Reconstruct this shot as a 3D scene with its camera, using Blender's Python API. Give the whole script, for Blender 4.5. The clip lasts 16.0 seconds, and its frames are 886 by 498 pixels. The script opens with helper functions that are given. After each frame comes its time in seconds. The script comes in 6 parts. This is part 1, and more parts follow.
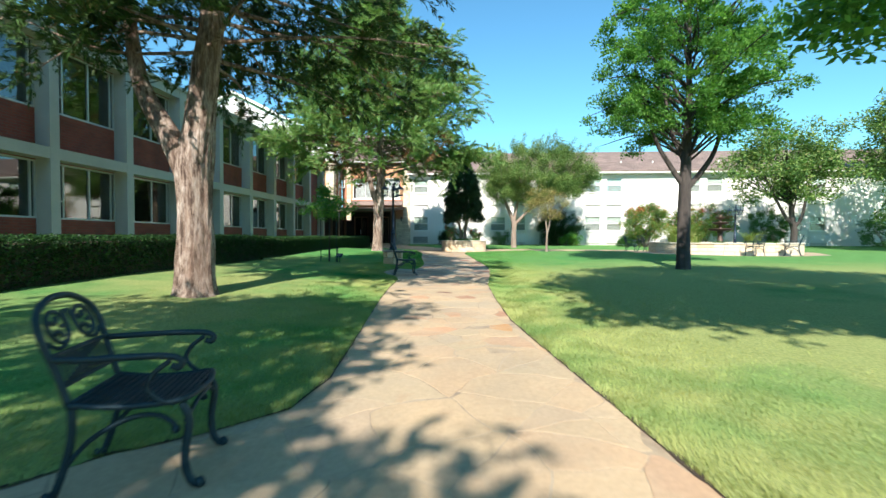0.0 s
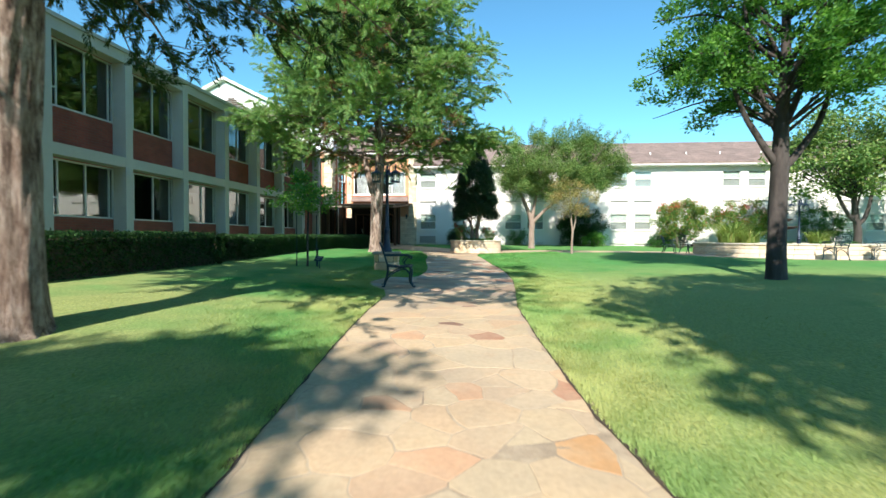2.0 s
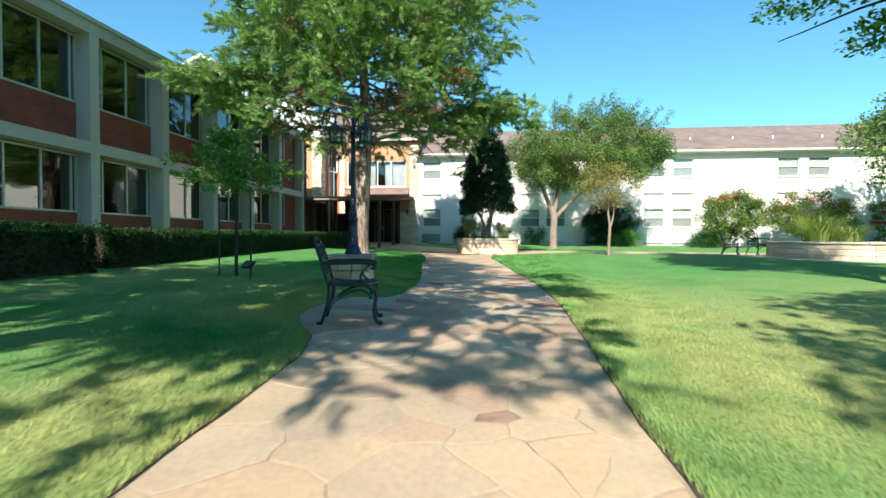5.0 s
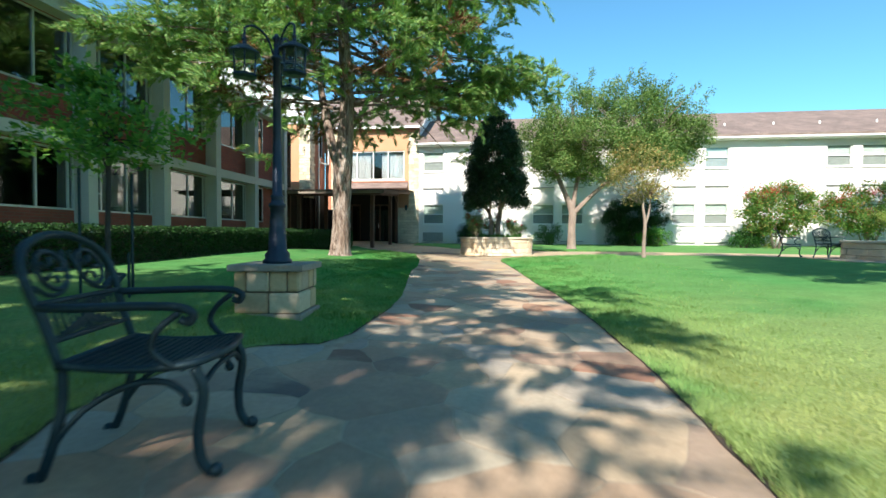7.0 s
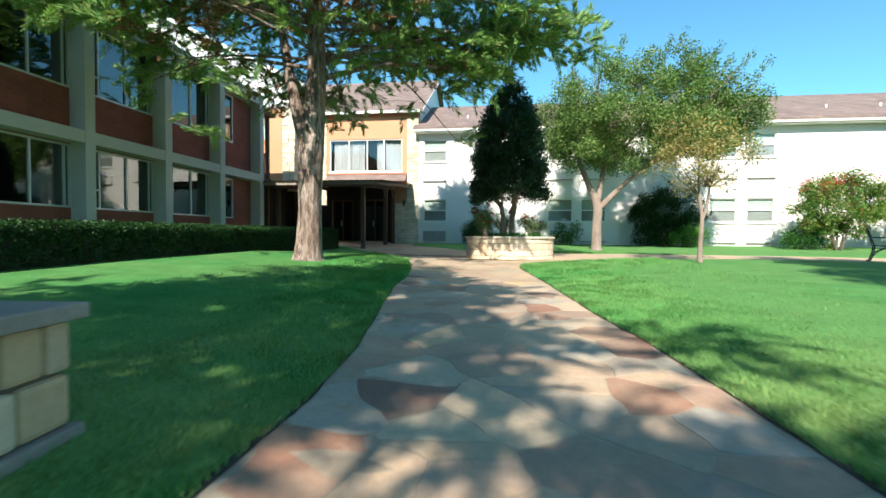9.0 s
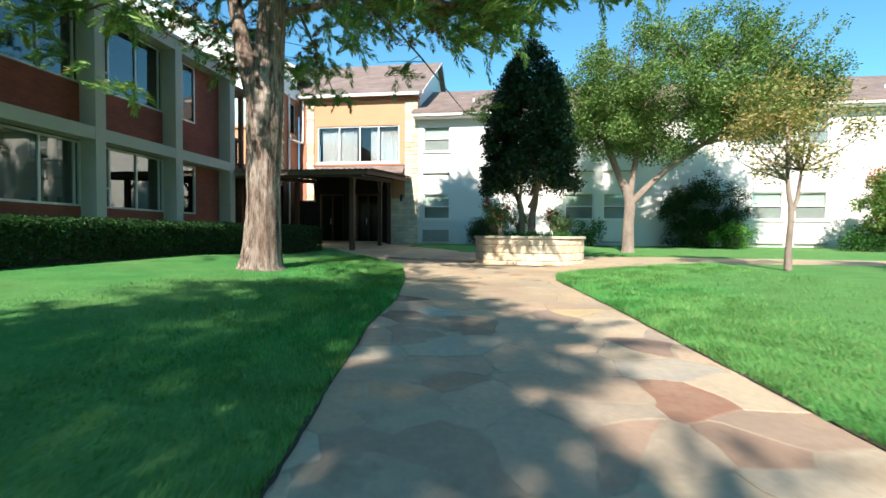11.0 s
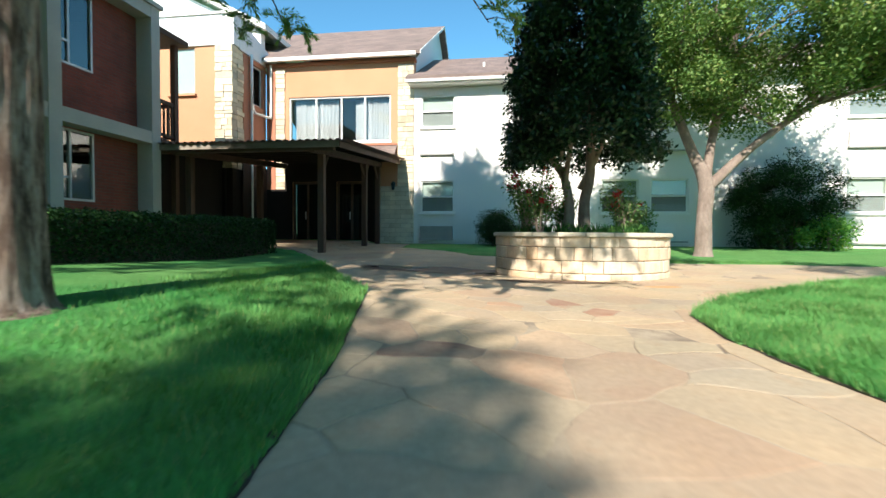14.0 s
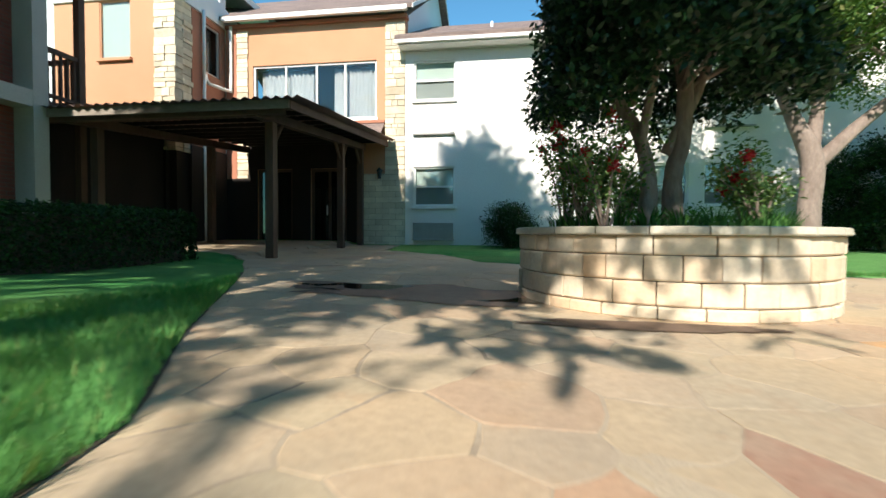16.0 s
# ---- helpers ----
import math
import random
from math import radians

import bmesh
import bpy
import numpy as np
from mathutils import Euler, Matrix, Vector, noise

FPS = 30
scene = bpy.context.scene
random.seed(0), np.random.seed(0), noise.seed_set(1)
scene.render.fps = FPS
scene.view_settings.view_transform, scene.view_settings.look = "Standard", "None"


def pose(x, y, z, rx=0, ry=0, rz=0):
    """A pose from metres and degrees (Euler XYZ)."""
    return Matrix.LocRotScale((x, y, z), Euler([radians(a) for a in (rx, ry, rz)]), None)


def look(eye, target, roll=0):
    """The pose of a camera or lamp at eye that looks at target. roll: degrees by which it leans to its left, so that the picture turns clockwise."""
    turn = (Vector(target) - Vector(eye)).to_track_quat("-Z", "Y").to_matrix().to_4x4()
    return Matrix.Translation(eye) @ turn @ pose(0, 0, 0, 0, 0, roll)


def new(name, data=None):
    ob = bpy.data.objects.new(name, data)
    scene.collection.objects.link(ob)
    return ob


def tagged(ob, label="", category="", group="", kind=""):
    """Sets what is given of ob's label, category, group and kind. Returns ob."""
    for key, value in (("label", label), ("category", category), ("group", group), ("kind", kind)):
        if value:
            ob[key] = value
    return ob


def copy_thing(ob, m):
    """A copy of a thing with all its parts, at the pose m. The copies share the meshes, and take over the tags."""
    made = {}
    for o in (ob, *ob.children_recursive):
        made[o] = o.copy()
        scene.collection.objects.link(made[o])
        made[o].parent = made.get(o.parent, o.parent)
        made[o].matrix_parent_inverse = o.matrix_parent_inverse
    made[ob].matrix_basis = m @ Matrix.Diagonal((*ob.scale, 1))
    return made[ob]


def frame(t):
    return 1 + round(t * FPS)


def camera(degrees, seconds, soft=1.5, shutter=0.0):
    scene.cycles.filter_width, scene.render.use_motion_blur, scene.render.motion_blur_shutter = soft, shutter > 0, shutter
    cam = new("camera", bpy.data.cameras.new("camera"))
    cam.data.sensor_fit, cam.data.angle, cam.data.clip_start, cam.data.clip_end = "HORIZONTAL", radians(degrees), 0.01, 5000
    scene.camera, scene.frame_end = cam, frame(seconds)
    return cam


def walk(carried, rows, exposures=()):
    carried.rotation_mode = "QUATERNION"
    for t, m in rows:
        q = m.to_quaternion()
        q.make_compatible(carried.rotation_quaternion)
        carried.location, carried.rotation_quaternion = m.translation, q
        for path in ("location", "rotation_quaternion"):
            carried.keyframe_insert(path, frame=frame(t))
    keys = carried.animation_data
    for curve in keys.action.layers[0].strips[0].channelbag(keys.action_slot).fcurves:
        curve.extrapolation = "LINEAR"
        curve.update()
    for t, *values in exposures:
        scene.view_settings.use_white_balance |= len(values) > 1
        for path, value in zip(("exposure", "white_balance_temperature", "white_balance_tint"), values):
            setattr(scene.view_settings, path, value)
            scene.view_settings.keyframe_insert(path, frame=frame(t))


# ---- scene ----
cam = camera(87.2, 16.0, soft=1.5, shutter=0.5)
ROWS = [
    (0.0, 0.772, 0.901, 1.122, 4.52, -1.32, 0.16),
    (0.5, 0.742, 1.804, 1.125, 4.89, -1.30, 0.17),
    (1.0, 0.683, 2.716, 1.120, 5.17, -1.31, 0.20),
    (1.5, 0.605, 3.613, 1.107, 5.48, -1.33, 0.24),
    (2.0, 0.542, 4.482, 1.090, 5.75, -1.33, 0.27),
    (2.5, 0.495, 5.317, 1.071, 5.95, -1.34, 0.30),
    (3.0, 0.428, 6.109, 1.051, 6.12, -1.34, 0.32),
    (3.5, 0.367, 6.872, 1.034, 6.27, -1.34, 0.32),
    (4.0, 0.315, 7.617, 1.020, 6.39, -1.34, 0.32),
    (6.5, 0.145, 11.505, 0.990, 7.47, -1.43, 0.32),
    (7.0, 0.092, 12.329, 0.993, 7.61, -1.49, 0.31),
    (7.5, 0.008, 13.134, 0.996, 7.75, -1.55, 0.31),
    (8.0, -0.079, 13.968, 0.998, 7.88, -1.58, 0.32),
    (8.5, -0.166, 14.801, 0.993, 8.02, -1.58, 0.35),
    (9.0, -0.259, 15.603, 0.985, 8.15, -1.57, 0.39),
    (11.5, -0.901, 19.172, 0.987, 8.21, -1.67, 0.43),
    (12.0, -1.003, 19.817, 0.976, 8.25, -1.70, 0.45),
    (12.5, -1.100, 20.514, 0.962, 8.33, -1.71, 0.45),
    (13.0, -1.204, 21.290, 0.949, 8.37, -1.73, 0.47),
    (13.5, -1.315, 22.103, 0.943, 8.41, -1.76, 0.47),
    (14.0, -1.430, 22.952, 0.944, 8.47, -1.77, 0.46),
    (14.5, -1.538, 23.829, 0.940, 8.56, -1.78, 0.44),
    (15.0, -1.630, 24.686, 0.929, 8.67, -1.78, 0.42),
    (15.5, -1.699, 25.511, 0.917, 8.80, -1.78, 0.39),
    (16.0, -1.758, 26.308, 0.917, 8.96, -1.79, 0.39),
]
walk(cam, [(t, pose(x, y, z, 90 + pitch, -roll, yaw)) for t, x, y, z, yaw, pitch, roll in ROWS],
     exposures=[(0.0, 0.95), (12.5, 0.98), (14.0, 0.90), (16.0, 0.74)])

# ---- world and sun ----
SUN_EL, SUN_AZ = radians(36), radians(186)
world = bpy.data.worlds.new("world")
scene.world = world
world.use_nodes = True
wn = world.node_tree
sky = wn.nodes.new("ShaderNodeTexSky")
sky.sky_type = "NISHITA"
sky.sun_disc = False
sky.sun_elevation = SUN_EL
sky.sun_rotation = SUN_AZ
sky.air_density, sky.dust_density, sky.ozone_density = 1.0, 0.2, 1.0
tint = wn.nodes.new("ShaderNodeMix")
tint.data_type, tint.blend_type = "RGBA", "MULTIPLY"
tint.inputs[0].default_value = 1.0
tint.inputs[7].default_value = (0.60, 1.14, 1.25, 1)
wn.links.new(sky.outputs[0], tint.inputs[6])
wn.links.new(tint.outputs[2], wn.nodes["Background"].inputs[0])
wn.nodes["Background"].inputs[1].default_value = 0.096
sun_data = bpy.data.lights.new("sun", "SUN")
sun_data.energy, sun_data.angle, sun_data.color = 5.0, radians(0.55), (1.0, 0.94, 0.85)
sun = new("sun", sun_data)
sun.matrix_world = look((0, 0, 30), (math.sin(SUN_AZ) * -math.cos(SUN_EL), math.cos(SUN_AZ) * -math.cos(SUN_EL), 30 - math.sin(SUN_EL)))


# ---- materials ----
def ramp(nt, fac, stops):
    r = nt.nodes.new("ShaderNodeValToRGB")
    el = r.color_ramp.elements
    while len(el) < len(stops):
        el.new(0.5)
    for e, (p, c) in zip(el, stops):
        e.position, e.color = p, (*c, 1)
    nt.links.new(fac, r.inputs[0])
    return r.outputs[0]


def mix(nt, fac, a, b, mode="MIX"):
    m = nt.nodes.new("ShaderNodeMix")
    m.data_type, m.blend_type = "RGBA", mode
    for sock, v in ((m.inputs[0], fac), (m.inputs[6], a), (m.inputs[7], b)):
        if isinstance(v, (int, float)):
            sock.default_value = v
        elif isinstance(v, tuple):
            sock.default_value = (*v, 1)
        else:
            nt.links.new(v, sock)
    return m.outputs[2]


def noise_tex(nt, vec, scale, detail=4, rough=0.6):
    n = nt.nodes.new("ShaderNodeTexNoise")
    n.inputs["Scale"].default_value, n.inputs["Detail"].default_value, n.inputs["Roughness"].default_value = scale, detail, rough
    nt.links.new(vec, n.inputs["Vector"])
    return n.outputs[0]


def scaled(nt, vec, s):
    m = nt.nodes.new("ShaderNodeMapping")
    m.inputs["Scale"].default_value = s
    nt.links.new(vec, m.inputs["Vector"])
    return m.outputs[0]


def surface(name, c1, c2, big=1.5, fine=40, rough=0.8, bump=0.15, metal=0.0, stretch=(1, 1, 1), stain=None, rnd=0.0, island=0.0, local=True, spec=0.5):
    """Two-scale mottled surface: c1 and c2 mingle at the scales big and fine."""
    m = bpy.data.materials.new(name)
    m.use_nodes = True
    nt = m.node_tree
    b = nt.nodes["Principled BSDF"]
    if local:
        vec = nt.nodes.new("ShaderNodeTexCoord").outputs["Object"]
    else:
        vec = nt.nodes.new("ShaderNodeNewGeometry").outputs["Position"]
    vec = scaled(nt, vec, stretch)
    n1, n2 = noise_tex(nt, vec, big), noise_tex(nt, vec, fine, 5)
    col = ramp(nt, n1, [(0.32, c1), (0.68, c2)])
    dark = tuple(v * 0.72 for v in c1)
    col = mix(nt, ramp(nt, n2, [(0.35, (0, 0, 0)), (0.75, (0.55, 0.55, 0.55))]), col, dark)
    if stain:
        n3 = noise_tex(nt, vec, big * 0.35, 6, 0.7)
        col = mix(nt, ramp(nt, n3, [(0.5, (0, 0, 0)), (0.66, (0.8, 0.8, 0.8))]), col, stain)
    for amount, source in ((rnd, "ShaderNodeObjectInfo"), (island, "ShaderNodeNewGeometry")):
        if amount:
            out = nt.nodes.new(source).outputs["Random" if source == "ShaderNodeObjectInfo" else "Random Per Island"]
            lo, hi = 1 - amount, 1 + amount
            col = mix(nt, 1.0, col, ramp(nt, out, [(0.0, (lo, lo, lo)), (1.0, (hi, hi, hi * 0.97))]), "MULTIPLY")
    nt.links.new(col, b.inputs["Base Color"])
    b.inputs["Roughness"].default_value, b.inputs["Metallic"].default_value = rough, metal
    b.inputs["Specular IOR Level"].default_value = spec
    if bump:
        bp = nt.nodes.new("ShaderNodeBump")
        bp.inputs["Strength"].default_value, bp.inputs["Distance"].default_value = bump, 0.02
        nt.links.new(n2, bp.inputs["Height"])
        nt.links.new(bp.outputs[0], b.inputs["Normal"])
    return m


def leafy(name, stops, through_light=0.35, rough=0.5, dry=None, gloss=0.15):
    """Leaves: each its own tone, some light through the blade."""
    m = bpy.data.materials.new(name)
    m.use_nodes = True
    nt = m.node_tree
    b = nt.nodes["Principled BSDF"]
    out = nt.nodes["Material Output"]
    geo = nt.nodes.new("ShaderNodeNewGeometry")
    col = ramp(nt, geo.outputs["Random Per Island"], stops)
    patch = noise_tex(nt, geo.outputs["Position"], 0.9, 3)
    col = mix(nt, 1.0, col, ramp(nt, patch, [(0.3, (0.72, 0.78, 0.7)), (0.7, (1.2, 1.15, 1.1))]), "MULTIPLY")
    if dry:
        col = mix(nt, dry_patches(nt, geo.outputs["Position"], noise_tex(nt, geo.outputs["Position"], 0.35, 3)), col, dry)
    nt.links.new(col, b.inputs["Base Color"])
    b.inputs["Roughness"].default_value = rough
    b.inputs["Specular IOR Level"].default_value = gloss
    tr = nt.nodes.new("ShaderNodeBsdfTranslucent")
    nt.links.new(mix(nt, 1.0, col, (1.25, 1.35, 0.6), "MULTIPLY"), tr.inputs[0])
    ms = nt.nodes.new("ShaderNodeMixShader")
    ms.inputs[0].default_value = through_light
    nt.links.new(b.outputs[0], ms.inputs[1])
    nt.links.new(tr.outputs[0], ms.inputs[2])
    nt.links.new(ms.outputs[0], out.inputs[0])
    return m


def glassy(name, tint, gloss_rough=0.01, ior=1.7):
    m = bpy.data.materials.new(name)
    m.use_nodes = True
    nt = m.node_tree
    out = nt.nodes["Material Output"]
    tp, gl, lw, pw, ma, ms = (nt.nodes.new("ShaderNode" + k) for k in ("BsdfTransparent", "BsdfGlossy", "LayerWeight", "Math", "Math", "MixShader"))
    tp.inputs[0].default_value = (*tint, 1)
    gl.inputs["Roughness"].default_value = gloss_rough
    lw.inputs[0].default_value = 0.5
    f0 = 0.9 * ((ior - 1) / (ior + 1)) ** 2
    pw.operation, ma.operation = "POWER", "MULTIPLY_ADD"
    pw.inputs[1].default_value = 4.5
    ma.inputs[1].default_value, ma.inputs[2].default_value = 1 - f0, f0
    nt.links.new(lw.outputs["Facing"], pw.inputs[0])
    nt.links.new(pw.outputs[0], ma.inputs[0])
    nt.links.new(ma.outputs[0], ms.inputs[0])
    nt.links.new(tp.outputs[0], ms.inputs[1])
    nt.links.new(gl.outputs[0], ms.inputs[2])
    nt.links.new(ms.outputs[0], out.inputs[0])
    return m


def bricky(name, c1, c2, mortar, w, h, axis, rough=0.85):
    """Masonry coursing for walls that stay far off; axis: the wall's run, 0 for x or 1 for y."""
    m = bpy.data.materials.new(name)
    m.use_nodes = True
    nt = m.node_tree
    b = nt.nodes["Principled BSDF"]
    geo = nt.nodes.new("ShaderNodeNewGeometry")
    sp, cb = nt.nodes.new("ShaderNodeSeparateXYZ"), nt.nodes.new("ShaderNodeCombineXYZ")
    nt.links.new(geo.outputs["Position"], sp.inputs[0])
    add = nt.nodes.new("ShaderNodeMath")
    nt.links.new(sp.outputs[0], add.inputs[0])
    nt.links.new(sp.outputs[1], add.inputs[1])
    nt.links.new(add.outputs[0], cb.inputs[0])
    nt.links.new(sp.outputs[2], cb.inputs[1])
    br = nt.nodes.new("ShaderNodeTexBrick")
    nt.links.new(cb.outputs[0], br.inputs["Vector"])
    br.inputs["Color1"].default_value, br.inputs["Color2"].default_value, br.inputs["Mortar"].default_value = (*c1, 1), (*c2, 1), (*mortar, 1)
    br.inputs["Scale"].default_value = 1.0
    br.inputs["Brick Width"].default_value, br.inputs["Row Height"].default_value = w, h
    br.inputs["Mortar Size"].default_value, br.inputs["Bias"].default_value = 0.006, 0.0
    n = noise_tex(nt, geo.outputs["Position"], 1.2, 5)
    col = mix(nt, 1.0, br.outputs["Color"], ramp(nt, n, [(0.3, (0.72, 0.72, 0.72)), (0.7, (1.15, 1.12, 1.1))]), "MULTIPLY")
    nt.links.new(col, b.inputs["Base Color"])
    b.inputs["Roughness"].default_value = rough
    bp = nt.nodes.new("ShaderNodeBump")
    bp.inputs["Strength"].default_value, bp.inputs["Distance"].default_value, bp.invert = 0.5, 0.01, True
    nt.links.new(br.outputs["Fac"], bp.inputs["Height"])
    nt.links.new(bp.outputs[0], b.inputs["Normal"])
    return m


def dry_patches(nt, pos, big):
    """Worn, sun-dried turf, most of it along the first half of the path."""
    sp = nt.nodes.new("ShaderNodeSeparateXYZ")
    nt.links.new(pos, sp.inputs[0])
    mr = nt.nodes.new("ShaderNodeMapRange")
    mr.inputs[1].default_value, mr.inputs[2].default_value, mr.inputs[3].default_value, mr.inputs[4].default_value = 14, 20, 1.0, 0.25
    nt.links.new(sp.outputs[1], mr.inputs[0])
    mx = nt.nodes.new("ShaderNodeMapRange")
    mx.inputs[1].default_value, mx.inputs[2].default_value, mx.inputs[3].default_value, mx.inputs[4].default_value = 0.8, 2.6, 0.04, 0.17
    nt.links.new(sp.outputs[0], mx.inputs[0])
    more = nt.nodes.new("ShaderNodeMath")
    nt.links.new(big, more.inputs[0])
    nt.links.new(mx.outputs[0], more.inputs[1])
    big = more.outputs[0]
    return mix(nt, 1.0, ramp(nt, big, [(0.36, (0.03, 0.03, 0.03)), (0.62, (0.78, 0.78, 0.78))]), mr.outputs[0], "MULTIPLY")


def lawn_material():
    m = bpy.data.materials.new("lawn")
    m.use_nodes = True
    nt = m.node_tree
    b = nt.nodes["Principled BSDF"]
    pos = nt.nodes.new("ShaderNodeNewGeometry").outputs["Position"]
    big, mid, fine = noise_tex(nt, pos, 0.35, 3), noise_tex(nt, pos, 2.3, 4), noise_tex(nt, scaled(nt, pos, (1.0, 0.6, 1.0)), 45, 4)
    col = ramp(nt, mid, [(0.3, (0.036, 0.215, 0.06)), (0.7, (0.085, 0.33, 0.095))])
    col = mix(nt, dry_patches(nt, pos, big), col, (0.46, 0.44, 0.18))
    col = mix(nt, ramp(nt, fine, [(0.35, (0.5, 0.5, 0.5)), (0.65, (0, 0, 0))]), col, (0.06, 0.15, 0.035))
    nt.links.new(col, b.inputs["Base Color"])
    b.inputs["Roughness"].default_value, b.inputs["Specular IOR Level"].default_value = 0.9, 0.03
    bp = nt.nodes.new("ShaderNodeBump")
    bp.inputs["Strength"].default_value, bp.inputs["Distance"].default_value = 0.8, 0.03
    nt.links.new(fine, bp.inputs["Height"])
    nt.links.new(bp.outputs[0], b.inputs["Normal"])
    return m


def flagstone_material(name, per_object, stops=None, vein=(0.55, 0.35, 0.22), pale=0.62, tone_down=1.0):
    m = bpy.data.materials.new(name)
    m.use_nodes = True
    nt = m.node_tree
    b = nt.nodes["Principled BSDF"]
    geo = nt.nodes.new("ShaderNodeNewGeometry")
    pos = geo.outputs["Position"]
    tone = ramp(nt, nt.nodes.new("ShaderNodeObjectInfo").outputs["Random"] if per_object else geo.outputs["Random Per Island"], stops or
                [(0.00, (0.57, 0.45, 0.32)), (0.18, (0.60, 0.48, 0.35)), (0.30, (0.55, 0.46, 0.34)), (0.40, (0.60, 0.45, 0.32)), (0.50, (0.54, 0.45, 0.33)), (0.60, (0.59, 0.48, 0.36)), (0.70, (0.57, 0.42, 0.30)), (0.78, (0.54, 0.46, 0.36)), (0.86, (0.53, 0.38, 0.28)), (0.93, (0.58, 0.46, 0.35)), (1.00, (0.49, 0.40, 0.31))])
    n1, n2, n3 = noise_tex(nt, pos, 1.6, 5, 0.65), noise_tex(nt, pos, 24, 5), noise_tex(nt, pos, 3.2, 7, 0.72)
    col = mix(nt, ramp(nt, n1, [(0.46, (0, 0, 0)), (0.68, (pale, pale, pale))]), tone, (0.56, 0.475, 0.365))
    col = mix(nt, ramp(nt, n3, [(0.54, (0, 0, 0)), (0.74, (0.5, 0.5, 0.5))]), col, vein)
    flecks = noise_tex(nt, pos, 7, 9, 0.78)
    col = mix(nt, ramp(nt, flecks, [(0.60, (0, 0, 0)), (0.72, (0.28, 0.28, 0.28))]), col, tuple(c * 0.62 for c in vein))
    wash = noise_tex(nt, pos, 0.7, 4, 0.6)
    col = mix(nt, 1.0, col, ramp(nt, wash, [(0.35, (0.84, 0.85, 0.86)), (0.65, (1.08, 1.04, 0.98))]), "MULTIPLY")
    col = mix(nt, 1.0, col, ramp(nt, n2, [(0.3, (0.88, 0.88, 0.88)), (0.7, (1.06, 1.06, 1.06))]), "MULTIPLY")
    col = mix(nt, 1.0, col, (tone_down * 1.02, tone_down * 0.98, tone_down * 0.91), "MULTIPLY")
    nt.links.new(col, b.inputs["Base Color"])
    b.inputs["Roughness"].default_value, b.inputs["Specular IOR Level"].default_value = 0.75, 0.15
    bp = nt.nodes.new("ShaderNodeBump")
    bp.inputs["Strength"].default_value, bp.inputs["Distance"].default_value = 0.35, 0.02
    nt.links.new(n3, bp.inputs["Height"])
    nt.links.new(bp.outputs[0], b.inputs["Normal"])
    return m


def bark_material(name, crevice, mid, ridge):
    """Shaggy bark in long vertical strips."""
    m = bpy.data.materials.new(name)
    m.use_nodes = True
    nt = m.node_tree
    b = nt.nodes["Principled BSDF"]
    vec = nt.nodes.new("ShaderNodeTexCoord").outputs["Object"]
    strips = noise_tex(nt, scaled(nt, vec, (11, 11, 2.6)), 1.0, 9, 0.75)
    broad = noise_tex(nt, scaled(nt, vec, (3, 3, 0.6)), 1.0, 4)
    fibre = noise_tex(nt, scaled(nt, vec, (38, 38, 4)), 1.0, 6, 0.7)
    col = ramp(nt, strips, [(0.41, crevice), (0.49, mid), (0.61, ridge)])
    col = mix(nt, ramp(nt, broad, [(0.42, (0, 0, 0)), (0.66, (0.75, 0.75, 0.75))]), col, (0.24, 0.155, 0.115))
    col = mix(nt, ramp(nt, fibre, [(0.36, (0.7, 0.7, 0.7)), (0.52, (0, 0, 0))]), col, crevice)
    nt.links.new(col, b.inputs["Base Color"])
    b.inputs["Roughness"].default_value, b.inputs["Specular IOR Level"].default_value = 0.95, 0.2
    bp = nt.nodes.new("ShaderNodeBump")
    bp.inputs["Strength"].default_value, bp.inputs["Distance"].default_value = 1.0, 0.06
    nt.links.new(strips, bp.inputs["Height"])
    nt.links.new(bp.outputs[0], b.inputs["Normal"])
    return m


M_LAWN = lawn_material()
M_FLAG = flagstone_material("flagstone", True, tone_down=0.87)
M_FLAGFAR = flagstone_material("joined_flagstone", False, tone_down=0.87)
MIXED = [(0.0, (0.56, 0.45, 0.33)), (0.14, (0.40, 0.27, 0.21)), (0.26, (0.50, 0.46, 0.39)), (0.38, (0.59, 0.43, 0.32)), (0.48, (0.44, 0.43, 0.40)), (0.58, (0.35, 0.25, 0.21)), (0.70, (0.61, 0.51, 0.39)), (0.84, (0.48, 0.32, 0.25)), (1.0, (0.54, 0.47, 0.38))]
M_MIXED = flagstone_material("mixed_flagstone", True, MIXED, pale=0.4, tone_down=0.9)
M_MIXEDFAR = flagstone_material("joined_mixed_flagstone", False, MIXED, pale=0.4, tone_down=0.9)
M_MORTAR = surface("mortar", (0.47, 0.375, 0.265), (0.38, 0.29, 0.20), 3.5, 60, 0.9, 0.3, local=False, stain=(0.17, 0.125, 0.09))
TONES = {"red": (0.37, 0.205, 0.15), "pink": (0.50, 0.33, 0.23), "orange": (0.56, 0.34, 0.18), "maroon": (0.25, 0.16, 0.13), "slate": (0.18, 0.145, 0.14), "blue": (0.33, 0.40, 0.41), "gold": (0.58, 0.46, 0.27)}
M_TONE = {k: flagstone_material(k + "_flagstone", True, [(0.0, tuple(v * 0.9 for v in c)), (1.0, tuple(v * 1.1 for v in c))], tuple(v * 0.75 for v in c), 0.55) for k, c in TONES.items()}
M_GRASS = leafy("grass_blade", [(0, (0.020, 0.195, 0.055)), (0.5, (0.042, 0.28, 0.075)), (0.9, (0.078, 0.35, 0.09)), (1, (0.36, 0.38, 0.16))], 0.25, 0.7, dry=(0.46, 0.44, 0.18), gloss=0.04)
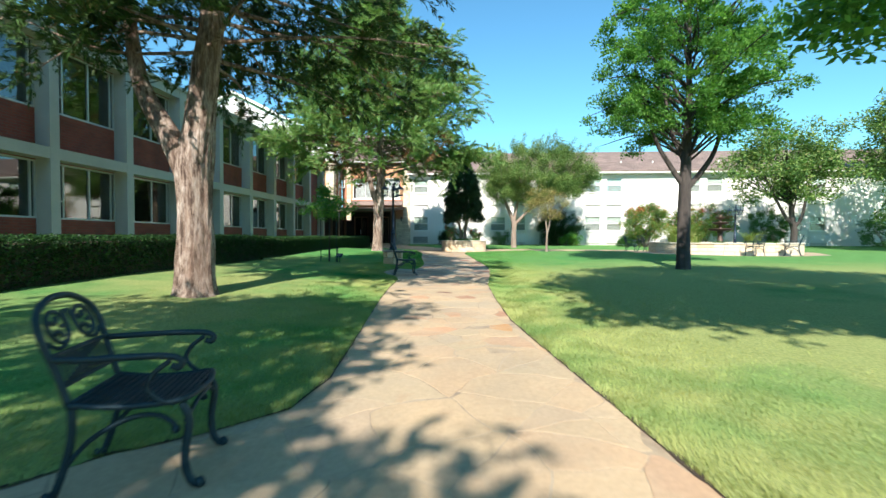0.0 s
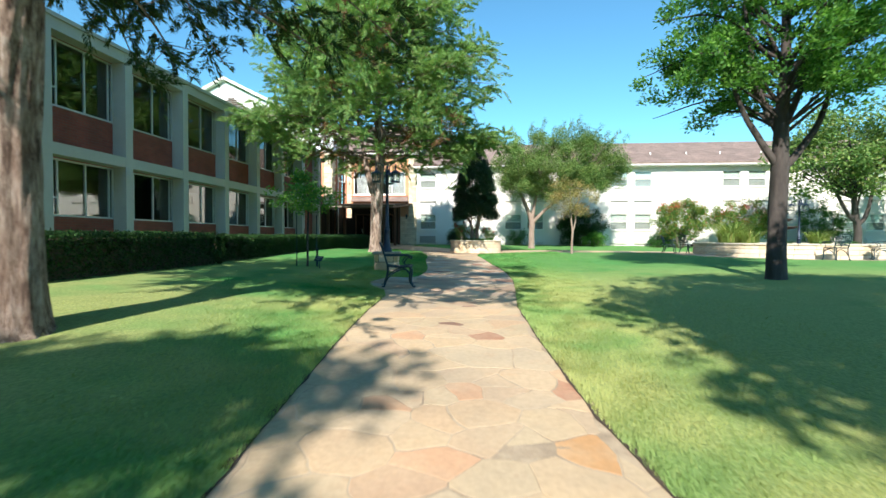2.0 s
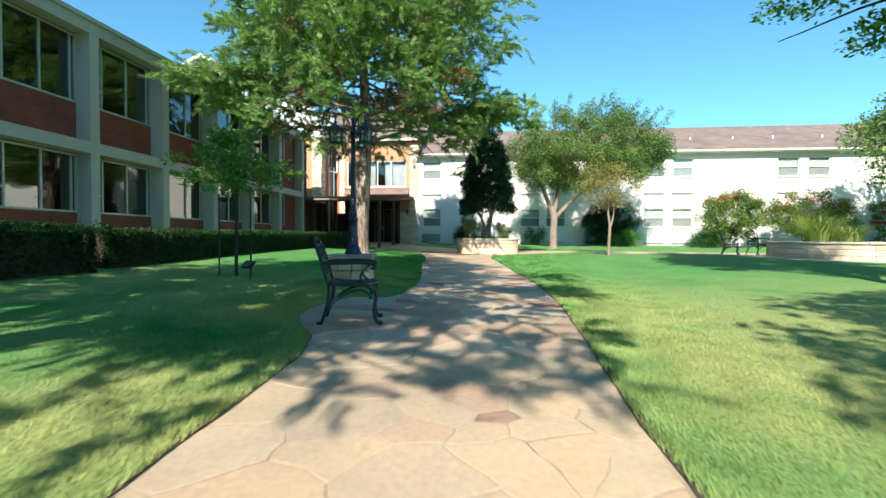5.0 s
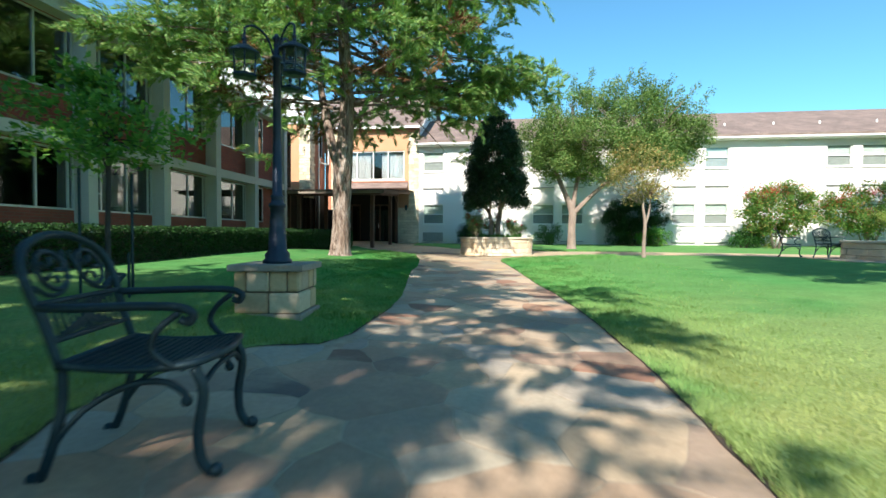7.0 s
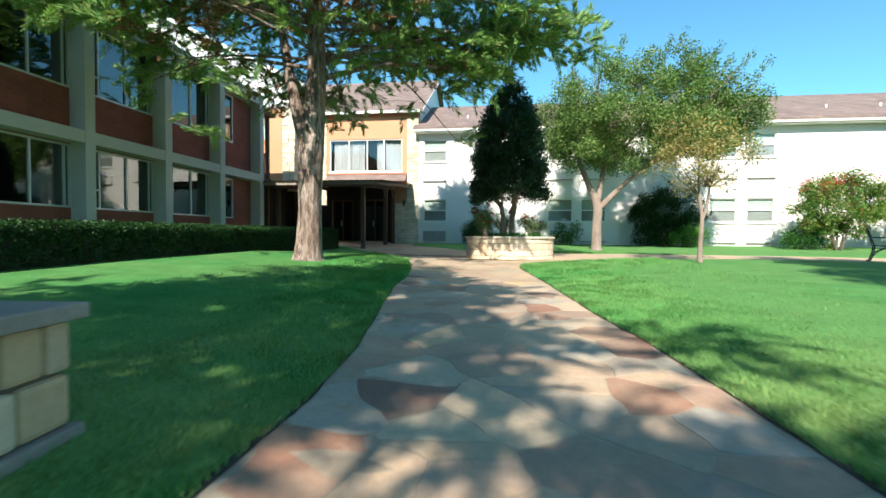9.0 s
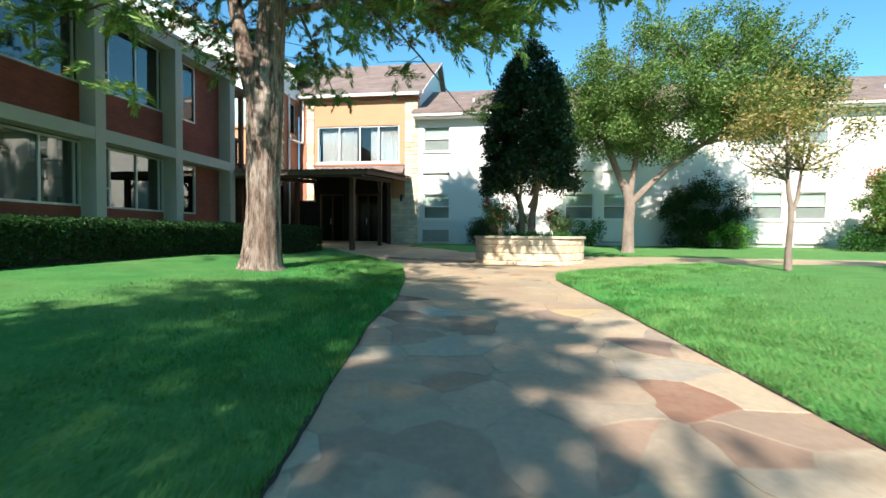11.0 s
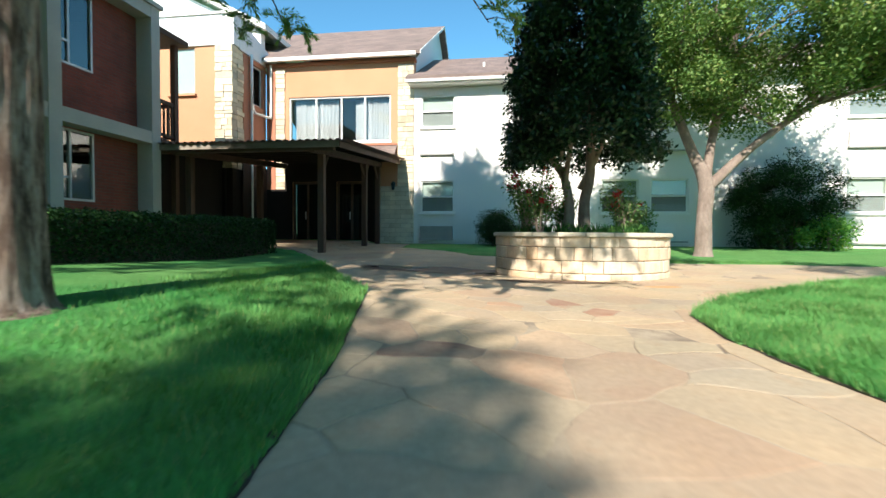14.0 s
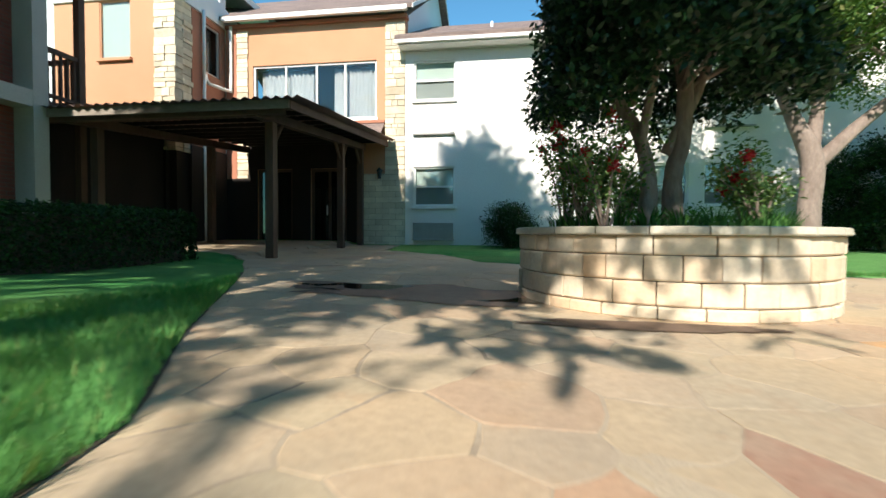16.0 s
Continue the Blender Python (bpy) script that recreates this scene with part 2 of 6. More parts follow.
M_WHITE = surface("painted_masonry", (0.76, 0.72, 0.685), (0.81, 0.77, 0.735), 0.6, 30, 0.8, 0.12, local=False, stain=(0.74, 0.70, 0.63))
M_TRIM = surface("white_trim", (0.80, 0.78, 0.73), (0.85, 0.83, 0.79), 2, 40, 0.55, 0.05)
M_SIDING = surface("white_siding", (0.78, 0.79, 0.80), (0.84, 0.84, 0.84), 0.8, 30, 0.6, 0.1, local=False)
M_SHINGLE = bricky("shingle", (0.20, 0.145, 0.125), (0.27, 0.20, 0.17), (0.13, 0.095, 0.085), 0.32, 0.075, 0)
M_ORANGE = surface("orange_stucco", (0.55, 0.275, 0.15), (0.60, 0.31, 0.175), 0.8, 60, 0.9, 0.2, local=False)
M_RUST = surface("rust_stucco", (0.42, 0.17, 0.10), (0.48, 0.21, 0.13), 0.8, 60, 0.9, 0.2, local=False)
M_STONE = flagstone_material("limestone_block", True, [(0.0, (0.76, 0.68, 0.56)), (0.3, (0.68, 0.59, 0.47)), (0.5, (0.80, 0.73, 0.62)), (0.7, (0.70, 0.57, 0.43)), (0.85, (0.74, 0.68, 0.59)), (1.0, (0.64, 0.48, 0.34))], (0.65, 0.50, 0.37), 0.35)
M_PED = flagstone_material("pedestal_block", True, [(0.0, (0.70, 0.61, 0.47)), (0.25, (0.60, 0.42, 0.25)), (0.45, (0.74, 0.66, 0.53)), (0.65, (0.58, 0.38, 0.21)), (0.85, (0.64, 0.57, 0.48)), (1.0, (0.52, 0.36, 0.24))], (0.60, 0.42, 0.28), 0.4)
M_STONECAP = surface("limestone_cap", (0.55, 0.49, 0.38), (0.64, 0.58, 0.47), 3, 40, 0.85, 0.3, rnd=0.1, local=False)
M_BLOCK = surface("pier_block", (0.62, 0.52, 0.37), (0.76, 0.68, 0.53), 4, 30, 0.9, 0.6, rnd=0.25, local=False, stain=(0.55, 0.44, 0.30))
M_PEDCAP = surface("pedestal_cap", (0.30, 0.25, 0.21), (0.40, 0.34, 0.28), 3, 40, 0.85, 0.3, local=False)
M_PIER = bricky("pier_stone", (0.74, 0.66, 0.50), (0.60, 0.52, 0.38), (0.40, 0.34, 0.25), 0.42, 0.17, 0)
M_BRICK = bricky("red_brick", (0.31, 0.070, 0.042), (0.25, 0.055, 0.036), (0.20, 0.10, 0.075), 0.23, 0.075, 1)
M_CONC = surface("painted_concrete", (0.48, 0.455, 0.41), (0.56, 0.525, 0.47), 0.9, 45, 0.8, 0.15, local=False, stain=(0.42, 0.40, 0.36))
M_ALU = surface("aluminium_frame", (0.52, 0.53, 0.52), (0.60, 0.60, 0.58), 3, 60, 0.45, 0.03, metal=0.4)
M_GLASS = glassy("window_glass", (0.86, 0.89, 0.88))
M_SOLAR = glassy("solar_glass", (0.42, 0.48, 0.40), 0.01, 2.5)
M_DARKGLASS = glassy("dark_glass", (0.25, 0.28, 0.27))
M_BLIND = surface("window_blind", (0.50, 0.58, 0.53), (0.56, 0.64, 0.58), 2, 30, 0.8, 0.05, stretch=(1, 1, 14))
M_SCREEN = surface("insect_screen", (0.30, 0.32, 0.31), (0.35, 0.37, 0.35), 3, 90, 0.8, 0.05)
M_CURTAIN = surface("white_curtain", (0.74, 0.75, 0.76), (0.82, 0.83, 0.84), 2, 30, 0.9, 0.2, stretch=(6, 6, 0.3))
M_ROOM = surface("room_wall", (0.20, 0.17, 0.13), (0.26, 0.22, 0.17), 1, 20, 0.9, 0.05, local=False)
M_TIMBER = surface("brown_timber", (0.085, 0.045, 0.03), (0.14, 0.08, 0.055), 2, 30, 0.8, 0.4, stretch=(1, 1, 0.15), rnd=0.15)
M_WEATHERED = surface("weathered_board", (0.24, 0.20, 0.16), (0.33, 0.28, 0.23), 3, 30, 0.85, 0.3, stretch=(0.3, 1, 1), stain=(0.12, 0.08, 0.06))
# Near-black: the porch's deep shade put into the colour of its inside surfaces.
M_PORCHSHADE = surface("porch_shade_boards", (0.012, 0.008, 0.006), (0.022, 0.014, 0.010), 2, 30, 0.85, 0.3, stretch=(1, 1, 0.15), local=False)
M_RUSTY = surface("rusty_corrugated_metal", (0.16, 0.10, 0.075), (0.24, 0.16, 0.12), 1.2, 18, 0.7, 0.2, metal=0.3, local=False)
M_IRON = surface("blue_black_iron", (0.018, 0.042, 0.055), (0.03, 0.062, 0.078), 6, 70, 0.55, 0.15, metal=0.5, rnd=0.1)
M_LAMP = surface("blue_lamp_paint", (0.016, 0.028, 0.052), (0.026, 0.045, 0.075), 5, 60, 0.4, 0.1, metal=0.3)
M_LANTERN = glassy("lantern_glass", (0.95, 0.96, 0.90), 0.25, 1.9)
M_BRONZE = surface("fountain_bronze", (0.10, 0.065, 0.05), (0.17, 0.11, 0.08), 4, 50, 0.5, 0.3, metal=0.4)
M_CEDARBARK = bark_material("cedar_bark", (0.065, 0.042, 0.034), (0.31, 0.23, 0.185), (0.56, 0.475, 0.415))
M_GREYBARK = surface("grey_bark", (0.045, 0.037, 0.034), (0.09, 0.074, 0.066), 4, 25, 0.95, 0.9, stretch=(1, 1, 0.3))
M_OAKBARK = surface("pale_oak_bark", (0.21, 0.155, 0.125), (0.36, 0.28, 0.23), 4, 25, 0.95, 0.8, stretch=(1, 1, 0.5))
M_CEDAR = leafy("cedar_leaf", [(0, (0.09, 0.20, 0.09)), (0.4, (0.19, 0.36, 0.12)), (0.76, (0.29, 0.45, 0.15)), (0.92, (0.36, 0.41, 0.17)), (1, (0.33, 0.21, 0.11))], 0.25)
# Cedar leaf darkened in colour for a crown viewed from its shaded underside.
M_CEDARSHADED = leafy("shaded_cedar_leaf", [(0, (0.025, 0.055, 0.022)), (0.5, (0.045, 0.10, 0.032)), (0.9, (0.08, 0.145, 0.042)), (1, (0.15, 0.09, 0.045))], 0.08)
M_WITHERED = leafy("withered_cedar_leaf", [(0, (0.09, 0.05, 0.03)), (0.6, (0.19, 0.10, 0.055)), (1, (0.27, 0.16, 0.08))], 0.1, gloss=0.05)
M_ELM = leafy("elm_leaf", [(0, (0.06, 0.17, 0.05)), (0.6, (0.13, 0.30, 0.08)), (1, (0.22, 0.40, 0.11))], 0.45)
M_HOLLYBARK = surface("planter_tree_bark", (0.24, 0.17, 0.13), (0.42, 0.33, 0.27), 5, 25, 0.95, 0.8, stretch=(1, 1, 0.4))
M_OAK = leafy("oak_leaf", [(0, (0.065, 0.13, 0.045)), (0.6, (0.145, 0.25, 0.072)), (0.9, (0.24, 0.34, 0.11)), (1, (0.34, 0.33, 0.14))], 0.22)
M_MAG = leafy("magnolia_leaf", [(0, (0.010, 0.034, 0.016)), (0.6, (0.020, 0.060, 0.026)), (1, (0.045, 0.11, 0.04))], 0.08, 0.38, gloss=0.4)
M_GOLD = leafy("golden_leaf", [(0, (0.15, 0.20, 0.08)), (0.4, (0.30, 0.27, 0.11)), (0.8, (0.42, 0.33, 0.14)), (1, (0.44, 0.26, 0.13))], 0.3)
M_YOUNG = leafy("young_leaf", [(0, (0.07, 0.19, 0.05)), (0.6, (0.13, 0.31, 0.08)), (0.94, (0.22, 0.40, 0.10)), (1, (0.5, 0.5, 0.12))], 0.45)
M_HEDGE = leafy("hedge_leaf", [(0, (0.010, 0.030, 0.011)), (0.6, (0.020, 0.058, 0.018)), (1, (0.055, 0.13, 0.035))], 0.15, 0.45)
M_SHRUB = leafy("shrub_leaf", [(0, (0.03, 0.09, 0.03)), (0.6, (0.06, 0.17, 0.045)), (1, (0.12, 0.25, 0.06))], 0.3)
M_ROSELEAF = leafy("rose_leaf", [(0, (0.06, 0.13, 0.05)), (0.6, (0.12, 0.21, 0.075)), (1, (0.20, 0.27, 0.10))], 0.25)
M_CORE = surface("dark_bedding", (0.13, 0.10, 0.07), (0.20, 0.155, 0.11), 4, 40, 0.95, 0.4, local=False)
M_MYRTLE = leafy("myrtle_leaf", [(0, (0.07, 0.17, 0.05)), (0.55, (0.15, 0.27, 0.07)), (0.85, (0.27, 0.33, 0.09)), (0.94, (0.36, 0.22, 0.09)), (1, (0.40, 0.09, 0.06))], 0.35)
M_RED = leafy("red_petal", [(0, (0.40, 0.02, 0.03)), (1, (0.55, 0.06, 0.07))], 0.3)
M_REED = leafy("tall_grass", [(0, (0.14, 0.24, 0.06)), (0.6, (0.24, 0.32, 0.09)), (1, (0.38, 0.38, 0.14))], 0.35)
M_SOIL = surface("soil", (0.05, 0.035, 0.025), (0.09, 0.065, 0.045), 4, 40, 0.95, 0.6)
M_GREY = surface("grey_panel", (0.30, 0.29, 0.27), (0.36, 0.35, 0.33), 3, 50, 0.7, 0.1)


# ---- building blocks ----
WORLD = {}


def thing(name, loc, label, category, rz=0.0, group="", kind=""):
    """A top-level Empty at the base of a thing."""
    ob = new(name)
    ob.empty_display_size = 0.2
    ob.matrix_basis = pose(*loc, 0, 0, rz)
    WORLD[ob] = ob.matrix_basis.copy()
    return tagged(ob, label, category, group, kind)


def hang(name, mesh, parent, label="", m=None, kind=""):
    """Links a mesh as a part of parent, at the local pose m."""
    ob = new(name, mesh)
    ob.parent = parent
    ob.matrix_basis = m or Matrix()
    WORLD[ob] = WORLD.get(parent, Matrix()) @ ob.matrix_basis
    return tagged(ob, label, kind=kind)


def mesh_of(name, bm, material, smooth=False):
    bmesh.ops.recalc_face_normals(bm, faces=bm.faces)
    me = bpy.data.meshes.new(name)
    bm.to_mesh(me)
    bm.free()
    me.materials.append(material)
    if smooth:
        me.shade_smooth()
    return me


def part(name, bm, material, parent, label="", smooth=False, world_space=False, kind=""):
    if world_space:
        bm.transform(WORLD[parent].inverted())
    return hang(name, mesh_of(name, bm, material, smooth), parent, label, kind=kind)


def single(name, bm, material, label, category, kind="", group="", smooth=False):
    """A thing that is one mesh."""
    ob = new(name, mesh_of(name, bm, material, smooth))
    WORLD[ob] = Matrix()
    return tagged(ob, label, category, group, kind)


def box(bm, x0, x1, y0, y1, z0, z1, bevel=0.0, m=None):
    v = [bm.verts.new(p) for p in ((x0, y0, z0), (x1, y0, z0), (x1, y1, z0), (x0, y1, z0), (x0, y0, z1), (x1, y0, z1), (x1, y1, z1), (x0, y1, z1))]
    f = [bm.faces.new([v[i] for i in q]) for q in ((3, 2, 1, 0), (4, 5, 6, 7), (0, 1, 5, 4), (1, 2, 6, 5), (2, 3, 7, 6), (3, 0, 4, 7))]
    if m is not None:
        bmesh.ops.transform(bm, matrix=m, verts=v)
    if bevel:
        bmesh.ops.bevel(bm, geom=list({e for q in f for e in q.edges}), offset=bevel, segments=2, affect="EDGES", profile=0.6)
    return bm


def boxed(*a, **k):
    return box(bmesh.new(), *a, **k)


def tube(bm, pts, radii, seg=8, wobble=0.0, seed=0):
    """A tapered tube along points, closed at both ends."""
    pts = [Vector(p) for p in pts]
    if isinstance(radii, (int, float)):
        radii = [radii] * len(pts)
    rings, side = [], None
    for i, p in enumerate(pts):
        d = (pts[min(i + 1, len(pts) - 1)] - pts[max(i - 1, 0)]).normalized()
        if side is None:
            side = d.orthogonal().normalized()
        side = (side - d * side.dot(d)).normalized()
        up = d.cross(side)
        ring = []
        for k in range(seg):
            a = 2 * math.pi * k / seg
            r = radii[i]
            if wobble:
                c, s = math.cos(a), math.sin(a)
                r *= 1 + wobble * noise.noise(Vector((c * 1.7 + seed, s * 1.7, p.z * 0.9))) + 0.8 * wobble * noise.noise(Vector((c * 5 + seed, s * 5, p.z * 0.5)))
                if seg > 40:
                    r *= 1 + 0.5 * wobble * noise.noise(Vector((c * 13 + seed, s * 13, p.z * 1.5)))
            ring.append(bm.verts.new(p + (side * math.cos(a) + up * math.sin(a)) * r))
        rings.append(ring)
    for a, b in zip(rings, rings[1:]):
        for k in range(seg):
            bm.faces.new((a[k], a[(k + 1) % seg], b[(k + 1) % seg], b[k]))
    bm.faces.new(rings[0][::-1])
    bm.faces.new(rings[-1])
    return bm


def lathe(bm, profile, seg=24, centre=(0, 0, 0)):
    """A turned form from (radius, height) pairs."""
    rings = []
    for r, z in profile:
        rings.append([bm.verts.new((centre[0] + r * math.cos(2 * math.pi * k / seg), centre[1] + r * math.sin(2 * math.pi * k / seg), centre[2] + z)) for k in range(seg)])
    for a, b in zip(rings, rings[1:]):
        for k in range(seg):
            bm.faces.new((a[k], a[(k + 1) % seg], b[(k + 1) % seg], b[k]))
    bm.faces.new(rings[0][::-1])
    bm.faces.new(rings[-1])
    return bm


def curve_points(ctrl, n=14):
    """Smooth points through control points."""
    c = [Vector(p) for p in ctrl]
    c = [c[0] * 2 - c[1]] + c + [c[-1] * 2 - c[-2]]
    out = []
    for i in range(1, len(c) - 2):
        for k in range(n):
            t = k / n
            out.append(0.5 * ((2 * c[i]) + (c[i + 1] - c[i - 1]) * t + (2 * c[i - 1] - 5 * c[i] + 4 * c[i + 1] - c[i + 2]) * t * t + (3 * c[i] - c[i - 1] - 3 * c[i + 1] + c[i + 2]) * t ** 3))
    return out + [c[-2]]


def pierced_wall(axis, at, thick, u0, u1, v0, v1, openings):
    """A wall of real thickness with openings (u0, u1, v0, v1) through it. axis 0: it runs along x with its face at y = at and body behind it;
    axis 1: it runs along y with its face at x = at and body at smaller x."""
    bm = bmesh.new()
    us = sorted({u0, u1, *(o[0] for o in openings), *(o[1] for o in openings)})
    vs = sorted({v0, v1, *(o[2] for o in openings), *(o[3] for o in openings)})
    cache = {}

    def vert(i, j, d):
        if (i, j, d) not in cache:
            cache[i, j, d] = bm.verts.new((us[i], at + d * thick, vs[j]) if axis == 0 else (at - d * thick, us[i], vs[j]))
        return cache[i, j, d]

    def solid(i, j):
        if not (0 <= i < len(us) - 1 and 0 <= j < len(vs) - 1):
            return False
        u, v = (us[i] + us[i + 1]) / 2, (vs[j] + vs[j + 1]) / 2
        return not any(o[0] < u < o[1] and o[2] < v < o[3] for o in openings)

    for i in range(len(us) - 1):
        for j in range(len(vs) - 1):
            if not solid(i, j):
                continue
            for d in (0, 1):
                bm.faces.new([vert(a, b, d) for a, b in ((i, j), (i + 1, j), (i + 1, j + 1), (i, j + 1))])
            for ni, nj, e in ((i - 1, j, ((i, j), (i, j + 1))), (i + 1, j, ((i + 1, j), (i + 1, j + 1))), (i, j - 1, ((i, j), (i + 1, j))), (i, j + 1, ((i, j + 1), (i + 1, j + 1)))):
                if not solid(ni, nj):
                    (a, b), (c, d2) = e
                    bm.faces.new((vert(a, b, 0), vert(c, d2, 0), vert(c, d2, 1), vert(a, b, 1)))
    return bm


def window_unit(name, ob, material, label, axis, at, deep, u0, u1, v0, v1, w, uprights=(), rails=(), glass=None, sill=None):
    """A window: one frame round the opening; its mullions, rails, panes and sill are parts of it."""
    win = part(name, pierced_wall(axis, at, deep, u0, u1, v0, v1, [(u0 + w, u1 - w, v0 + w, v1 - w)]), material, ob, label, world_space=True)

    def bar(kind, a, b, c, d, near=0.004, far=None, m=material):
        far = deep - 0.004 if far is None else far
        bm = boxed(a, b, at + near, at + far, c, d) if axis == 0 else boxed(at - far, at - near, a, b, c, d)
        return part(kind, bm, m, win, world_space=True)

    cuts = [u0 + w] + [c for u in uprights for c in (u - w / 2, u + w / 2)] + [u1 - w]
    for u in uprights:
        bar("mullion", u - w / 2, u + w / 2, v0 + w, v1 - w)
    for k, v in rails:
        bar("rail", cuts[2 * k], cuts[2 * k + 1], v - w / 2, v + w / 2)
    for k in range(0, len(cuts), 2):
        bar("pane", cuts[k], cuts[k + 1], v0 + w, v1 - w, deep * 0.45, deep * 0.45 + 0.005, glass or M_GLASS).visible_shadow = False
    if sill:
        bar("sill", u0 - sill, u1 + sill, v0 - 0.08, v0 - 0.003, -0.12, deep + 0.0)
    return win


# ---- lie of the land ----
BASE = [(-60, -0.3), (0, -0.12), (6, -0.05), (10, 0.05), (17.5, 0.10), (23, 0.24), (27, 0.29), (31, 0.29), (34.6, 0.44), (40, 0.60), (60, 0.75), (400, 0.8)]


def gz(x, y):
    """Height of the ground."""
    ys, zs = [b[0] for b in BASE], [b[1] for b in BASE]
    z = float(np.interp(y, ys, zs))
    fade = 1 - min(max((y - 27) / 8, 0), 1)
    z += 0.05 * min(max(-1.3 - x, 0), 6.5) * max(fade, 0.35 if x < -6.8 else 0)
    z += 0.018 * min(max(x - 1.0, 0), 8) * fade
    z += 0.10 * math.exp(-((x + 2.4) ** 2 / 0.7 + (y - 16.8) ** 2 / 1.6))
    return z


LEFT_EDGE = [(-1.7, -8), (-1.75, 1.5), (-1.6, 2.8), (-1.27, 3.34), (-0.89, 3.64), (-0.56, 4.04), (-0.5, 4.77), (-0.6, 5.6), (-0.8, 7.3), (-1.0, 9.0), (-1.2, 11.0),
             (-1.3, 12.6), (-1.5, 13.3), (-1.85, 13.8), (-2.05, 14.3), (-2.1, 14.7), (-2.0, 15.3), (-1.84, 15.7), (-1.42, 16.0), (-1.30, 16.4), (-1.31, 17.9), (-1.40, 19.0),
             (-1.67, 20.6), (-1.93, 22.2), (-2.02, 23.5), (-2.31, 25.2), (-2.64, 26.5), (-2.88, 27.5), (-3.55, 28.6), (-4.6, 30.6), (-5.4, 32.1), (-6.6, 34.0), (-7.6, 34.6), (-11.2, 34.9)]
FAR_EDGE = [(-11.2, 40.0), (-5.2, 40.0), (-5.0, 37.6), (-3.3, 36.2), (-2.4, 34.6), (-0.5, 33.9), (1.4, 33.3), (4.0, 33.3), (9.0, 32.7), (13.0, 32.0), (17.0, 30.5), (18.4, 27.0), (17.0, 23.6), (14.5, 22.4)]
RIGHT_EDGE = [(12.2, 22.6), (10.6, 23.3), (9.3, 24.8), (9.0, 26.4), (9.3, 28.4), (8.9, 30.4), (7.0, 31.1), (4.6, 31.1), (3.0, 30.2), (0.9, 28.35), (0.3, 27.55), (0.05, 27.1), (-0.02, 26.25), (0.19, 24.65),
              (0.32, 23.5), (0.42, 22.6), (0.66, 20.6), (0.84, 19.6), (1.05, 17.6), (1.11, 15.6), (1.05, 13.6), (0.97, 11.5), (1.07, 9.3), (1.22, 7.4), (1.4, 6.3), (1.6, 5.1), (1.8, 3.8), (1.95, 2.9), (2.4, -8)]
PAVED = LEFT_EDGE + FAR_EDGE + RIGHT_EDGE


def inside(px, py, poly):
    """Which of the points lie inside the polygon."""
    hit = np.zeros(px.shape, bool)
    for (x0, y0), (x1, y1) in zip(poly, poly[1:] + poly[:1]):
        if y0 != y1:
            hit ^= ((y0 > py) != (y1 > py)) & (px < (x1 - x0) * (py - y0) / (y1 - y0) + x0)
    return hit


def edge_distance(px, py, poly):
    best = np.full(px.shape, 1e9)
    for (x0, y0), (x1, y1) in zip(poly, poly[1:] + poly[:1]):
        dx, dy = x1 - x0, y1 - y0
        t = np.clip(((px - x0) * dx + (py - y0) * dy) / (dx * dx + dy * dy), 0, 1)
        best = np.minimum(best, np.hypot(px - x0 - t * dx, py - y0 - t * dy))
    return best


def ground_sheet():
    xs = np.unique(np.concatenate([[-900, -300, -120, -60, -35, -25], np.arange(-20, -6, 0.5), np.arange(-6, 4, 0.08), np.arange(4, 20, 0.4), np.arange(20, 46, 2.0), [60, 120, 300, 900]]))
    ys = np.unique(np.concatenate([[-900, -300, -100, -40, -20], np.arange(-10, 1, 0.5), np.arange(1, 35, 0.1), np.arange(35, 46, 0.5), [50, 60, 90, 150, 400, 900]]))
    X, Y = np.meshgrid(xs, ys)
    Z = np.array([[gz(x, y) for x in xs] for y in ys])
    paved = inside(X, Y, PAVED)
    Z = np.where(paved, Z - 0.10, Z)
    n, m = len(ys), len(xs)
    verts = np.stack([X.ravel(), Y.ravel(), Z.ravel()], 1)
    i = (np.arange(n - 1)[:, None] * m + np.arange(m - 1)[None]).ravel()
    faces = np.stack([i, i + 1, i + m + 1, i + m], 1)
    me = bpy.data.meshes.new("ground")
    me.from_pydata(verts.tolist(), [], faces.tolist())
    me.materials.append(M_LAWN)
    me.shade_smooth()
    return tagged(new("ground", me), "mown green lawn with dry tan patches", "lawn", kind="structure")


ground_sheet()


# ---- leaves, trunks, trees ----
def blades_mesh(name, verts, material):
    """verts: an (n, k, 3) array of leaf corners."""
    n, k = verts.shape[:2]
    me = bpy.data.meshes.new(name)
    me.vertices.add(n * k)
    me.vertices.foreach_set("co", verts.reshape(-1).astype(np.float32))
    me.loops.add(n * k)
    me.loops.foreach_set("vertex_index", np.arange(n * k, dtype=np.int32))
    me.polygons.add(n)
    me.polygons.foreach_set("loop_start", np.arange(0, n * k, k, dtype=np.int32))
    me.update(calc_edges=True)
    me.validate()
    me.materials.append(material)
    return me


